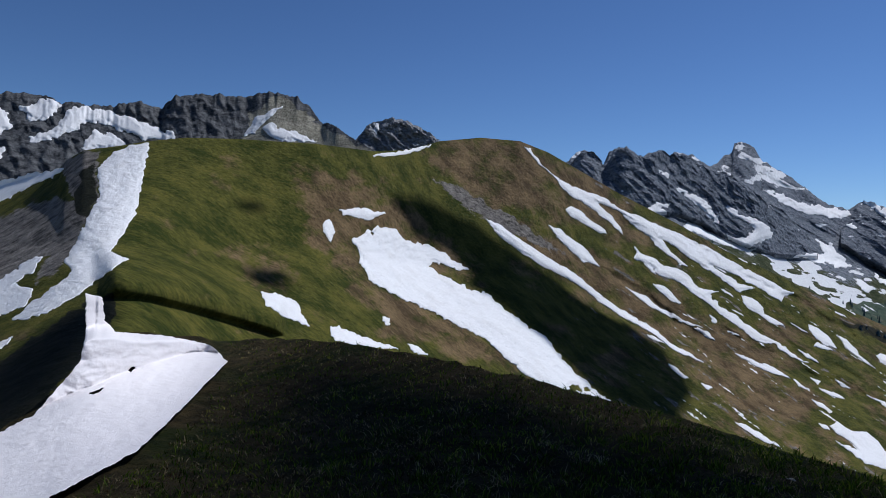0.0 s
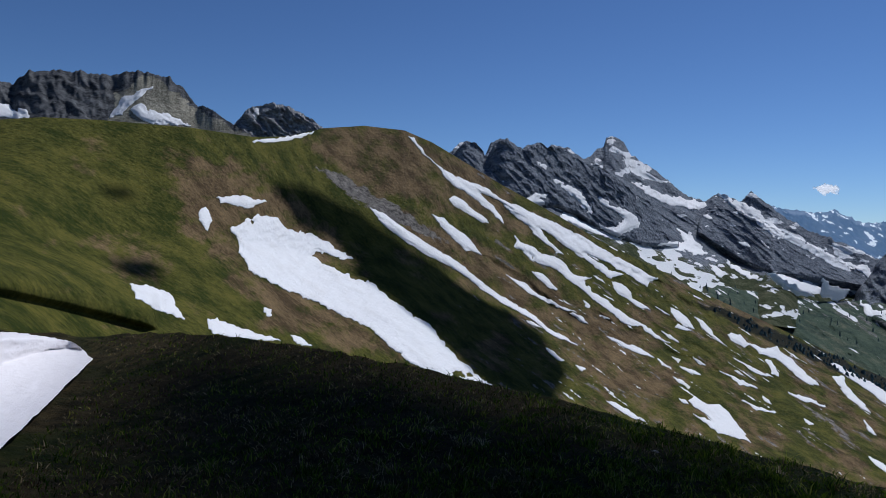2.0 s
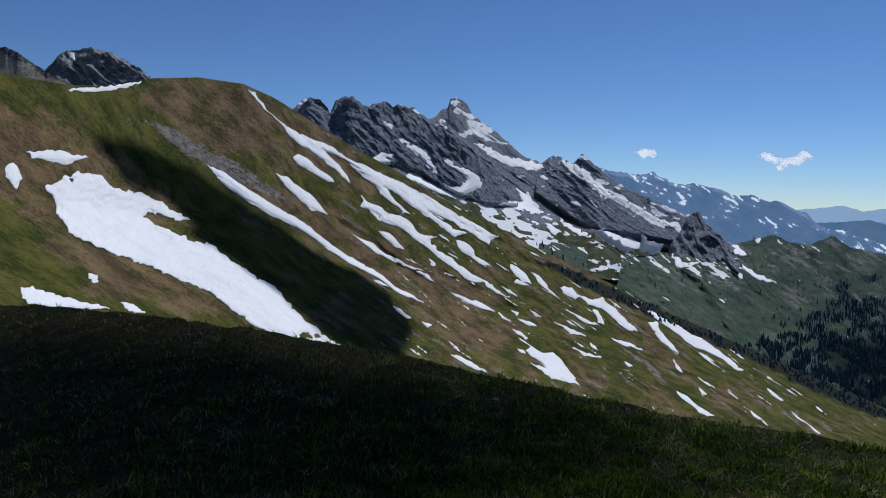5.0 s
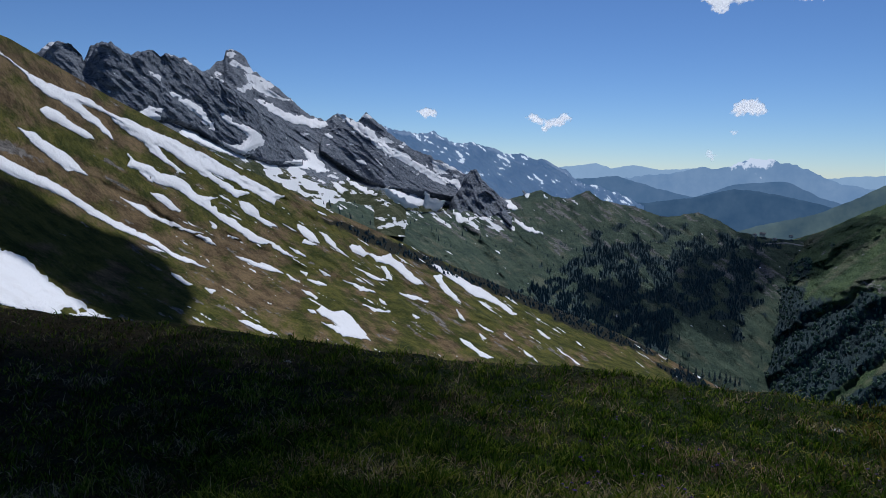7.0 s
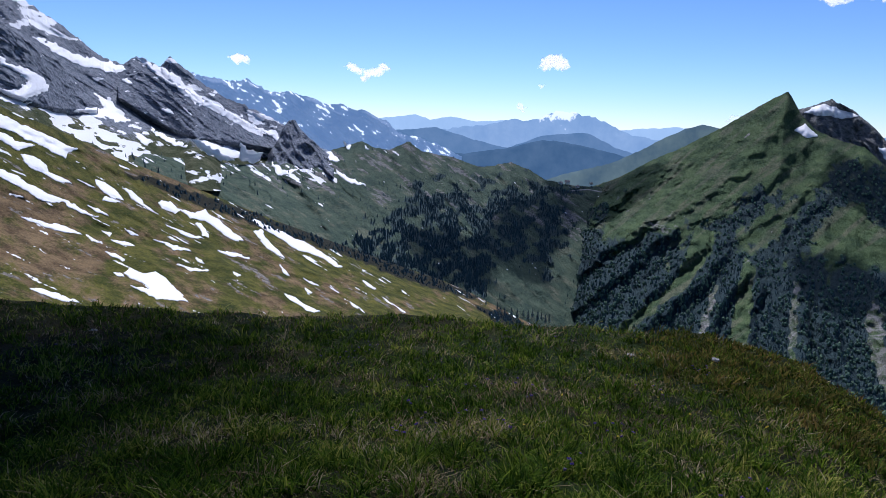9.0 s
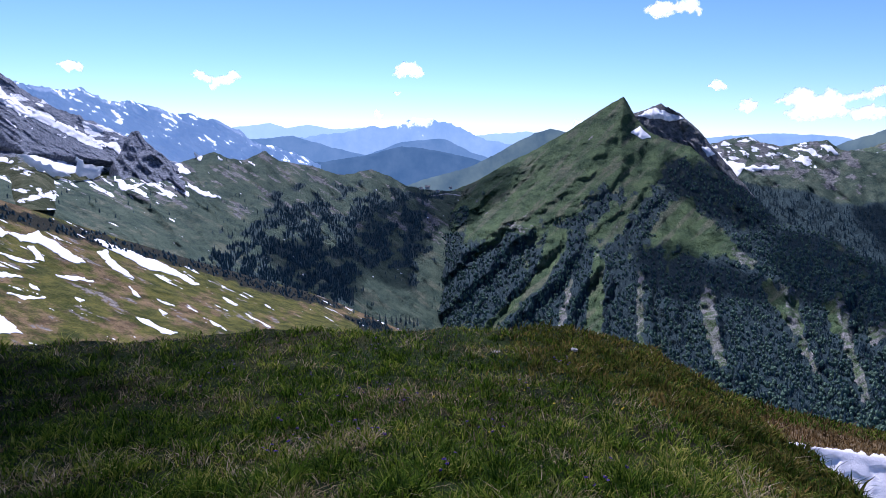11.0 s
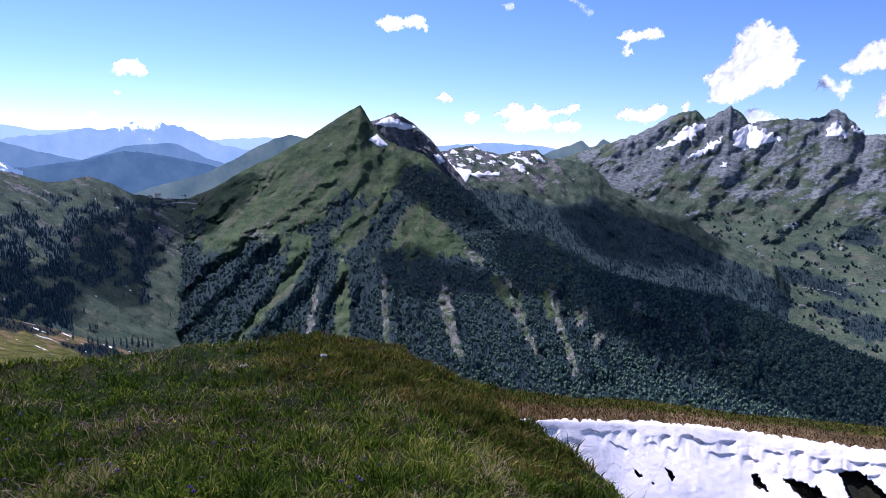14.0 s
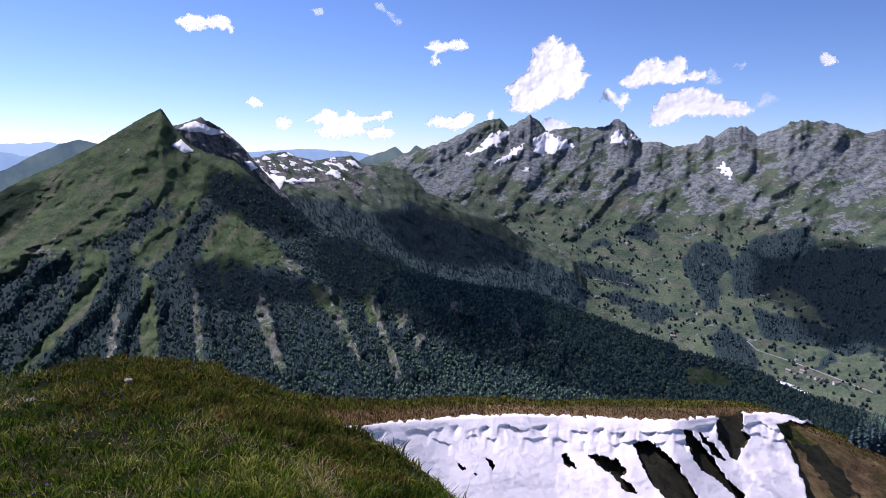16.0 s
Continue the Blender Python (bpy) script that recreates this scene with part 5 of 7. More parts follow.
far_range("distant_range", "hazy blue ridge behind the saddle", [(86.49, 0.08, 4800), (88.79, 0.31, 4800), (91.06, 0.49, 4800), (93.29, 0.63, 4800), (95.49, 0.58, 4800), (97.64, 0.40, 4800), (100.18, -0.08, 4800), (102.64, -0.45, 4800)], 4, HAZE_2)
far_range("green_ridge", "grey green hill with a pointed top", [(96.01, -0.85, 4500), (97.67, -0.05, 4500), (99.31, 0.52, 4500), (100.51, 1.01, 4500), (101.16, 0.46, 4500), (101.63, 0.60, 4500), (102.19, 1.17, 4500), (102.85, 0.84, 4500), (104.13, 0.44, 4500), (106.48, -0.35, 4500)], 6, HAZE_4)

far_range("far_ridge", "long limestone ridge in glowing pale blue haze, flecked with snow", [(34.82, 3.67, 2950), (35.75, 3.53, 3008), (36.68, 3.30, 3066), (37.62, 3.15, 3124), (38.56, 3.01, 3182), (39.50, 3.19, 3240), (40.06, 3.26, 3298), (41.17, 2.56, 3356), (41.98, 2.40, 3414), (42.83, 2.53, 3472), (43.79, 2.28, 3530), (44.75, 2.08, 3588), (46.20, 1.48, 3646), (47.04, 1.60, 3704), (47.62, 1.43, 3762), (48.58, 1.14, 3820), (49.29, 1.16, 3878), (50.25, 0.63, 3936), (50.97, 0.38, 3994), (51.71, -0.35, 4052), (52.66, -0.68, 4110), (53.84, -0.92, 4168), (55.72, -1.54, 4226), (57.36, -2.26, 4284)], 7, HAZE_ROCK, jag=0.16,
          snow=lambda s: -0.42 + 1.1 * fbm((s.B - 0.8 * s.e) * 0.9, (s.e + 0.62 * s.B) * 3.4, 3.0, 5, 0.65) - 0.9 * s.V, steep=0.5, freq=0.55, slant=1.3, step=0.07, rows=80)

# ---------------------------------------------------------------- valley floor out to the horizon
n = 96
ring = [np.array([[math.sin(2 * math.pi * k / n) * r, math.cos(2 * math.pi * k / n) * r, z] for k in range(n)]) for r, z in ((60, -60), (700, -520), (2000, -680), (4900, -700))]
verts = np.concatenate(ring)
faces = [(j * n + k, j * n + (k + 1) % n, (j + 1) * n + (k + 1) % n, (j + 1) * n + k) for j in range(3) for k in range(n)]
floor_sheet = mesh_object("valley_ground", verts, faces, BASIN)
land(floor_sheet, "green valley ground far below", "ground")

# ---------------------------------------------------------------- snow lying on the land
FINGERS = {"snow streaks on the flank": 0.11, "snow fields on the crags": 0.16}


def snow_on(sheet, outline, label, group, holes=(), rag=0.15, scale=2.2, thick=0.004, name="snow_patch", step=0.07, material=None, swell=0.0):
    ob = drape(name, sheet, [outline], material or SNOW, holes, step, rag, scale, thick, swell, FINGERS.get(group, 0.0))
    if ob:
        tagged(ob, label, "snow", group)


G1 = "snow patches on the grassy hill"
snow_on(hill, [(-23.70, 7.38), (-25.01, 7.04), (-26.23, 6.37), (-27.26, 5.00), (-27.05, 3.11), (-27.96, 0.93), (-28.65, -0.79), (-29.17, -1.93), (-28.70, -2.68), (-29.66, -3.73), (-31.22, -4.96), (-32.46, -6.35), (-31.01, -6.06), (-29.25, -5.19), (-27.62, -3.93), (-25.95, -2.42), (-24.84, -1.62), (-26.19, -1.13), (-25.71, -0.39), (-24.52, 1.75), (-24.19, 3.95), (-23.97, 5.71)], "long white snow cornice along the hill's edge", G1, rag=0.15, swell=0.004)
snow_on(hill, [(-35.29, 2.32), (-33.36, 3.58), (-31.33, 4.32), (-29.49, 4.89), (-29.73, 4.46), (-31.65, 3.32), (-33.32, 2.14), (-35.25, 1.15)], "white snow band below the far slope's crest", G1)
snow_on(hill, [(-35.10, -4.32), (-33.16, -3.34), (-31.49, -1.90), (-30.62, -1.55), (-31.04, -2.71), (-32.30, -3.62), (-31.15, -4.02), (-31.46, -5.16), (-33.08, -5.94), (-35.04, -6.27)], "white snow field beside grey scree", G1)
snow_on(hill, [(-33.69, -7.97), (-32.02, -7.37), (-32.68, -8.01), (-33.67, -8.67)], "small white snow patch in a dark gully", G1)
snow_on(hill, [(-7.71, 0.42), (-6.41, 1.19), (-5.72, 1.60), (-4.05, 1.56), (-3.45, 0.82), (-2.57, 0.47), (-1.13, 0.19), (0.34, -0.48), (2.40, -1.84), (0.86, -1.66), (-0.84, -1.19), (-1.16, -1.49), (-0.47, -2.04), (0.41, -2.40), (2.84, -3.50), (4.04, -3.69), (5.03, -4.60), (7.22, -6.16), (9.14, -7.23), (10.13, -8.56), (12.04, -10.27), (14.47, -12.05), (11.16, -11.33), (7.86, -10.64), (5.92, -9.27), (3.94, -7.49), (1.02, -6.19), (-0.44, -5.53), (-1.90, -4.87), (-4.33, -3.99), (-5.79, -3.08), (-6.78, -1.92), (-7.01, -0.74)], "broad white snowfield in the hill's hollow", G1, scale=1.7,
        holes=[[(10.91, -10.99), (11.60, -10.76), (12.08, -11.26), (11.25, -11.42)], [(12.06, -10.90), (12.80, -11.12), (12.45, -11.41)], [(-6.18, 1.29), (-5.84, 1.11), (-6.12, 0.82)]], rag=0.2, swell=0.002)
snow_on(hill, [(-8.83, 2.89), (-6.96, 3.21), (-4.76, 2.78), (-6.21, 2.15), (-8.35, 2.53)], "flat white snow patch on brown turf", G1)
snow_on(hill, [(-10.19, 1.79), (-9.50, 2.06), (-9.00, 1.09), (-9.48, 0.22), (-10.07, 1.04)], "small white snow patch on brown turf", G1)
snow_on(hill, [(-15.01, -4.06), (-13.65, -4.22), (-12.04, -4.89), (-10.90, -6.96), (-13.14, -6.06), (-14.52, -5.16)], "white snow patch in a grassy dip", G1)
snow_on(hill, [(-9.28, -6.94), (-8.49, -6.83), (-6.57, -7.59), (-3.30, -8.59), (-6.54, -8.48), (-8.91, -7.96)], "narrow white snow patch behind the knoll", G1)
snow_on(hill, [(-2.84, -8.02), (-1.78, -8.27), (-0.93, -9.09), (-2.24, -8.75)], "narrow white snow patch behind the knoll", G1)
snow_on(hill, [(-4.88, -5.86), (-4.25, -6.08), (-4.23, -6.64), (-4.81, -6.47)], "tiny white snow patch on grass", G1)
snow_on(hill, [(-6.41, 7.58), (-4.75, 7.89), (-2.38, 8.37), (-0.58, 8.96), (-2.37, 8.09), (-4.74, 7.47)], "thin white snow line in the saddle", G1, thick=0.002)
G2 = "snow streaks on the flank"
L2 = "white snow streak on the dry flank"
snow_on(hill, [(8.71, 2.29), (9.75, 1.99), (11.65, 0.64), (13.31, -1.13), (11.69, -0.63), (9.78, 1.05)], L2, G2, rag=0.06)
snow_on(hill, [(6.30, 8.96), (7.17, 8.51), (8.15, 7.36), (9.36, 6.22), (10.72, 5.57), (12.04, 5.09), (13.41, 4.55), (14.81, 3.66), (16.27, 3.16), (17.76, 2.42), (19.30, 1.84), (19.09, 0.67), (18.70, 0.91), (17.94, 1.38), (18.50, 0.56), (19.67, -0.46), (20.14, -0.88), (19.47, -0.69), (18.30, 0.12), (17.36, 1.01), (16.43, 1.92), (15.16, 2.87), (14.27, 3.62), (12.71, 4.29), (13.73, 3.38), (14.60, 2.43), (15.02, 1.51), (14.41, 2.01), (13.37, 2.95), (12.34, 3.66), (11.35, 4.36), (10.69, 4.57), (8.75, 6.53), (7.43, 7.82)], "longest white snow streak running down the flank", G2, rag=0.07, step=0.06)
snow_on(hill, [(18.33, 2.16), (19.69, 1.69), (21.69, 0.62), (23.76, -0.45), (25.89, -1.59), (27.65, -2.45), (26.99, -2.60), (26.77, -3.16), (25.90, -2.63), (24.60, -1.85), (23.55, -1.21), (22.51, -0.80), (21.68, -0.61), (22.92, -1.36), (23.76, -1.87), (25.03, -2.20), (23.75, -2.55), (22.71, -1.90), (21.68, -1.05), (20.67, -0.43), (19.68, 0.18), (18.59, 1.07)], "broad lower end of the longest snow streak", G2, rag=0.07, step=0.06)
snow_on(hill, [(15.78, 0.93), (16.39, 0.13), (17.34, -0.13), (18.09, -0.82), (19.07, -0.92), (19.86, -1.33), (20.85, -2.39), (22.08, -2.58), (22.91, -2.34), (21.67, -2.90), (22.49, -3.69), (23.53, -4.34), (24.60, -5.01), (25.90, -5.91), (27.22, -6.59), (29.02, -7.64), (27.67, -7.19), (26.34, -6.45), (25.03, -6.14), (23.74, -5.24), (22.48, -4.36), (21.25, -3.35), (20.24, -2.75), (19.65, -2.20), (18.66, -1.79), (17.89, -1.51), (17.13, -0.77), (17.70, -1.52), (17.12, -1.28), (16.57, -0.58), (15.75, -0.32), (16.02, 0.24)], "broad branching white snow streak on the flank", G2, rag=0.07, step=0.06, holes=[[(23.75, -4.03), (24.39, -4.47), (24.81, -5.10), (24.17, -4.92)]])
snow_on(hill, [(3.48, 2.70), (5.03, 2.08), (6.98, 0.71), (9.86, -1.08), (10.50, -1.31), (11.50, -1.97), (12.52, -2.76), (13.56, -3.57), (15.00, -4.40), (16.29, -5.12), (17.62, -5.90), (19.19, -7.00), (20.39, -7.59), (21.83, -8.37), (20.39, -7.94), (19.18, -7.44), (17.61, -6.41), (16.28, -5.67), (14.98, -5.03), (13.54, -4.11), (12.50, -3.45), (11.48, -2.65), (10.48, -2.11), (9.41, -1.66), (6.53, -0.11), (4.58, 1.35)], "long white snow streak along the gully", G2, rag=0.07, step=0.06)
snow_on(hill, [(39.92, -7.90), (41.04, -8.25), (42.77, -9.15), (44.25, -9.82), (45.75, -10.71), (47.50, -11.96), (46.77, -11.76), (45.27, -10.97), (43.54, -10.32), (42.05, -9.51), (40.81, -8.59)], "large white snow patch low on the flank", G2, rag=0.07, step=0.06)
snow_on(hill, [(34.18, -6.84), (35.27, -7.29), (36.36, -7.08), (37.18, -7.73), (38.16, -8.57), (39.40, -9.73), (38.52, -9.61), (37.45, -8.82), (36.38, -8.03), (35.28, -7.77)], "forked white snow patch on the flank", G2, rag=0.07, step=0.06)
snow_on(hill, [(30.20, -11.82), (30.65, -11.45), (31.59, -12.02), (32.52, -11.84), (33.24, -12.40), (34.21, -13.57), (35.08, -14.50), (33.74, -14.17), (32.55, -14.02), (31.37, -13.31), (30.43, -12.65), (31.13, -12.85), (32.07, -13.23), (31.60, -12.62), (30.66, -12.29)], "ragged white snow patch low on the flank", G2, rag=0.07, step=0.06)
snow_on(hill, [(10.67, 3.91), (11.33, 3.70), (11.99, 3.04), (13.00, 2.24), (13.76, 1.64), (13.16, 1.73), (12.13, 2.18), (11.30, 2.68), (10.64, 3.02), (10.17, 3.67)], L2, G2, rag=0.05, step=0.05)
snow_on(hill, [(23.96, -2.76), (24.82, -2.97), (25.46, -3.64), (25.68, -4.09), (26.11, -4.31), (26.77, -4.76), (27.13, -5.07), (26.11, -4.77), (25.25, -4.19), (24.51, -3.88), (24.17, -3.43)], L2, G2, rag=0.05, step=0.05)
snow_on(hill, [(17.38, -2.25), (18.26, -2.45), (18.84, -2.95), (19.63, -3.64), (19.43, -3.81), (18.64, -3.39), (17.87, -2.88), (17.60, -2.67)], L2, G2, rag=0.05, step=0.05)
snow_on(hill, [(14.86, -2.43), (15.77, -2.83), (16.90, -3.33), (17.66, -3.96), (18.82, -4.51), (19.81, -5.04), (21.44, -5.56), (20.01, -5.39), (18.82, -4.82), (17.46, -4.26), (16.14, -3.42)], L2, G2, rag=0.05, step=0.05)
snow_on(hill, [(20.33, -5.47), (21.64, -5.83), (22.47, -6.59), (21.43, -6.14)], L2, G2, rag=0.05, step=0.05)
snow_on(hill, [(15.72, -5.54), (17.03, -6.32), (18.98, -7.21), (17.61, -6.76)], L2, G2, rag=0.05, step=0.05)
snow_on(hill, [(18.69, -8.43), (19.36, -8.75), (20.57, -9.66), (19.76, -9.42), (18.96, -8.87)], L2, G2, rag=0.05, step=0.05)
snow_on(hill, [(21.19, -9.77), (22.23, -10.07), (21.81, -10.28)], L2, G2, rag=0.05, step=0.05)
snow_on(hill, [(23.71, -12.35), (25.46, -12.95), (27.34, -13.91), (25.90, -13.64), (24.36, -12.82)], L2, G2, rag=0.05, step=0.05)
snow_on(hill, [(24.37, -11.56), (25.68, -12.10), (25.02, -11.90)], L2, G2, rag=0.05, step=0.05)
snow_on(hill, [(28.55, -4.73), (29.22, -4.86), (30.00, -5.50), (30.60, -6.33), (29.69, -6.11), (29.00, -5.51)], L2, G2, rag=0.05, step=0.05)
snow_on(hill, [(30.27, -5.17), (31.05, -5.48), (31.75, -6.31), (32.59, -7.15), (33.16, -7.56), (32.22, -7.15), (31.29, -6.32)], L2, G2, rag=0.05, step=0.05)
snow_on(hill, [(32.91, -6.39), (33.84, -6.37), (34.56, -7.12), (34.09, -7.45), (33.15, -7.00)], L2, G2, rag=0.05, step=0.05)
snow_on(hill, [(40.10, -8.90), (40.82, -8.74), (41.08, -9.45), (42.09, -10.47), (42.75, -11.30), (41.85, -10.76), (40.85, -9.93)], L2, G2, rag=0.05, step=0.05)
snow_on(hill, [(29.41, -11.76), (30.06, -11.86), (30.25, -12.19), (29.69, -12.09)], L2, G2, rag=0.05, step=0.05)
snow_on(hill, [(42.46, -14.01), (43.20, -14.23), (44.21, -14.94), (45.86, -15.67), (44.48, -15.50), (43.22, -14.84)], L2, G2, rag=0.05, step=0.05)
snow_on(hill, [(47.97, -14.63), (48.47, -14.93), (49.13, -15.36), (48.39, -15.22)], L2, G2, rag=0.05, step=0.05)
snow_on(hill, [(42.12, -11.56), (42.63, -12.02), (43.14, -12.62), (42.49, -12.26)], L2, G2, rag=0.05, step=0.05)
snow_on(hill, [(43.37, -12.23), (44.62, -12.99), (45.77, -13.56), (44.63, -13.23)], L2, G2, rag=0.05, step=0.05)
snow_on(hill, [(44.15, -13.53), (44.91, -14.07), (44.42, -14.04)], L2, G2, rag=0.05, step=0.05)
snow_on(hill, [(29.23, -5.88), (30.37, -6.42), (29.92, -6.52), (29.01, -6.25)], L2, G2, rag=0.05, step=0.05)
snow_on(hill, [(27.89, -6.45), (29.01, -7.04), (29.47, -7.50), (28.56, -7.18)], L2, G2, rag=0.05, step=0.05)
snow_on(hill, [(23.52, -7.27), (25.03, -7.64), (25.90, -7.96), (27.23, -8.57), (27.67, -8.89), (26.34, -8.51), (24.81, -7.91)], L2, G2, rag=0.05, step=0.05)
snow_on(hill, [(28.80, -8.48), (29.57, -8.76), (29.39, -8.99)], L2, G2, rag=0.05, step=0.05)
snow_on(hill, [(27.67, -8.75), (28.80, -9.45), (28.13, -9.26)], L2, G2, rag=0.05, step=0.05)
snow_on(hill, [(30.39, -8.38), (31.55, -9.03), (30.86, -8.94)], L2, G2, rag=0.05, step=0.05)
snow_on(hill, [(29.39, -9.13), (30.40, -9.41), (31.33, -9.92), (30.18, -9.73)], L2, G2, rag=0.05, step=0.05)
snow_on(hill, [(28.90, -10.05), (29.72, -10.29), (30.42, -10.90), (29.50, -10.56)], L2, G2, rag=0.05, step=0.05)
snow_on(hill, [(33.17, -8.08), (34.59, -8.72), (36.51, -9.45), (35.07, -9.24), (33.88, -8.59)], L2, G2, rag=0.05, step=0.05)
snow_on(hill, [(35.62, -8.14), (36.00, -8.13), (36.40, -8.84), (36.74, -9.40), (36.12, -9.08)], L2, G2, rag=0.05, step=0.05)
snow_on(hill, [(32.02, -9.12), (33.66, -9.77), (35.57, -10.37), (33.91, -10.19)], L2, G2, rag=0.05, step=0.05)
snow_on(hill, [(33.18, -8.97), (34.85, -9.81), (33.90, -9.53)], L2, G2, rag=0.05, step=0.05)
snow_on(hill, [(33.93, -11.23), (35.12, -11.60), (36.80, -12.01), (35.13, -11.97)], L2, G2, rag=0.05, step=0.05)
snow_on(hill, [(35.49, -10.84), (36.06, -11.12), (36.31, -11.44), (35.69, -11.26)], L2, G2, rag=0.05, step=0.05)
snow_on(hill, [(37.00, -10.25), (38.94, -10.69), (39.92, -11.14), (38.22, -10.90)], L2, G2, rag=0.05, step=0.05)
snow_on(hill, [(38.26, -12.17), (39.23, -12.44), (38.75, -12.54)], L2, G2, rag=0.05, step=0.05)
snow_on(hill, [(49.01, -12.88), (50.01, -13.48), (50.51, -13.83), (49.52, -13.51)], L2, G2, rag=0.05, step=0.05)
snow_on(hill, [(48.97, -12.03), (49.56, -12.28), (49.13, -12.35)], L2, G2, rag=0.05, step=0.05)
snow_on(hill, [(26.99, -4.43), (28.10, -4.97), (29.00, -5.51), (28.01, -5.15)], L2, G2, rag=0.05, step=0.05)
snow_on(hill, [(21.65, -4.36), (22.15, -4.67), (22.31, -5.12), (21.90, -4.94)], L2, G2, rag=0.05, step=0.05)
snow_on(hill, [(22.90, -5.56), (24.17, -6.01), (23.53, -5.96)], L2, G2, rag=0.05, step=0.05)


class Foremost:
    """Several sheets as one, by whichever lies in front."""

    def __init__(self, back, *fronts):
        self.back, self.fronts = back, fronts

    def distance(self, b, e):
        d = self.back.distance(b, e)
        for f in self.fronts:
            top = np.interp(b, f.b, f.e[0])
            low = np.interp(b, f.b, f.e[int(0.88 * len(f.v))])
            on = (b > f.b[0]) & (b < f.b[-1]) & (e < top + 0.05) & (e > low)
            d = np.where(on, np.minimum(d, f.distance(b, e)), d)
        return d


rocks = Foremost(spine, front, slab_face)
G3 = "snow fields on the crags"
L3 = "white snow field in a rocky gully"
for q in CLIFF_SNOW:
    snow_on(cliff, q, L3, G3, rag=0.25, scale=1.6)
snow_on(cliff, [(-16.68, 8.48), (-15.94, 9.93), (-14.63, 10.71), (-13.56, 11.16), (-14.83, 10.02), (-16.03, 8.67)], "white snow strip on the rocky dome", G3, rag=0.12)
snow_on(cliff, [(-15.38, 9.17), (-14.50, 9.78), (-14.03, 9.27), (-12.76, 9.18), (-10.80, 8.40), (-13.64, 8.30), (-14.77, 8.54)], "white snow strip on the rocky dome", G3, rag=0.12)
snow_on(tooth, [(-6.24, 9.59), (-6.08, 10.25), (-5.78, 10.08), (-5.90, 9.24)], "small snow gully in the outcrop", G3, rag=0.08)
for q in SPINE_SNOW:
    snow_on(rocks, q, L3, G3, rag=0.16, scale=2.6, thick=0.004, step=0.06)
for q in [[(33.26, 0.60), (33.95, 0.77), (34.65, 0.43), (33.96, 0.40)], [(34.87, 0.90), (35.44, 0.60), (35.73, 0.19), (35.16, 0.54)]]:
    snow_on(slab_face, q, "small white snow ledge on a dark slab", G3, rag=0.1, thick=0.003)
for q in ([(35.60, -1.38), (36.84, -2.01), (39.05, -3.22), (37.66, -3.16), (35.99, -2.21)], [(39.12, -1.78), (39.85, -2.26), (41.04, -2.55), (40.27, -3.48), (39.18, -3.04)], [(41.52, -3.09), (42.51, -3.81), (43.96, -3.78), (42.14, -4.46)], [(45.52, -1.99), (46.63, -2.33), (47.19, -3.11), (45.94, -3.00)], [(46.73, -3.73), (48.99, -4.85), (49.84, -5.16), (48.52, -5.00), (47.10, -4.28)], [(51.21, -1.74), (51.78, -2.10), (52.51, -2.87), (53.56, -3.13), (52.36, -2.74)], [(47.28, -1.43), (48.11, -1.73), (47.79, -2.02)], [(48.86, -1.25), (49.42, -1.88), (49.99, -2.10), (49.33, -1.98)]):
    snow_on(basin, q, "white snow patch above the woods", "snow patches in the basin", rag=0.15, thick=0.003)
for q in ([(83.29, 2.00), (84.53, 2.62), (85.47, 2.23), (86.98, 1.65), (85.96, 1.55), (84.09, 1.74)], [(82.63, 0.65), (83.41, 1.22), (84.43, 0.22), (83.45, 0.11)], [(88.14, -0.44), (88.64, -0.43), (89.32, -1.02), (88.87, -1.26)]):
    snow_on(second, q, "white snow cap on the rocky summit", "snow on the far peaks", rag=0.1, thick=0.004)
snow_on(peak, [(82.82, 0.65), (83.46, 1.13), (84.43, 0.22), (83.59, 0.11)], "small white snow patch under the summit", "snow on the far peaks", rag=0.08, thick=0.004)
for q in ([(88.16, -0.90), (89.06, -0.61), (90.25, -1.45), (91.50, -1.74), (90.89, -3.15), (90.30, -2.24), (88.88, -1.44)], [(90.96, -1.85), (93.88, -1.77), (93.98, -2.04), (91.66, -2.25)], [(94.74, -1.33), (95.37, -1.00), (96.07, -1.61), (95.64, -1.71)], [(96.41, -0.25), (96.82, -0.07), (97.73, -0.84), (97.31, -0.86)]):
    snow_on(saddle, q, "white snow strip on the saddle", "snow on the far peaks", rag=0.15, thick=0.002)
for q in ([(106.06, 0.33), (107.77, 1.45), (108.37, 2.40), (109.36, 2.46), (110.17, 2.64), (109.09, 1.43), (107.82, 0.73)], [(108.66, -0.16), (110.40, 1.05), (111.72, 1.74), (110.53, 0.52), (109.19, -0.23)], [(111.76, 1.78), (112.43, 2.31), (113.12, 2.49), (114.31, 1.99), (115.64, 1.40), (113.78, 0.85), (112.35, 0.56)], [(118.19, 1.86), (118.74, 2.90), (119.64, 2.08), (119.24, 1.58)], [(119.81, 2.70), (120.77, 1.80), (120.11, 1.80)], [(111.08, -0.76), (111.77, -0.30), (111.57, -1.06)], [(126.48, 0.24), (127.00, 0.43), (127.78, -0.86), (127.16, -0.70)]):
    snow_on(wall, q, "white snow field on the limestone wall", "snow on the far peaks", rag=0.34, scale=3.0, thick=0.001)

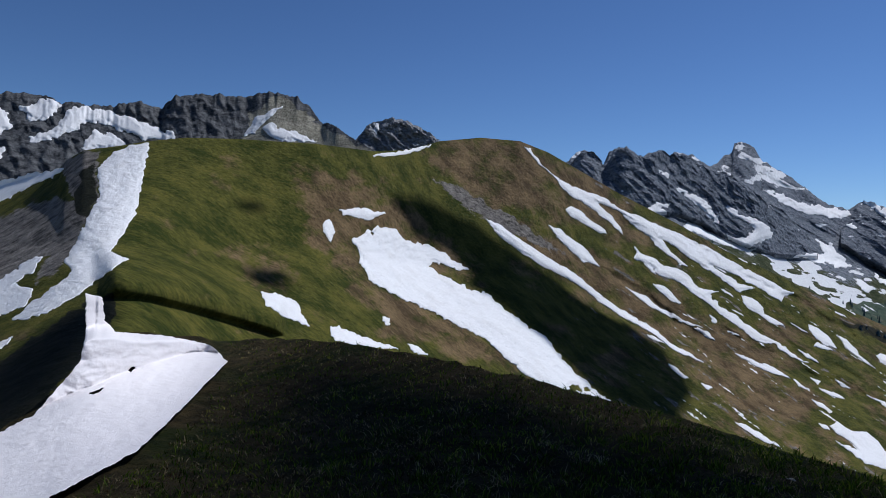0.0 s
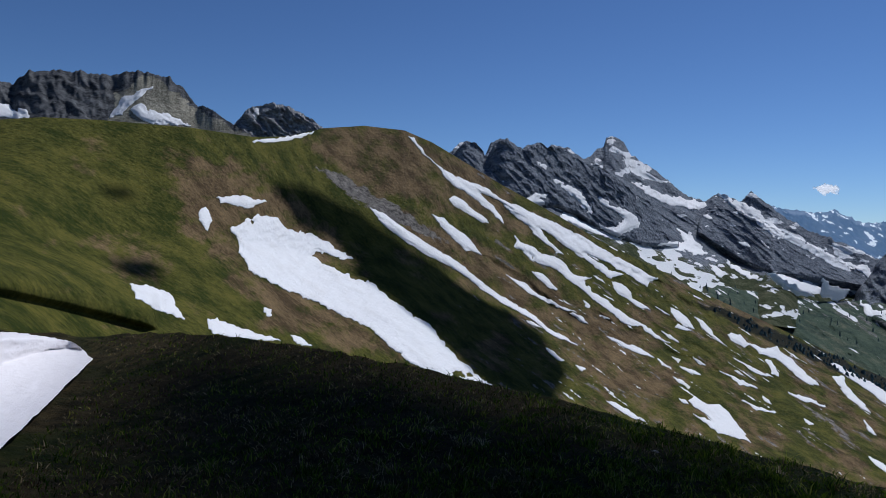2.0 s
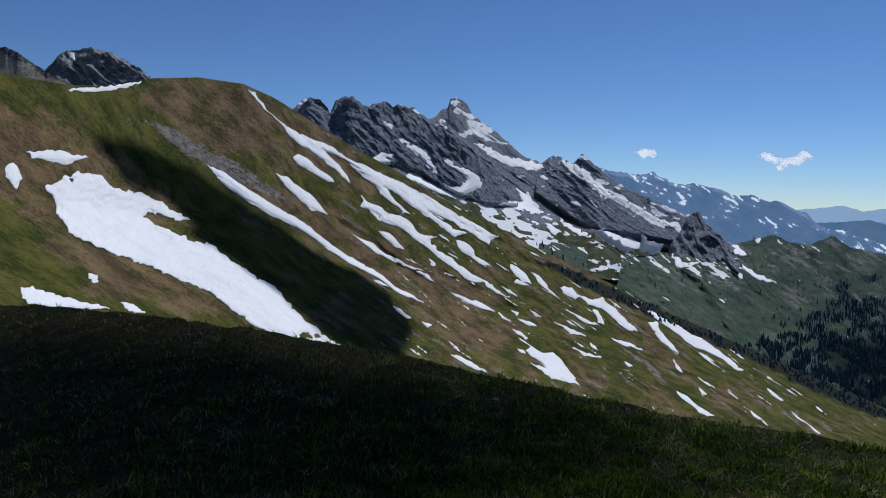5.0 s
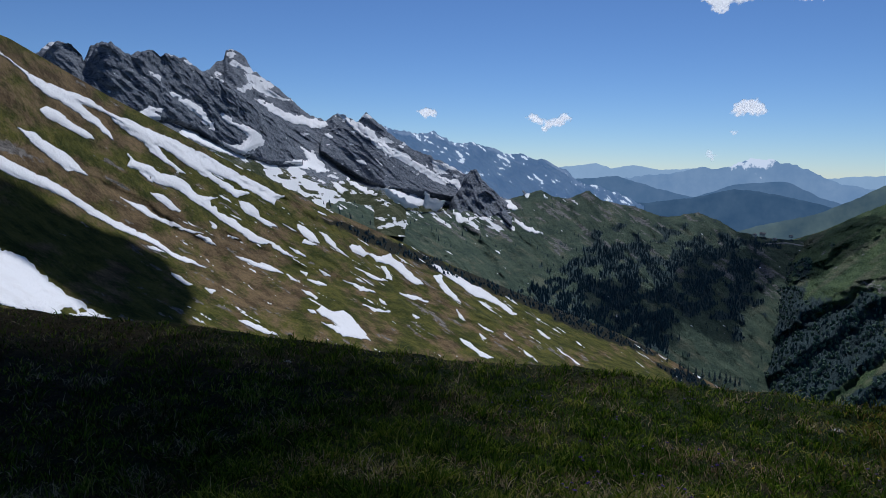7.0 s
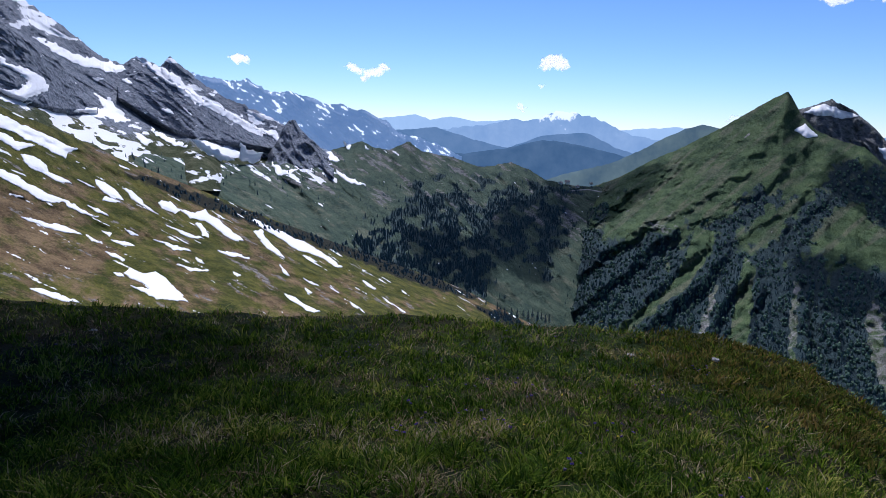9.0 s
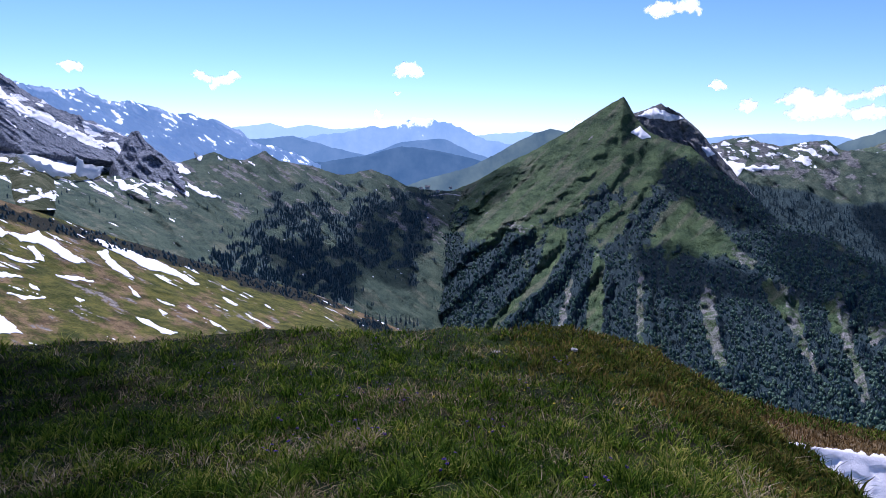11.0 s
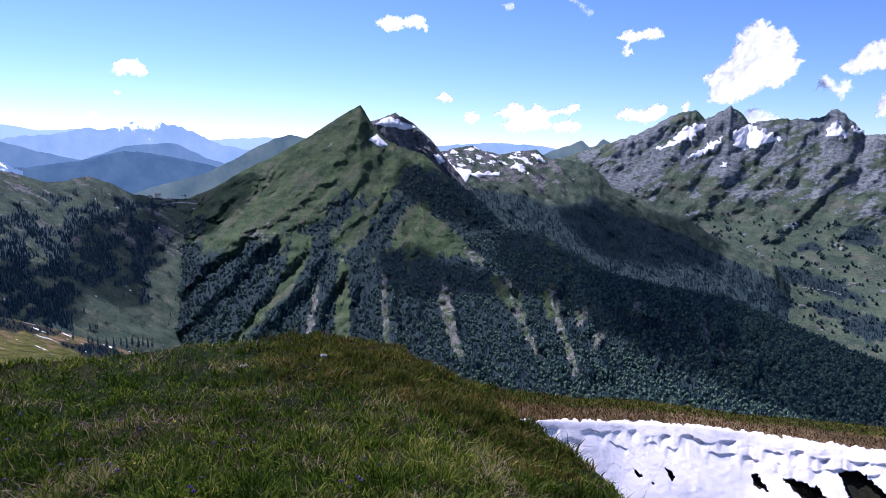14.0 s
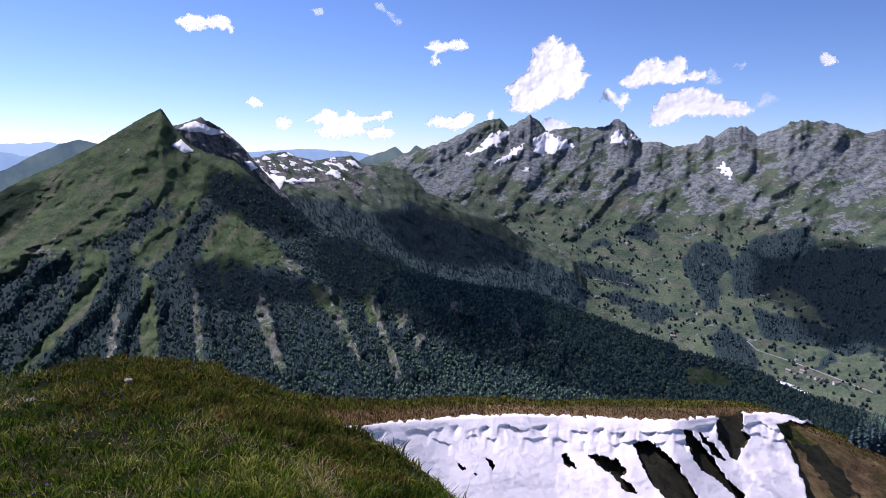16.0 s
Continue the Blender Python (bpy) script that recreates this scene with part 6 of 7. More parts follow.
# near snow banks
def sculpted(name, label, sheet, outline, profile, holes=(), step=0.1, rag=0.12, scale=1.2):
    """Deep near snow, whose surface is shaped by a profile of distance over the land below it."""
    b, e, depth, faces, rim = raster([outline], holes, step, rag, scale)
    d = sheet.distance(b, e)
    top = spot(b, e, np.minimum(profile(b, e, d), d * (1 - 0.004 - 0.008 * smooth(depth, 0, 0.5))))
    low = spot(b, e, d * 1.01)
    n = len(top)
    skirt = np.stack([rim[:, 1], rim[:, 0], rim[:, 0] + n, rim[:, 1] + n], -1)
    ob = mesh_object(name, np.concatenate([top, low]), np.concatenate([faces, skirt]), FIRN)
    return tagged(ob, label, "snow", "near snow banks")


CUT = [(-33.50, -14.14), (-30.80, -12.80), (-28.68, -11.65), (-26.83, -11.16), (-25.69, -10.64), (-24.14, -9.95), (-22.13, -9.46), (-20.49, -8.97), (-18.36, -8.88), (-17.04, -9.43)]
EDGE = [(-33.51, -13.76), (-30.84, -11.62), (-29.11, -9.72), (-27.69, -7.84), (-26.17, -7.76), (-24.20, -8.07), (-22.18, -8.11), (-20.51, -8.18), (-18.37, -8.48), (-17.04, -9.30)]


def bank_profile(b, e, d):
    """A sloping apron, a face cut by the wind above it, and a flat top that runs back to the ridge."""
    cb, ce, le = np.array([q[0] for q in CUT]), np.array([q[1] for q in CUT]), np.array([q[1] for q in EDGE])
    fine = np.arange(-40, -12, 0.1)
    soft = lambda x, y: np.interp(b, fine, np.convolve(np.pad(np.interp(fine, x, y), 9, mode="edge"), np.ones(19) / 19, "valid"))
    wob = 0.25 * fbm(b * 0.6, 0.5, 4.0, 3)
    d0 = bank_bed.distance(b, soft(cb, ce)) * 0.93
    e0, e1 = soft(cb, ce) + wob, soft(np.array([q[0] for q in EDGE]), le) + 0.4 * wob
    over = np.clip((e - e0) / np.maximum(e1 - e0, 0.15), 0, 1)
    face = d0 * (1 + 0.003 * over + 0.004 * fbm(b * 0.8, e * 0.8, 7.0, 3))
    back = d0 * 1.003 + (d * 0.95 - d0 * 1.003) * smooth(e, e1, e1 + 1.2)
    shaped = np.where(e < e0, d * 0.93, np.where(e < e1, face, back))
    return shaped * (1 - 0.0012 * fbm(b * 1.4, e * 3.0, 1.0, 5) - 0.004 * fbm(b * 0.5, e * 0.8, 2.0, 2))


bank = [(-35.20, -22.01), (-35.43, -14.56), (-32.84, -13.95), (-30.80, -12.99), (-29.42, -11.32), (-27.94, -9.37), (-27.63, -7.30), (-27.70, -5.20), (-27.80, -4.27), (-26.57, -4.70), (-26.40, -6.40), (-25.60, -7.26), (-21.78, -7.64), (-18.72, -8.38), (-17.33, -9.69), (-19.74, -12.26), (-21.56, -14.09), (-23.92, -16.19), (-26.61, -17.45), (-30.25, -18.98), (-32.63, -20.42)]
bank_bed = Sheet([[(b, e + 0.02, d) for b, e, d in RIM], RIM, WAIST, FEET], -42, -8, 0.1, 220, soften=30, curve=(0, 0.02, 0.6, 1))
sculpted("snow_bank", "thick old snowbank with a wind-cut face and rippled crust", bank_bed, bank, bank_profile, [[(-27.56, -11.85), (-26.81, -11.49), (-26.05, -11.37), (-26.73, -11.74)], [(-24.69, -10.18), (-24.30, -9.86), (-24.13, -10.03), (-24.44, -10.36)]], 0.08, 0.08, 2.4)
LIP_LINE = [(93.98, -22.42), (100.88, -22.49), (105.88, -22.25), (110.85, -21.84), (115.75, -21.66), (120.50, -21.51), (125.00, -20.66), (131.05, -19.12), (137.09, -19.72)]


def slope_profile(b, e, d):
    """Snow hanging below the ridge: two broken lips, and wind ripples below."""
    lip = np.interp(b, np.array([q[0] for q in LIP_LINE]), np.array([q[1] for q in LIP_LINE]))
    out = d * (1 - 0.034)
    for drop, size, seed in ((0.12, 0.011, 1.0), (1.0, 0.007, 5.0)):
        at = lip - drop + 0.45 * fbm(b * 0.45, seed, 1.0, 4)
        strength = smooth(fbm(b * 0.5, seed + 3, 2.0, 3), -0.25, 0.3)
        out = out * (1 + size * strength * smooth(at - e, 0, 0.07) * (1 - smooth(at - e, 0.15, 1.3)))
    return out * (1 - 0.0012 * fbm(b * 1.6, e * 2.4, 1.0, 5) - 0.002 * fbm(b * 0.4, e * 0.6, 2.0, 2))


slope_snow = [(95.83, -22.27), (100.87, -21.91), (107.35, -21.25), (113.27, -20.83), (118.09, -20.64), (124.07, -20.14), (128.36, -19.28), (130.99, -18.38), (133.18, -18.40), (135.12, -18.63), (133.22, -18.84), (132.26, -19.11), (133.41, -20.92), (134.87, -23.85), (136.00, -27.29), (134.55, -32.04), (96.00, -36.22), (101.04, -31.01), (98.41, -24.24)]
holes = BARE[:9]
sculpted("snow_slope", "bright snow slope below the ridge with wind-cut lips and bare patches", brow, slope_snow, slope_profile, holes, 0.07, 0.2, 2.2)

# ---------------------------------------------------------------- clouds
def cloud_material():
    """Bright vapour: light is scattered back and let through, and the thin rim is half clear."""
    m, t, p = nodes_of("cloud_vapour")
    front = t.nodes.new("ShaderNodeBsdfDiffuse")
    front.inputs[0].default_value = (0.80, 0.80, 0.80, 1)
    passed = t.nodes.new("ShaderNodeBsdfTranslucent")
    passed.inputs[0].default_value = (0.80, 0.80, 0.80, 1)
    both, thin, clear = t.nodes.new("ShaderNodeMixShader"), t.nodes.new("ShaderNodeMixShader"), t.nodes.new("ShaderNodeBsdfTransparent")
    both.inputs[0].default_value = 0.68
    a = t.nodes.new("ShaderNodeAttribute")
    a.attribute_name = "body"
    n = noise_at(t, 0.012, 6, 0.62)
    wisp = calc(t, "MULTIPLY", calc(t, "SUBTRACT", n, 0.5), 0.6)
    dense = calc(t, "ADD", calc(t, "MULTIPLY", a.outputs["Fac"], 1.15), wisp, True)
    t.links.new(front.outputs[0], both.inputs[1])
    t.links.new(passed.outputs[0], both.inputs[2])
    t.links.new(dense, thin.inputs[0])
    t.links.new(clear.outputs[0], thin.inputs[1])
    t.links.new(both.outputs[0], thin.inputs[2])
    t.links.new(thin.outputs[0], t.nodes["Material Output"].inputs[0])
    return m


CLOUD = cloud_material()


def thin_cloud(name, clear_part):
    m, t, p = nodes_of(name)
    mix, clear = t.nodes.new("ShaderNodeMixShader"), t.nodes.new("ShaderNodeBsdfTransparent")
    p.inputs["Base Color"].default_value = (0.93, 0.93, 0.93, 1)
    p.inputs["Roughness"].default_value = 1.0
    mix.inputs[0].default_value = clear_part
    t.links.new(p.outputs[0], mix.inputs[1])
    t.links.new(clear.outputs[0], mix.inputs[2])
    t.links.new(mix.outputs[0], t.nodes["Material Output"].inputs[0])
    return m


VEIL = thin_cloud("thin_cloud", 0.5)
THICK = thin_cloud("thick_cloud", 0.5)
DENSE = plain_material("dense_cloud", (0.85, 0.85, 0.86), (0.95, 0.95, 0.95), 0.02, 1.0, 0.3)


def cloud(outline, seed, label, dense=1.0, d=4820.0):
    """A cumulus: billows heaped inside an outline, bulging to front and back, and thinning out to a torn rim."""
    b, e, depth, faces, rim = raster([outline], (), 0.06, 0.2, 1.6 + 0.01 * seed)
    q = np.array(outline)
    size = 0.5 * min(np.ptp(q[:, 0]), np.ptp(q[:, 1]))
    round_off = np.sqrt(np.clip(depth / size, 0, 1.2))
    heap = 1 + 0.22 * ridged(b * 0.55 + seed, e * 0.7, seed, 2, 0.4) + 0.10 * fbm(b * 1.6, e * 1.6, seed + 3.0, 2)
    out = math.radians(1) * size * round_off * np.clip(heap, 0.5, 1.6) * 0.22
    n = len(b)
    lean = np.radians(e - q[:, 1].min()) * 0.7
    verts = np.concatenate([spot(b, e, d * (1 - lean - out)), spot(b, e, d * (1 - lean + 2.5 * out))])
    skirt = np.stack([rim[:, 1], rim[:, 0], rim[:, 0] + n, rim[:, 1] + n], -1)
    ob = mesh_object("cloud", verts, np.concatenate([faces, faces[:, ::-1] + n, skirt]), CLOUD)
    body = dense * smooth(depth + 0.12 * fbm(b * 3.5, e * 3.5, seed, 4), -0.08, min(0.34, 0.55 * size))
    a = ob.data.attributes.new("body", "FLOAT", "POINT")
    a.data.foreach_set("value", np.concatenate([body, 0.15 * body]).astype(np.float32))
    return tagged(ob, label, "cloud", "fair-weather clouds")


cloud([(109.85, 4.11), (110.04, 5.39), (109.32, 5.83), (109.54, 6.20), (110.31, 6.75), (111.11, 7.42), (111.44, 8.53), (111.59, 9.19), (112.39, 9.85), (113.05, 10.28), (113.74, 9.93), (114.22, 9.41), (114.89, 9.62), (115.60, 8.75), (116.09, 8.10), (115.76, 7.44), (116.36, 7.22), (116.58, 7.31), (116.16, 6.78), (115.75, 5.89), (114.97, 5.22), (113.74, 5.07), (112.85, 4.52), (111.95, 4.05), (111.02, 3.90)], 31, "tall white towering cumulus cloud", 1.0)
cloud([(118.60, 6.78), (119.45, 7.21), (120.05, 8.15), (120.89, 8.39), (121.53, 8.46), (122.20, 7.94), (122.80, 8.44), (123.63, 8.54), (123.87, 7.99), (123.51, 7.15), (124.33, 7.35), (125.14, 7.46), (125.39, 6.91), (124.80, 6.50), (123.56, 6.51), (122.73, 6.31), (121.88, 6.32), (120.59, 6.33), (119.74, 5.98), (119.08, 6.12), (118.63, 6.34)], 32, "ragged white fair-weather cumulus cloud", 1.0, 4480.0)
cloud([(117.15, 5.01), (117.53, 6.12), (118.21, 5.90), (118.68, 5.46), (119.31, 5.90), (119.58, 5.02), (118.97, 4.22), (118.51, 4.57), (118.04, 5.01)], 33, "ragged white fair-weather cumulus cloud", 0.75, 4480.0)
cloud([(121.14, 3.03), (121.16, 4.14), (121.53, 5.02), (122.35, 5.67), (123.18, 5.88), (123.99, 6.21), (125.04, 6.07), (125.67, 5.85), (126.29, 5.63), (126.93, 5.20), (127.72, 5.19), (128.35, 4.76), (128.77, 4.34), (128.61, 3.92), (127.43, 3.80), (126.21, 3.93), (125.00, 3.71), (123.74, 3.79), (122.72, 3.18), (121.87, 3.04)], 34, "broad white cumulus cloud with a pale grey base", 1.0)
cloud([(128.76, 4.55), (129.08, 5.38), (129.31, 5.87), (130.03, 5.57), (130.44, 5.15), (129.89, 4.87), (129.35, 4.46)], 35, "thin white wisp of cloud", 0.3)
cloud([(125.23, 6.28), (125.34, 7.54), (126.00, 6.90), (126.62, 6.67), (126.24, 6.26)], 36, "thin white wisp of cloud", 0.3, 4480.0)
cloud([(102.70, 9.05), (103.38, 9.81), (104.31, 9.53), (104.77, 9.67), (105.23, 9.86), (106.31, 9.57), (106.42, 9.00), (105.73, 8.81), (104.79, 8.97), (104.10, 8.77), (103.87, 8.41), (104.36, 7.76), (103.66, 7.61), (103.09, 7.95), (103.54, 8.63)], 37, "small white fair-weather cumulus cloud", 1.0)
cloud([(98.49, 12.34), (99.18, 12.37), (99.41, 11.96), (99.87, 11.77), (100.34, 11.44), (100.90, 10.95), (100.58, 10.59), (100.11, 11.01), (99.65, 11.42), (98.96, 11.73), (98.59, 11.93)], 38, "thin white wisp of cloud", 0.3)
cloud([(93.07, 3.01), (93.97, 3.59), (94.66, 4.06), (95.35, 3.95), (96.04, 3.43), (96.50, 3.99), (96.96, 3.92), (97.43, 3.48), (98.59, 3.51), (99.98, 4.01), (100.22, 3.56), (99.53, 3.08), (98.59, 3.05), (97.66, 2.70), (98.14, 2.11), (97.67, 1.87), (96.28, 1.60), (95.35, 1.57), (93.97, 1.76), (93.75, 2.12), (94.43, 2.46), (93.75, 2.90)], 39, "ragged white fair-weather cumulus cloud", 1.0)
cloud([(97.90, 2.34), (99.06, 2.74), (99.77, 2.62), (100.57, 2.18), (100.02, 1.66), (98.14, 1.60)], 40, "small white fair-weather cumulus cloud", 1.0)
cloud([(90.46, 2.33), (90.82, 3.02), (91.49, 3.27), (92.07, 3.06), (92.16, 2.61), (91.48, 2.23)], 41, "small white fair-weather cumulus cloud", 1.0)
cloud([(88.29, 4.25), (88.86, 4.71), (89.73, 4.31), (89.94, 3.97), (89.06, 3.84)], 42, "small white fair-weather cumulus cloud", 1.0)
cloud([(102.82, 2.94), (103.52, 3.65), (104.46, 3.67), (105.17, 3.55), (105.87, 3.94), (106.56, 4.18), (107.05, 3.73), (107.06, 3.27), (106.37, 2.79), (105.43, 2.44), (104.48, 2.61), (103.54, 2.72)], 43, "ragged white fair-weather cumulus cloud", 1.0)
cloud([(112.44, 3.37), (113.34, 3.84), (114.51, 3.40), (115.66, 3.10), (115.01, 2.45), (113.64, 2.24), (112.71, 2.46)], 44, "small white fair-weather cumulus cloud", 0.75)
cloud([(132.69, 8.28), (133.30, 8.33), (134.05, 7.83), (133.74, 7.34), (133.12, 7.48)], 45, "small white fair-weather cumulus cloud", 1.0)
cloud([(83.15, 10.15), (84.13, 10.52), (84.74, 10.57), (85.56, 10.44), (86.19, 10.70), (87.02, 10.65), (87.64, 9.99), (87.63, 9.37), (86.79, 9.51), (85.75, 9.64), (84.92, 9.36), (84.10, 9.29), (83.30, 9.75)], 46, "small white fair-weather cumulus cloud", 1.0)
cloud([(93.44, 11.69), (94.42, 11.75), (94.69, 11.31), (93.98, 11.05)], 47, "thin white wisp of cloud", 0.3)
cloud([(127.14, 7.70), (127.90, 8.08), (128.12, 7.67), (127.57, 7.27)], 48, "thin white wisp of cloud", 0.3)
cloud([(77.88, 1.13), (78.54, 1.57), (79.31, 1.60), (79.10, 1.26), (78.32, 0.89)], 49, "thin white wisp of cloud", 0.3)
cloud([(107.99, 3.75), (108.34, 4.45), (108.73, 4.00), (108.57, 3.35), (108.00, 3.34)], 50, "small white fair-weather cumulus cloud", 0.75)
cloud([(38.42, 4.90), (38.97, 5.24), (39.68, 5.18), (40.15, 4.97), (40.03, 4.51), (39.23, 4.33), (38.62, 4.49)], 71, "small white fair-weather cumulus cloud", 1.0)
cloud([(47.38, 4.64), (47.93, 5.02), (48.64, 4.81), (49.12, 4.46), (50.05, 4.72), (50.49, 5.10), (51.10, 4.97), (51.23, 4.29), (50.55, 4.09), (49.85, 3.93), (49.31, 3.59), (48.95, 3.30), (48.69, 3.66), (48.91, 4.04), (47.96, 4.29)], 72, "small white fair-weather cumulus cloud", 1.0)
cloud([(63.26, 5.09), (63.55, 5.74), (64.14, 6.08), (64.96, 6.08), (65.80, 5.74), (66.06, 5.10), (65.47, 4.80), (64.65, 4.88), (63.83, 4.79)], 73, "small white fair-weather cumulus cloud", 1.0)
cloud([(61.64, 1.75), (61.91, 2.20), (62.34, 2.12), (62.66, 1.78), (62.18, 1.45)], 74, "small white fair-weather cumulus cloud", 0.5)
cloud([(59.96, 14.37), (65.32, 14.13), (65.20, 13.15), (63.81, 13.02), (63.00, 12.93), (62.61, 12.54), (62.02, 12.16), (61.45, 12.50), (61.25, 13.00), (60.54, 13.43)], 75, "small white fair-weather cumulus cloud", 1.0)
cloud([(66.31, 14.07), (69.38, 13.86), (69.29, 12.84), (67.78, 12.82), (66.59, 13.08)], 76, "small white fair-weather cumulus cloud", 1.0)
cloud([(63.37, 3.65), (63.61, 3.87), (63.87, 3.66), (63.64, 3.43)], 77, "small white fair-weather cumulus cloud", 0.5)


def shade_cloud(sheet, outline, height, label, rag=0.3, scale=0.8, step=0.25, thick=4.0, material=None):
    """A cloud added overhead, out of sight, so that its shade lies on the land inside the outline."""
    made = raster([outline], (), step, rag, scale)
    b, e, depth, faces, rim = made
    p = spot(b, e, sheet.distance(b, e))
    up = (height - p[:, 2]) / SUN_WAY.z
    base = p + up[:, None] * np.array(SUN_WAY)
    lump = 1 + 0.5 * fbm(base[:, 0] / 60, base[:, 1] / 60, 1.0, 4)
    top = base + np.array([0, 0, 1.0]) * thick * (0.4 + smooth(depth, 0, 1.5) * lump)[:, None]
    n = len(base)
    skirt = np.stack([rim[:, 1], rim[:, 0], rim[:, 0] + n, rim[:, 1] + n], -1)
    return tagged(mesh_object("cloud", np.concatenate([top, base]), np.concatenate([faces, faces[:, ::-1] + n, skirt]), material or (VEIL if height > 1000 else DENSE)), label, "cloud", "clouds overhead")


OVER = "unseen cloud added overhead to shade the land"
shade_cloud(knoll, [(-13, -8.5), (0, -8.5), (14, -11.5), (30, -14), (40, -15.2), (45, -16), (42, -22), (34, -34), (10, -44), (0, -40), (-14, -28), (-22, -20), (-17, -13)], 170, OVER, 0.5, 0.3, 0.5, 0.5)
# Added in place of the shade that the gully's spur casts on itself.
shade_cloud(hill, [(-4.63, 4.36), (-1.26, 4.01), (2.15, 2.46), (4.59, 1.11), (7.99, -1.15), (12.28, -4.26), (15.95, -5.89), (18.65, -7.94), (20.88, -10.81), (19.71, -13.52), (14.41, -12.77), (14.83, -12.06), (12.51, -10.46), (10.36, -8.46), (7.22, -6.06), (4.78, -4.28), (2.64, -3.17), (2.49, -1.74), (0.33, -0.29), (-2.11, 0.87), (-3.36, 2.50)], 330, OVER, 0.35, 0.6, 0.2)
# Added to darken the steep bank, which lies in its own shade.
shade_cloud(hill, [(-34.90, -10.89), (-30.97, -7.61), (-28.14, -5.41), (-25.89, -4.27), (-25.64, -6.07), (-27.65, -8.97), (-29.77, -11.70), (-32.83, -14.14), (-34.79, -14.65)], 120, OVER, 0.2, 0.8, 0.25, 0.5)
shade_cloud(hill, [(-16.81, 3.15), (-14.81, 3.17), (-15.01, 2.42), (-16.56, 2.34)], 300, OVER, 0.2, 0.8, 0.2)
shade_cloud(hill, [(-15.96, -2.19), (-13.27, -2.26), (-12.23, -3.26), (-13.21, -3.84), (-15.26, -3.33)], 300, OVER, 0.2, 0.8, 0.2)
shade_cloud(basin, [(60.99, -6.15), (62.85, -5.36), (65.68, -5.46), (66.95, -7.04), (66.37, -8.96), (64.61, -11.20), (66.07, -13.24), (63.26, -12.95), (61.00, -11.40), (59.87, -13.37), (56.96, -14.44), (53.92, -11.66), (51.92, -9.31), (54.80, -8.28), (59.19, -9.09)], 1300, OVER, 0.7, 0.5, 0.4, 4.0, THICK)
shade_cloud(peak, [(69.09, -4.00), (71.90, -2.56), (74.26, -2.52), (72.85, -4.91), (70.01, -7.30), (68.13, -7.29), (67.18, -9.17), (63.90, -11.90), (59.80, -13.55), (59.89, -10.83), (63.99, -7.26)], 1400, OVER, 0.5, 0.5, 0.4, 4.0, THICK)
shade_cloud(peak, [(85.36, -0.88), (88.89, -1.72), (92.92, -4.47), (94.25, -6.26), (91.46, -6.77), (89.08, -5.69), (86.69, -4.60), (84.98, -3.23)], 1500, OVER, 0.3, 0.6, 0.4, 4.0, THICK)
shade_cloud(peak, [(83.50, -8.51), (87.33, -8.46), (92.13, -10.38), (94.42, -10.32), (93.73, -6.65), (98.18, -7.08), (102.57, -9.20), (108.59, -10.70), (113.99, -11.56), (114.34, -14.67), (107.20, -15.97), (100.82, -13.38), (96.34, -12.02), (91.78, -12.37), (87.52, -12.63), (84.09, -11.36)], 1500, OVER, 0.5, 0.5, 0.4, 4.0, THICK)
shade_cloud(peak, [(100.66, -9.45), (110.37, -9.67), (117.60, -12.10), (130.51, -15.19), (137.55, -17.04), (139.22, -19.60), (129.31, -20.47), (115.59, -18.71), (105.69, -16.00)], 1500, OVER, 0.6, 0.4, 0.4)
shade_cloud(saddle, [(98.46, -5.03), (102.13, -3.95), (106.10, -4.37), (109.86, -5.15), (112.10, -6.58), (111.63, -8.67), (106.55, -9.24), (101.64, -7.95)], 1700, OVER, 0.5, 0.5, 0.4, 4.0, THICK)
shade_cloud(wall, [(129.39, -6.19), (132.18, -6.83), (134.31, -5.38), (140.43, -4.85), (141.30, -13.71), (136.41, -12.60), (133.37, -11.80), (130.13, -10.49)], 1800, OVER, 0.9, 0.5, 0.4)


# ---------------------------------------------------------------- woods
def wood_material(name, lo, hi):
    m, t, p = nodes_of(name)
    g = t.nodes.new("ShaderNodeNewGeometry")
    t.links.new(ramp(t, g.outputs["Random Per Island"], ((0.0, lo), (1.0, hi))), p.inputs["Base Color"])
    p.inputs["Roughness"].default_value = 0.95
    p.inputs["Specular IOR Level"].default_value = 0.1
    return m


# Spruce and beech greens are lifted and blued to stand in for haze.
SPRUCE = wood_material("hazed_spruce_needles", (0.031, 0.060, 0.074), (0.082, 0.124, 0.120))
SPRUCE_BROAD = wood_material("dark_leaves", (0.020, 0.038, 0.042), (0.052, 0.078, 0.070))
BEECH = wood_material("hazed_beech_leaves", (0.047, 0.088, 0.068), (0.118, 0.170, 0.104))


def places(sheet, mask, count, seed, low=0.0, span=0.5):
    """Random standing places on a sheet, the denser the higher the mask."""
    r = np.random.RandomState(seed)
    rows, cols = sheet.d.shape
    i, j = r.randint(0, rows - 1, count * 6), r.randint(0, cols - 1, count * 6)
    ok = r.uniform(size=len(i)) < np.clip((mask[i, j] - low) / span, 0, 1)
    i, j = i[ok][:count], j[ok][:count]
    p = sheet.points()
    u, v = r.uniform(size=(2, len(i), 1))
    return p[i, j] * (1 - u) * (1 - v) + p[i + 1, j] * u * (1 - v) + p[i, j + 1] * (1 - u) * v + p[i + 1, j + 1] * u * v, r


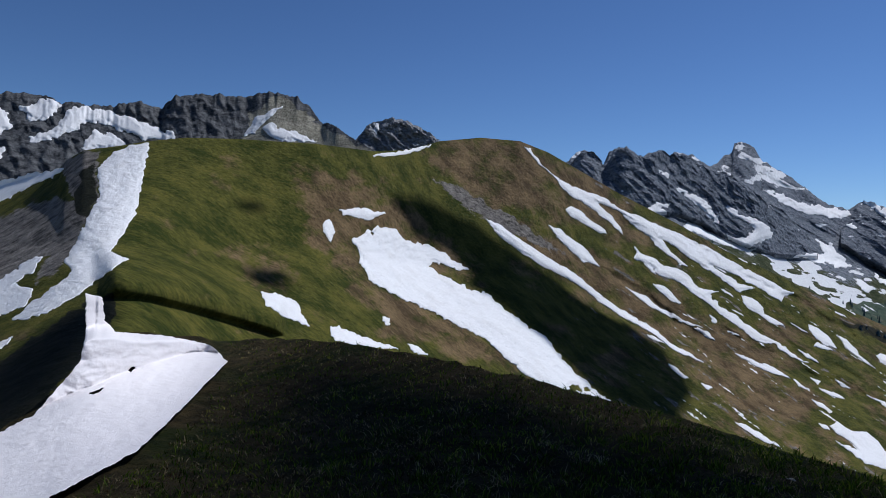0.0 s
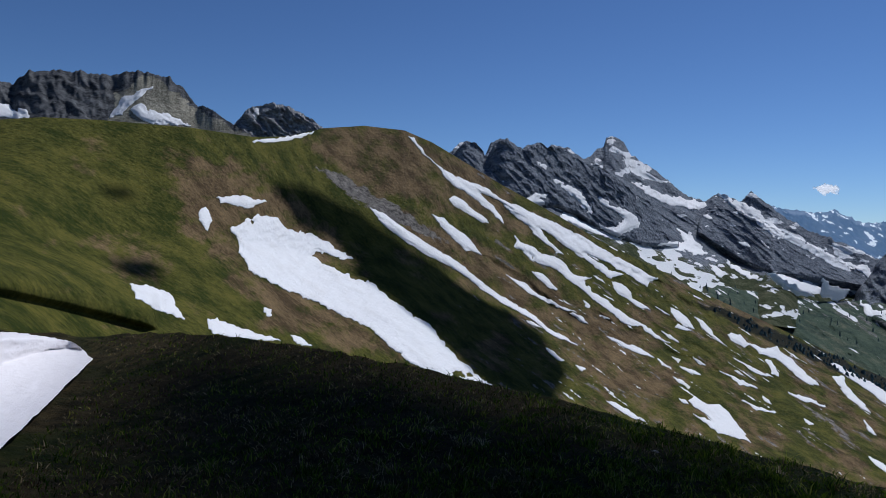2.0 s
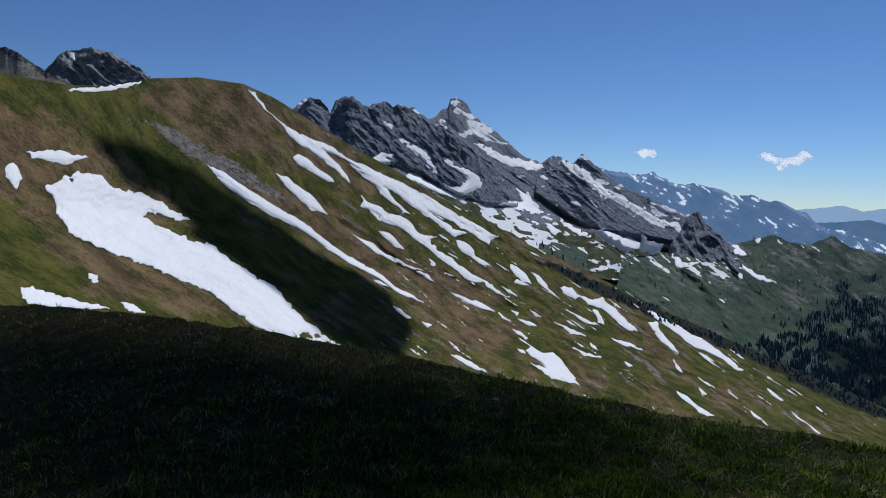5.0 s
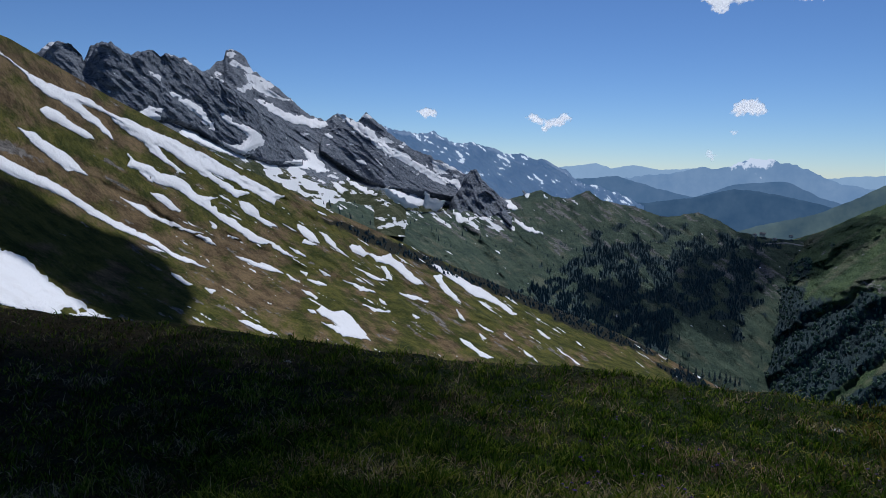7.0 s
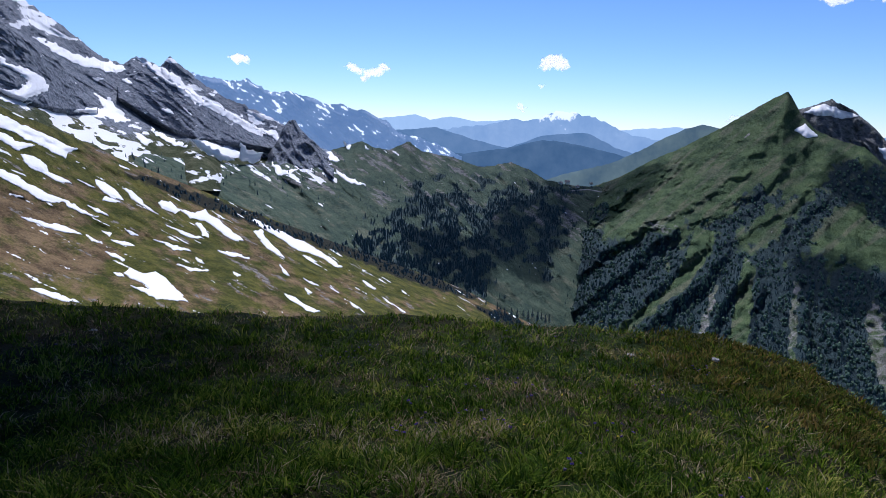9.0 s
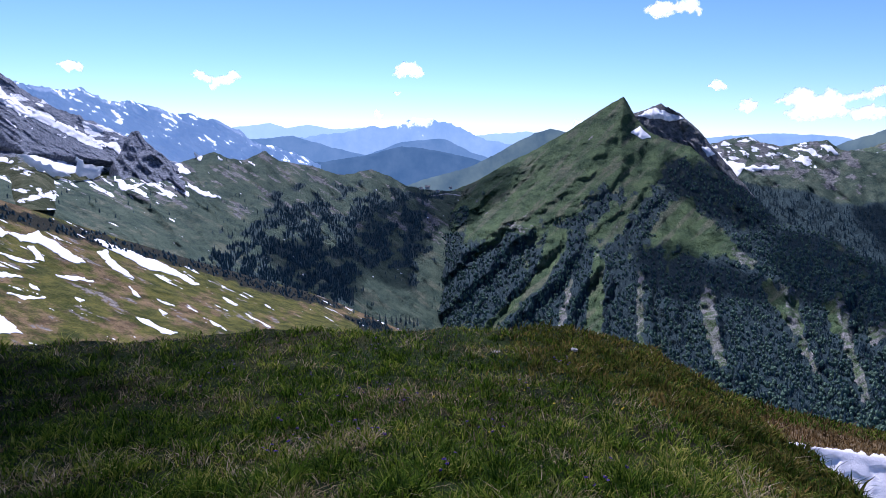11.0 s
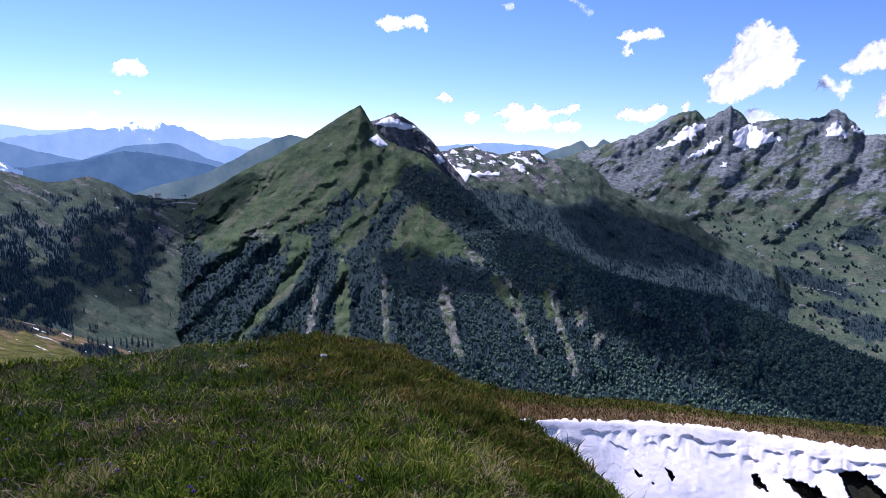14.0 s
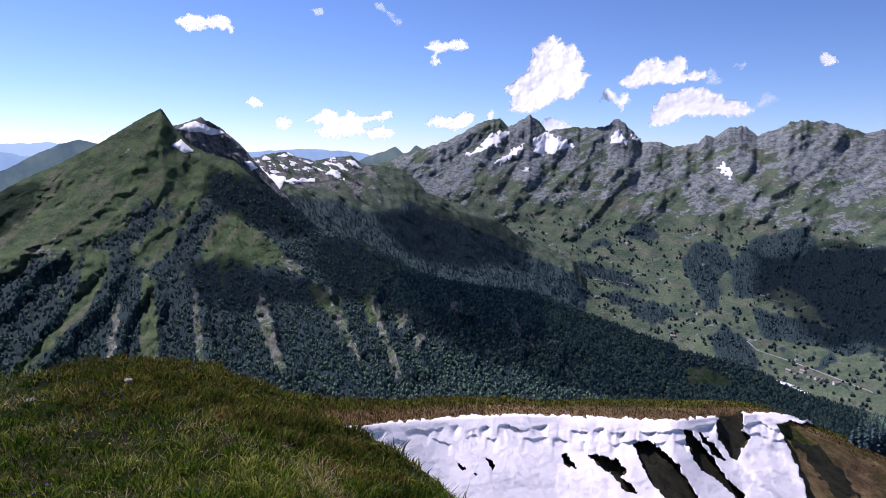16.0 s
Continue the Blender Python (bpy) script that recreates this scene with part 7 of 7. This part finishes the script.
def conifers(name, label, at, r, lo, hi, material, squat=0.34):
    """A wood of small spruces: two tiers of boughs and a leader each."""
    n = len(at)
    h = r.uniform(lo, hi, n)
    turn = r.uniform(0, 2 * np.pi, n)
    verts = np.zeros((n, 12, 3))
    for tier, (z0, z1, w) in enumerate(((0.02, 0.68, squat * 0.5), (0.38, 1.0, squat * 0.36))):
        for k in range(5):
            a = turn + k * 2 * np.pi / 5 + tier * 0.6
            rad = h * w * r.uniform(0.7, 1.25, n)
            verts[:, tier * 6 + k] = np.stack([np.cos(a) * rad, np.sin(a) * rad, h * (z0 + r.uniform(-0.03, 0.05, n))], -1)
        verts[:, tier * 6 + 5] = np.stack([r.uniform(-0.02, 0.02, n) * h, r.uniform(-0.02, 0.02, n) * h, h * z1], -1)
    verts += at[:, None, :] - np.array([0, 0, 0.6])
    tris = np.array([(t * 6 + k, t * 6 + (k + 1) % 5, t * 6 + 5) for t in (0, 1) for k in range(5)])
    faces = (tris[None] + 12 * np.arange(n)[:, None, None]).reshape(-1, 3)
    return tagged(mesh_object(name, verts.reshape(-1, 3), faces, material, flat=True), label, "forest", "", "stuff")


def broadleaves(name, label, at, r, lo, hi, material):
    """A wood of small broadleaf crowns, uneven and open below."""
    n = len(at)
    h = r.uniform(lo, hi, n)
    turn = r.uniform(0, 2 * np.pi, n)
    verts = np.zeros((n, 10, 3))
    for k in range(4):
        a = turn + k * np.pi / 2
        rad = h * r.uniform(0.3, 0.5, n)
        verts[:, k] = np.stack([np.cos(a) * rad * 0.7, np.sin(a) * rad * 0.7, h * r.uniform(0.0, 0.15, n)], -1)
        a = a + 0.7
        verts[:, 4 + k] = np.stack([np.cos(a) * rad, np.sin(a) * rad, h * r.uniform(0.5, 0.75, n)], -1)
    verts[:, 8] = np.stack([0 * h, 0 * h, h], -1)
    verts += at[:, None, :] - np.array([0, 0, 0.8])
    tris = [(4 + k, 4 + (k + 1) % 4, 8) for k in range(4)] + [(k, (k + 1) % 4, 4 + k) for k in range(4)] + [((k + 1) % 4, 4 + (k + 1) % 4, 4 + k) for k in range(4)]
    faces = (np.array(tris)[None] + 10 * np.arange(n)[:, None, None]).reshape(-1, 3)
    return tagged(mesh_object(name, verts.reshape(-1, 3), faces, material, flat=True), label, "forest", "", "stuff")


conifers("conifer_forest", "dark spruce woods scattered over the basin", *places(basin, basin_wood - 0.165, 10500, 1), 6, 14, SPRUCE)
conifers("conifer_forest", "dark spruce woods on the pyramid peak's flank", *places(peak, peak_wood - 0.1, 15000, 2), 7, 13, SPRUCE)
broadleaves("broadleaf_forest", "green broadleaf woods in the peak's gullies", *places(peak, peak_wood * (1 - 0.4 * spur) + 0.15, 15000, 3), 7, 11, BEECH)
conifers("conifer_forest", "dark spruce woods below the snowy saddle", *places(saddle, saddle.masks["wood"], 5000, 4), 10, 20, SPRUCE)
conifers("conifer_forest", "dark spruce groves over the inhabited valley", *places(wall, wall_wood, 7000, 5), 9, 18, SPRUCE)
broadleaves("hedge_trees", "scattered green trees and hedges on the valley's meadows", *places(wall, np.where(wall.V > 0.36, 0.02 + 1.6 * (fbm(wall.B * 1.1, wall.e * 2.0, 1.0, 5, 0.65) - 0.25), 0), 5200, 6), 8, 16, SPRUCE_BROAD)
conifers("dwarf_shrubs", "dark green dwarf juniper along the flank's far edge", *places(hill, np.where(hill.B > 20, hill.masks["wood"], -3), 2500, 7), 1.5, 4.5, SPRUCE, 0.9)


# ---------------------------------------------------------------- grass on the knoll
def blade_material(name, stops, sheen=0.06):
    m, t, p = nodes_of(name)
    out = t.nodes["Material Output"]
    g = t.nodes.new("ShaderNodeNewGeometry")
    n = noise_at(t, 1.3, 4, 0.6)
    f = calc(t, "ADD", calc(t, "MULTIPLY", g.outputs["Random Per Island"], 0.85), calc(t, "MULTIPLY", calc(t, "SUBTRACT", n, 0.5), 1.5), True)
    col = ramp(t, f, stops)
    t.links.new(col, p.inputs["Base Color"])
    p.inputs["Roughness"].default_value = 0.85
    p.inputs["Specular IOR Level"].default_value = sheen
    tr = t.nodes.new("ShaderNodeBsdfTranslucent")
    t.links.new(col, tr.inputs[0])
    mix = t.nodes.new("ShaderNodeMixShader")
    mix.inputs[0].default_value = 0.35
    t.links.new(p.outputs[0], mix.inputs[1])
    t.links.new(tr.outputs[0], mix.inputs[2])
    t.links.new(mix.outputs[0], out.inputs[0])
    return m


def blades(name, label, sheet, mask, count, seed, lo, hi, material, b0, b1, v1, thin=0.0026, droop=0.5):
    r = np.random.RandomState(seed)
    c0, c1 = (int(np.argmin(np.abs(sheet.b - q))) for q in (b0, b1))
    rows = int(sheet.d.shape[0] * v1)
    i, j = r.randint(0, rows, count * 2), r.randint(c0, c1, count * 2)
    ok = r.uniform(size=len(i)) < np.where(mask[i, j] < -5, 0, np.clip(mask[i, j], 0.02, 1))
    i, j = i[ok][:count], j[ok][:count]
    p = sheet.points()
    u, v = r.uniform(size=(2, len(i), 1))
    at = p[i, j] * (1 - u) * (1 - v) + p[i + 1, j] * u * (1 - v) + p[i, j + 1] * (1 - u) * v + p[i + 1, j + 1] * u * v
    n = len(at)
    dist = np.linalg.norm(at - np.array(EYE), axis=1)
    clump = 0.75 + 0.9 * fbm(at[:, 0] * 4.0, at[:, 1] * 4.0, 3.0, 3)
    h = r.uniform(lo, hi, n) * np.clip(clump, 0.35, 1.6)
    a, face = r.uniform(0, 2 * np.pi, n), r.uniform(0, 2 * np.pi, n)
    wide = (thin + 0.00045 * dist) * r.uniform(0.7, 1.4, n)
    side = np.stack([np.cos(face), np.sin(face), 0 * a], -1) * wide[:, None]
    lean = np.stack([np.cos(a), np.sin(a), 0 * a], -1) * (h * r.uniform(0.15, 1.0, n) * droop)[:, None]
    up = np.stack([0 * a, 0 * a, h], -1)
    root = at - np.array([0, 0, 0.02])
    verts = np.stack([root - side, root + side, root + up * 0.6 + lean * 0.35 - side * 0.7, root + up * 0.6 + lean * 0.35 + side * 0.7, root + up * r.uniform(0.75, 1.0, (n, 1)) + lean], 1)
    tris = np.array([(0, 1, 3), (0, 3, 2), (2, 3, 4)])
    faces = (tris[None] + 5 * np.arange(n)[:, None, None]).reshape(-1, 3)
    return tagged(mesh_object(name, verts.reshape(-1, 3), faces, material), label, "grass", "", "stuff")


GREEN = blade_material("grass_blades", ((0.1, (0.010, 0.026, 0.001)), (0.45, (0.042, 0.084, 0.005)), (0.75, (0.125, 0.170, 0.012)), (1.0, (0.32, 0.29, 0.06))))
STRAW = blade_material("dead_grass", ((0.1, (0.06, 0.042, 0.018)), (0.5, (0.22, 0.165, 0.08)), (1.0, (0.46, 0.37, 0.22))))
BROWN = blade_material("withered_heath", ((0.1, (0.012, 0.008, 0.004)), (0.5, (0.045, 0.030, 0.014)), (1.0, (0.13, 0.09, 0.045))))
HEATH = blade_material("bilberry_leaves", ((0.1, (0.035, 0.042, 0.006)), (0.5, (0.11, 0.105, 0.018)), (1.0, (0.20, 0.125, 0.035))))
RUST = blade_material("rusty_grass", ((0.1, (0.045, 0.028, 0.010)), (0.5, (0.13, 0.080, 0.028)), (1.0, (0.26, 0.17, 0.07))))
kx, ky = knoll.d * np.sin(np.radians(knoll.B)), knoll.d * np.cos(np.radians(knoll.B))
bare = fbm(kx * 1.0, ky * 1.0, 9.0, 4)
tuft = fbm(kx * 3.4, ky * 3.4, 5.0, 4, 0.7)
under_snow = 20.0 * (region([bank], knoll.B, knoll.e, 0.14, 1.4) > -0.9)
blades("meadow_grass", "short dark green alpine grass in tufts", knoll, (0.22 + 0.8 * smooth(tuft - 0.5 * bare, -0.25, 0.45)) * (0.5 + 0.5 * smooth(knoll.B, 8, 34)) - under_snow, 255000, 21, 0.03, 0.13, GREEN, -34, 118, 0.8, 0.0026, 1.3)
blades("dry_grass", "pale straw-coloured dead grass between green tufts", knoll, 0.14 + 1.4 * smooth(bare - 0.3 * tuft, 0.0, 0.6) - under_snow, 92000, 22, 0.03, 0.10, STRAW, -34, 118, 0.8, 0.0015, 2.0)
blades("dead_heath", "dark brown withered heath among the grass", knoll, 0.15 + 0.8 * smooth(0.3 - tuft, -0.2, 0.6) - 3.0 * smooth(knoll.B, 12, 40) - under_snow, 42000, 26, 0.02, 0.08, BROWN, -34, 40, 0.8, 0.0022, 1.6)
blades("bilberry_scrub", "yellow-green bilberry scrub along the knoll's rim", knoll, smooth(knoll.B, 70, 80) * (1 - smooth(knoll.B, 96, 104)) * (1 - smooth(knoll.V, 0.10, 0.22)), 16000, 23, 0.05, 0.13, HEATH, 68, 106, 0.25, 0.006, 0.9)
blades("ridge_grass", "brown and green grass along the ridge", brow, (1 - smooth(brow.V, 0.16, 0.24)) * 0.9, 16000, 24, 0.08, 0.2, RUST, 88, 145, 0.26, 0.006, 0.8)
blades("ridge_grass", "short green grass on the ridge's crest", brow, 1 - smooth(brow.V, 0.05, 0.1), 9000, 25, 0.08, 0.2, GREEN, 88, 145, 0.12, 0.006, 0.8)

# ---------------------------------------------------------------- flowers in the meadow
def part(name, verts, faces, material, parent, label=""):
    ob = mesh_object(name, verts, faces, material, parent, True)
    return tagged(ob, label) if label else ob


def disc(n, r, z, dip=0.0):
    ring_pts = [(math.cos(2 * math.pi * k / n) * r * (1 if k % 2 else 0.62), math.sin(2 * math.pi * k / n) * r * (1 if k % 2 else 0.62), z) for k in range(n)]
    return np.array(ring_pts + [(0, 0, z - dip)]), np.array([(k, (k + 1) % n, n) for k in range(n)])


def flower(kind, label, petal, stem_high, r, seed):
    base = tagged(new(kind), label, "flower", "flowers in the meadow")
    s = 0.0016
    part("stem", np.array([(s, 0, -0.02), (-s, s, -0.02), (-s, -s, -0.02), (s, 0, stem_high), (-s, s, stem_high), (-s, -s, stem_high)]),
         np.array([(0, 1, 4, 3), (1, 2, 5, 4), (2, 0, 3, 5)]), GREEN, base)
    v, f = disc(10, r, stem_high + 0.004, -0.006)
    part("petals", v, f, petal, base)
    v, f = disc(6, r * 0.3, stem_high + 0.010, -0.003)
    part("flower_heart", v, f, POLLEN, base)
    return base


VIOLET = plain_material("violet_petal", (0.035, 0.018, 0.09), (0.07, 0.035, 0.16), 90.0)
YELLOW = plain_material("yellow_petal", (0.55, 0.38, 0.02), (0.75, 0.55, 0.04), 90.0)
POLLEN = plain_material("pollen", (0.4, 0.26, 0.02), (0.6, 0.4, 0.05), 90.0)
violet = flower("violet_flower", "small violet flower standing in the grass", VIOLET, 0.07, 0.012, 1)
yellow = flower("yellow_flower", "small yellow flower standing in the grass", YELLOW, 0.06, 0.010, 2)
r = random.Random(5)


def on_knoll(b, e):
    return spot(b, e, float(knoll.distance(np.array([b]), np.array([e]))[0]))


clusters = [(47.23, -19.85), (50.36, -18.71), (56.04, -20.29), (61.45, -18.16), (62.27, -21.78), (58.05, -24.78), (60.77, -25.09), (61.70, -25.40), (63.67, -21.89), (70.93, -24.72), (78.88, -18.85), (77.89, -19.01), (67.32, -17.58), (82.66, -26.99), (74.92, -20.97), (53.80, -22.53), (81.17, -28.43), (67.93, -27.82)] + [(49.72, -19.34), (53.39, -23.65), (54.97, -25.29), (53.02, -26.29), (47.24, -19.65), (25.45, -16.97)] + [(60.50, -22.12), (64.72, -22.47), (70.94, -25.01)]
spots = [(b + r.gauss(0, 0.8), e + r.gauss(0, 0.25)) for b, e in clusters for _ in range(r.randint(2, 5))]
for k, (b, e) in enumerate(spots):
    m = Matrix.Translation(on_knoll(b, e)) @ pose(0, 0, 0, r.uniform(-25, 25), r.uniform(-25, 25), r.uniform(0, 360)) @ Matrix.Scale(r.uniform(0.8, 1.3), 4)
    if k == 0:
        violet.matrix_basis = m
    else:
        copy_thing(violet, m)
spots = [(67.01, -22.28), (68.57, -22.18), (70.20, -22.15), (64.08, -24.98), (66.45, -27.21), (82.98, -21.95), (83.74, -22.14), (84.51, -22.47), (74.92, -21.43), (71.94, -25.06)] + [(79.07, -21.71), (81.71, -22.07), (83.66, -22.23), (66.97, -22.40)] + [(77.60, -22.55), (75.10, -21.11), (58.54, -27.09)]
for k, (b, e) in enumerate(spots):
    m = Matrix.Translation(on_knoll(b, e)) @ pose(0, 0, 0, r.uniform(-20, 20), r.uniform(-20, 20), r.uniform(0, 360)) @ Matrix.Scale(r.uniform(0.8, 1.3), 4)
    if k == 0:
        yellow.matrix_basis = m
    else:
        copy_thing(yellow, m)

# pale stones half sunk in the turf
STONE = plain_material("pale_limestone", (0.17, 0.16, 0.14), (0.33, 0.31, 0.28), 25.0, 0.9, 0.5)


def stone(b, e, size, seed):
    rs = np.random.RandomState(seed)
    bm = bmesh.new()
    bmesh.ops.create_icosphere(bm, subdivisions=2, radius=1.0)
    for v in bm.verts:
        k = 1 + 0.35 * noise.noise(v.co * 1.7 + Vector((seed, 0, 0)))
        v.co = Vector((v.co.x * size * 1.5 * k, v.co.y * size * k, v.co.z * size * 0.55 * k))
    me = bpy.data.meshes.new("stone")
    bm.to_mesh(me)
    bm.free()
    me.materials.append(STONE)
    ob = tagged(new("stone", me), "pale limestone half sunk in the turf", "stone", "stones in the turf")
    ob.matrix_basis = Matrix.Translation(on_knoll(b, e)) @ pose(0, 0, 0, 0, 0, rs.uniform(0, 360))


for k, (b, e) in enumerate([(79.10, -17.40), (72.41, -17.94)] + [(27.86, -16.00)]):
    stone(b, e, 0.045 - 0.008 * k, k)

# ---------------------------------------------------------------- farms, road and spruces
PLASTER = plain_material("farm_wall", (0.45, 0.40, 0.34), (0.6, 0.56, 0.5), 0.8)
SHINGLE = plain_material("farm_roof", (0.16, 0.13, 0.12), (0.3, 0.26, 0.24), 0.8)
TRACK = plain_material("gravel_road", (0.15, 0.15, 0.14), (0.26, 0.25, 0.24), 0.2)


def farmhouse():
    base = tagged(new("farmhouse"), "small farmhouse with pale walls and a pitched roof", "house", "farmhouses in the valley")
    x, y, h, top = 7.5, 5.0, 5.0, 8.5
    v = np.array([(-x, -y, -3), (x, -y, -3), (x, y, -3), (-x, y, -3), (-x, -y, h), (x, -y, h), (x, y, h), (-x, y, h), (-x, 0, top), (x, 0, top)])
    part("wall", v, np.array([(0, 1, 5, 4), (1, 2, 6, 5), (2, 3, 7, 6), (3, 0, 4, 7), (4, 8, 8, 7), (5, 6, 9, 9)])[:4], PLASTER, base)
    part("gable", np.concatenate([v[[4, 7, 8]], v[[5, 9, 6]]]), np.array([(0, 2, 1), (3, 5, 4)]), PLASTER, base)
    o = 0.9
    rv = np.array([(-x - o, -y - o, h - 0.6), (x + o, -y - o, h - 0.6), (x + o, 0, top + 0.2), (-x - o, 0, top + 0.2), (-x - o, y + o, h - 0.6), (x + o, y + o, h - 0.6)])
    rv = np.concatenate([rv, rv + np.array([0, 0, 0.35])])
    part("roof", rv, np.array([(6, 7, 8, 9), (9, 8, 11, 10), (0, 3, 2, 1), (3, 4, 5, 2), (0, 1, 7, 6), (4, 10, 11, 5)]), SHINGLE, base)
    return base


house = farmhouse()
first = True
for sheet, homes in ((wall, [(121.08, -8.93), (120.69, -9.09), (117.82, -11.01), (124.06, -13.68), (125.43, -11.52), (125.91, -11.65), (130.86, -9.63), (130.44, -9.85), (132.70, -15.19), (133.21, -15.23), (133.66, -15.08), (134.14, -15.33), (134.67, -15.40), (135.05, -15.46), (124.73, -13.92), (118.91, -8.14), (126.01, -7.79), (135.95, -15.54), (120.03, -6.45), (115.13, -9.53)]), (basin, [(65.70, -4.33), (66.25, -4.22), (67.11, -4.55), (68.19, -4.22)])):
    for b, e in homes:
        m = Matrix.Translation(spot(b, e, float(sheet.distance(np.array([b]), np.array([e]))[0]))) @ pose(0, 0, 0, 0, 0, r.uniform(0, 180)) @ Matrix.Scale(r.uniform(0.85, 1.3), 4)
        if first:
            house.matrix_basis = m
            first = False
        else:
            copy_thing(house, m)


def ribbon(points, w):
    """The outline of a band along a line."""
    left, right = [], []
    for k, (x, y) in enumerate(points):
        x0, y0 = points[max(k - 1, 0)]
        x1, y1 = points[min(k + 1, len(points) - 1)]
        n = math.hypot(x1 - x0, y1 - y0)
        left.append((x - (y1 - y0) / n * w, y + (x1 - x0) / n * w))
        right.append((x + (y1 - y0) / n * w, y - (x1 - x0) / n * w))
    return left + right[::-1]


for sheet, line, w in ((wall, [(122.02, -9.69), (124.11, -11.33), (125.66, -11.76), (127.40, -12.33), (128.67, -12.62), (130.41, -13.92), (132.83, -14.41), (135.91, -15.14), (138.30, -15.69)], 0.035), (wall, [(129.66, -9.67), (130.88, -9.97), (131.87, -10.08)], 0.03), (wall, [(117.47, -9.54), (119.77, -9.62), (122.06, -10.28)], 0.03), (basin, [(66.57, -4.86), (67.95, -4.70), (69.10, -4.82), (69.58, -5.17)], 0.05)):
    ob = drape("road", sheet, [ribbon(line, w)], TRACK, (), 0.05, 0.02, 2.0, 0.0015)
    if ob:
        land(ob, "pale narrow valley road", "road")

BARK = plain_material("spruce_bark", (0.03, 0.022, 0.016), (0.07, 0.05, 0.038), 4.0)


def spruce(seed):
    """A spruce: tapered trunk and whorls of drooping boughs."""
    rs = np.random.RandomState(seed)
    base = tagged(new("spruce_tree"), "dark green spruce on the grassy slope", "tree", "spruces on the slope")
    n = 7
    ring_pts = [(math.cos(2 * math.pi * k / n) * rad, math.sin(2 * math.pi * k / n) * rad, z) for rad, z in ((0.022, -0.05), (0.014, 0.4), (0.003, 0.98)) for k in range(n)]
    part("trunk", np.array(ring_pts), np.array([(j * n + k, j * n + (k + 1) % n, (j + 1) * n + (k + 1) % n, (j + 1) * n + k) for j in (0, 1) for k in range(n)]), BARK, base)
    verts, faces = [], []
    for w in range(15):
        z = 0.08 + w * 0.062
        reach = 0.21 * (1 - z) ** 0.85 + 0.012
        for k in range(8):
            a = rs.uniform(0, 2 * math.pi)
            l = reach * rs.uniform(0.65, 1.15)
            ca, sa = math.cos(a), math.sin(a)
            wd = l * 0.32
            o = len(verts)
            verts += [(0, 0, z + 0.02), (ca * l * 0.55 - sa * wd, sa * l * 0.55 + ca * wd, z - 0.01), (ca * l, sa * l, z - 0.045 * rs.uniform(0.5, 1.4)), (ca * l * 0.55 + sa * wd, sa * l * 0.55 - ca * wd, z - 0.01), (ca * l * 0.5, sa * l * 0.5, z - 0.05)]
            faces += [(o, o + 1, o + 2), (o, o + 2, o + 3), (o + 1, o + 4, o + 2), (o + 2, o + 4, o + 3)]
    part("crown", np.array(verts), np.array(faces), SPRUCE, base)
    return base


kinds = [spruce(1), spruce(2), spruce(3)]
stand = [(hill, b, e, h) for (b, e), h in zip([(62.18, -15.53), (62.68, -15.69), (63.21, -15.56), (63.62, -15.82), (64.00, -15.60), (64.45, -15.85), (64.78, -15.74), (65.14, -15.99), (60.93, -15.12), (61.59, -15.47), (65.47, -15.87), (59.93, -14.79)], (11, 13, 10, 14, 12, 15, 11, 13, 9, 10, 12, 8))]
stand += [(brow, b, e, h) for (b, e), h in zip([(137.36, -19.50), (137.80, -19.63), (138.27, -19.60), (138.70, -19.65), (139.12, -19.63), (139.45, -19.78), (139.92, -19.74)], (1.5, 2.2, 2.0, 2.6, 2.2, 2.9, 2.4))]
for k, (sheet, b, e, h) in enumerate(stand):
    m = Matrix.Translation(spot(b, e, float(sheet.distance(np.array([b]), np.array([e]))[0]))) @ pose(0, 0, 0, 0, 0, r.uniform(0, 360)) @ Matrix.Scale(h, 4)
    if k < 3:
        kinds[k].matrix_basis = m
    else:
        copy_thing(kinds[k % 3], Matrix.Translation(m.translation) @ pose(0, 0, 0, 0, 0, r.uniform(0, 360)) @ Matrix.Scale(h / kinds[k % 3].scale[0], 4))
conifers("alder_scrub", "dark brown leafless alder scrub in the bare patches", *places(brow, brow.masks["wood"], 900, 9), 0.15, 0.5, plain_material("bare_twigs", (0.012, 0.010, 0.007), (0.05, 0.04, 0.028), 6.0), 1.6)
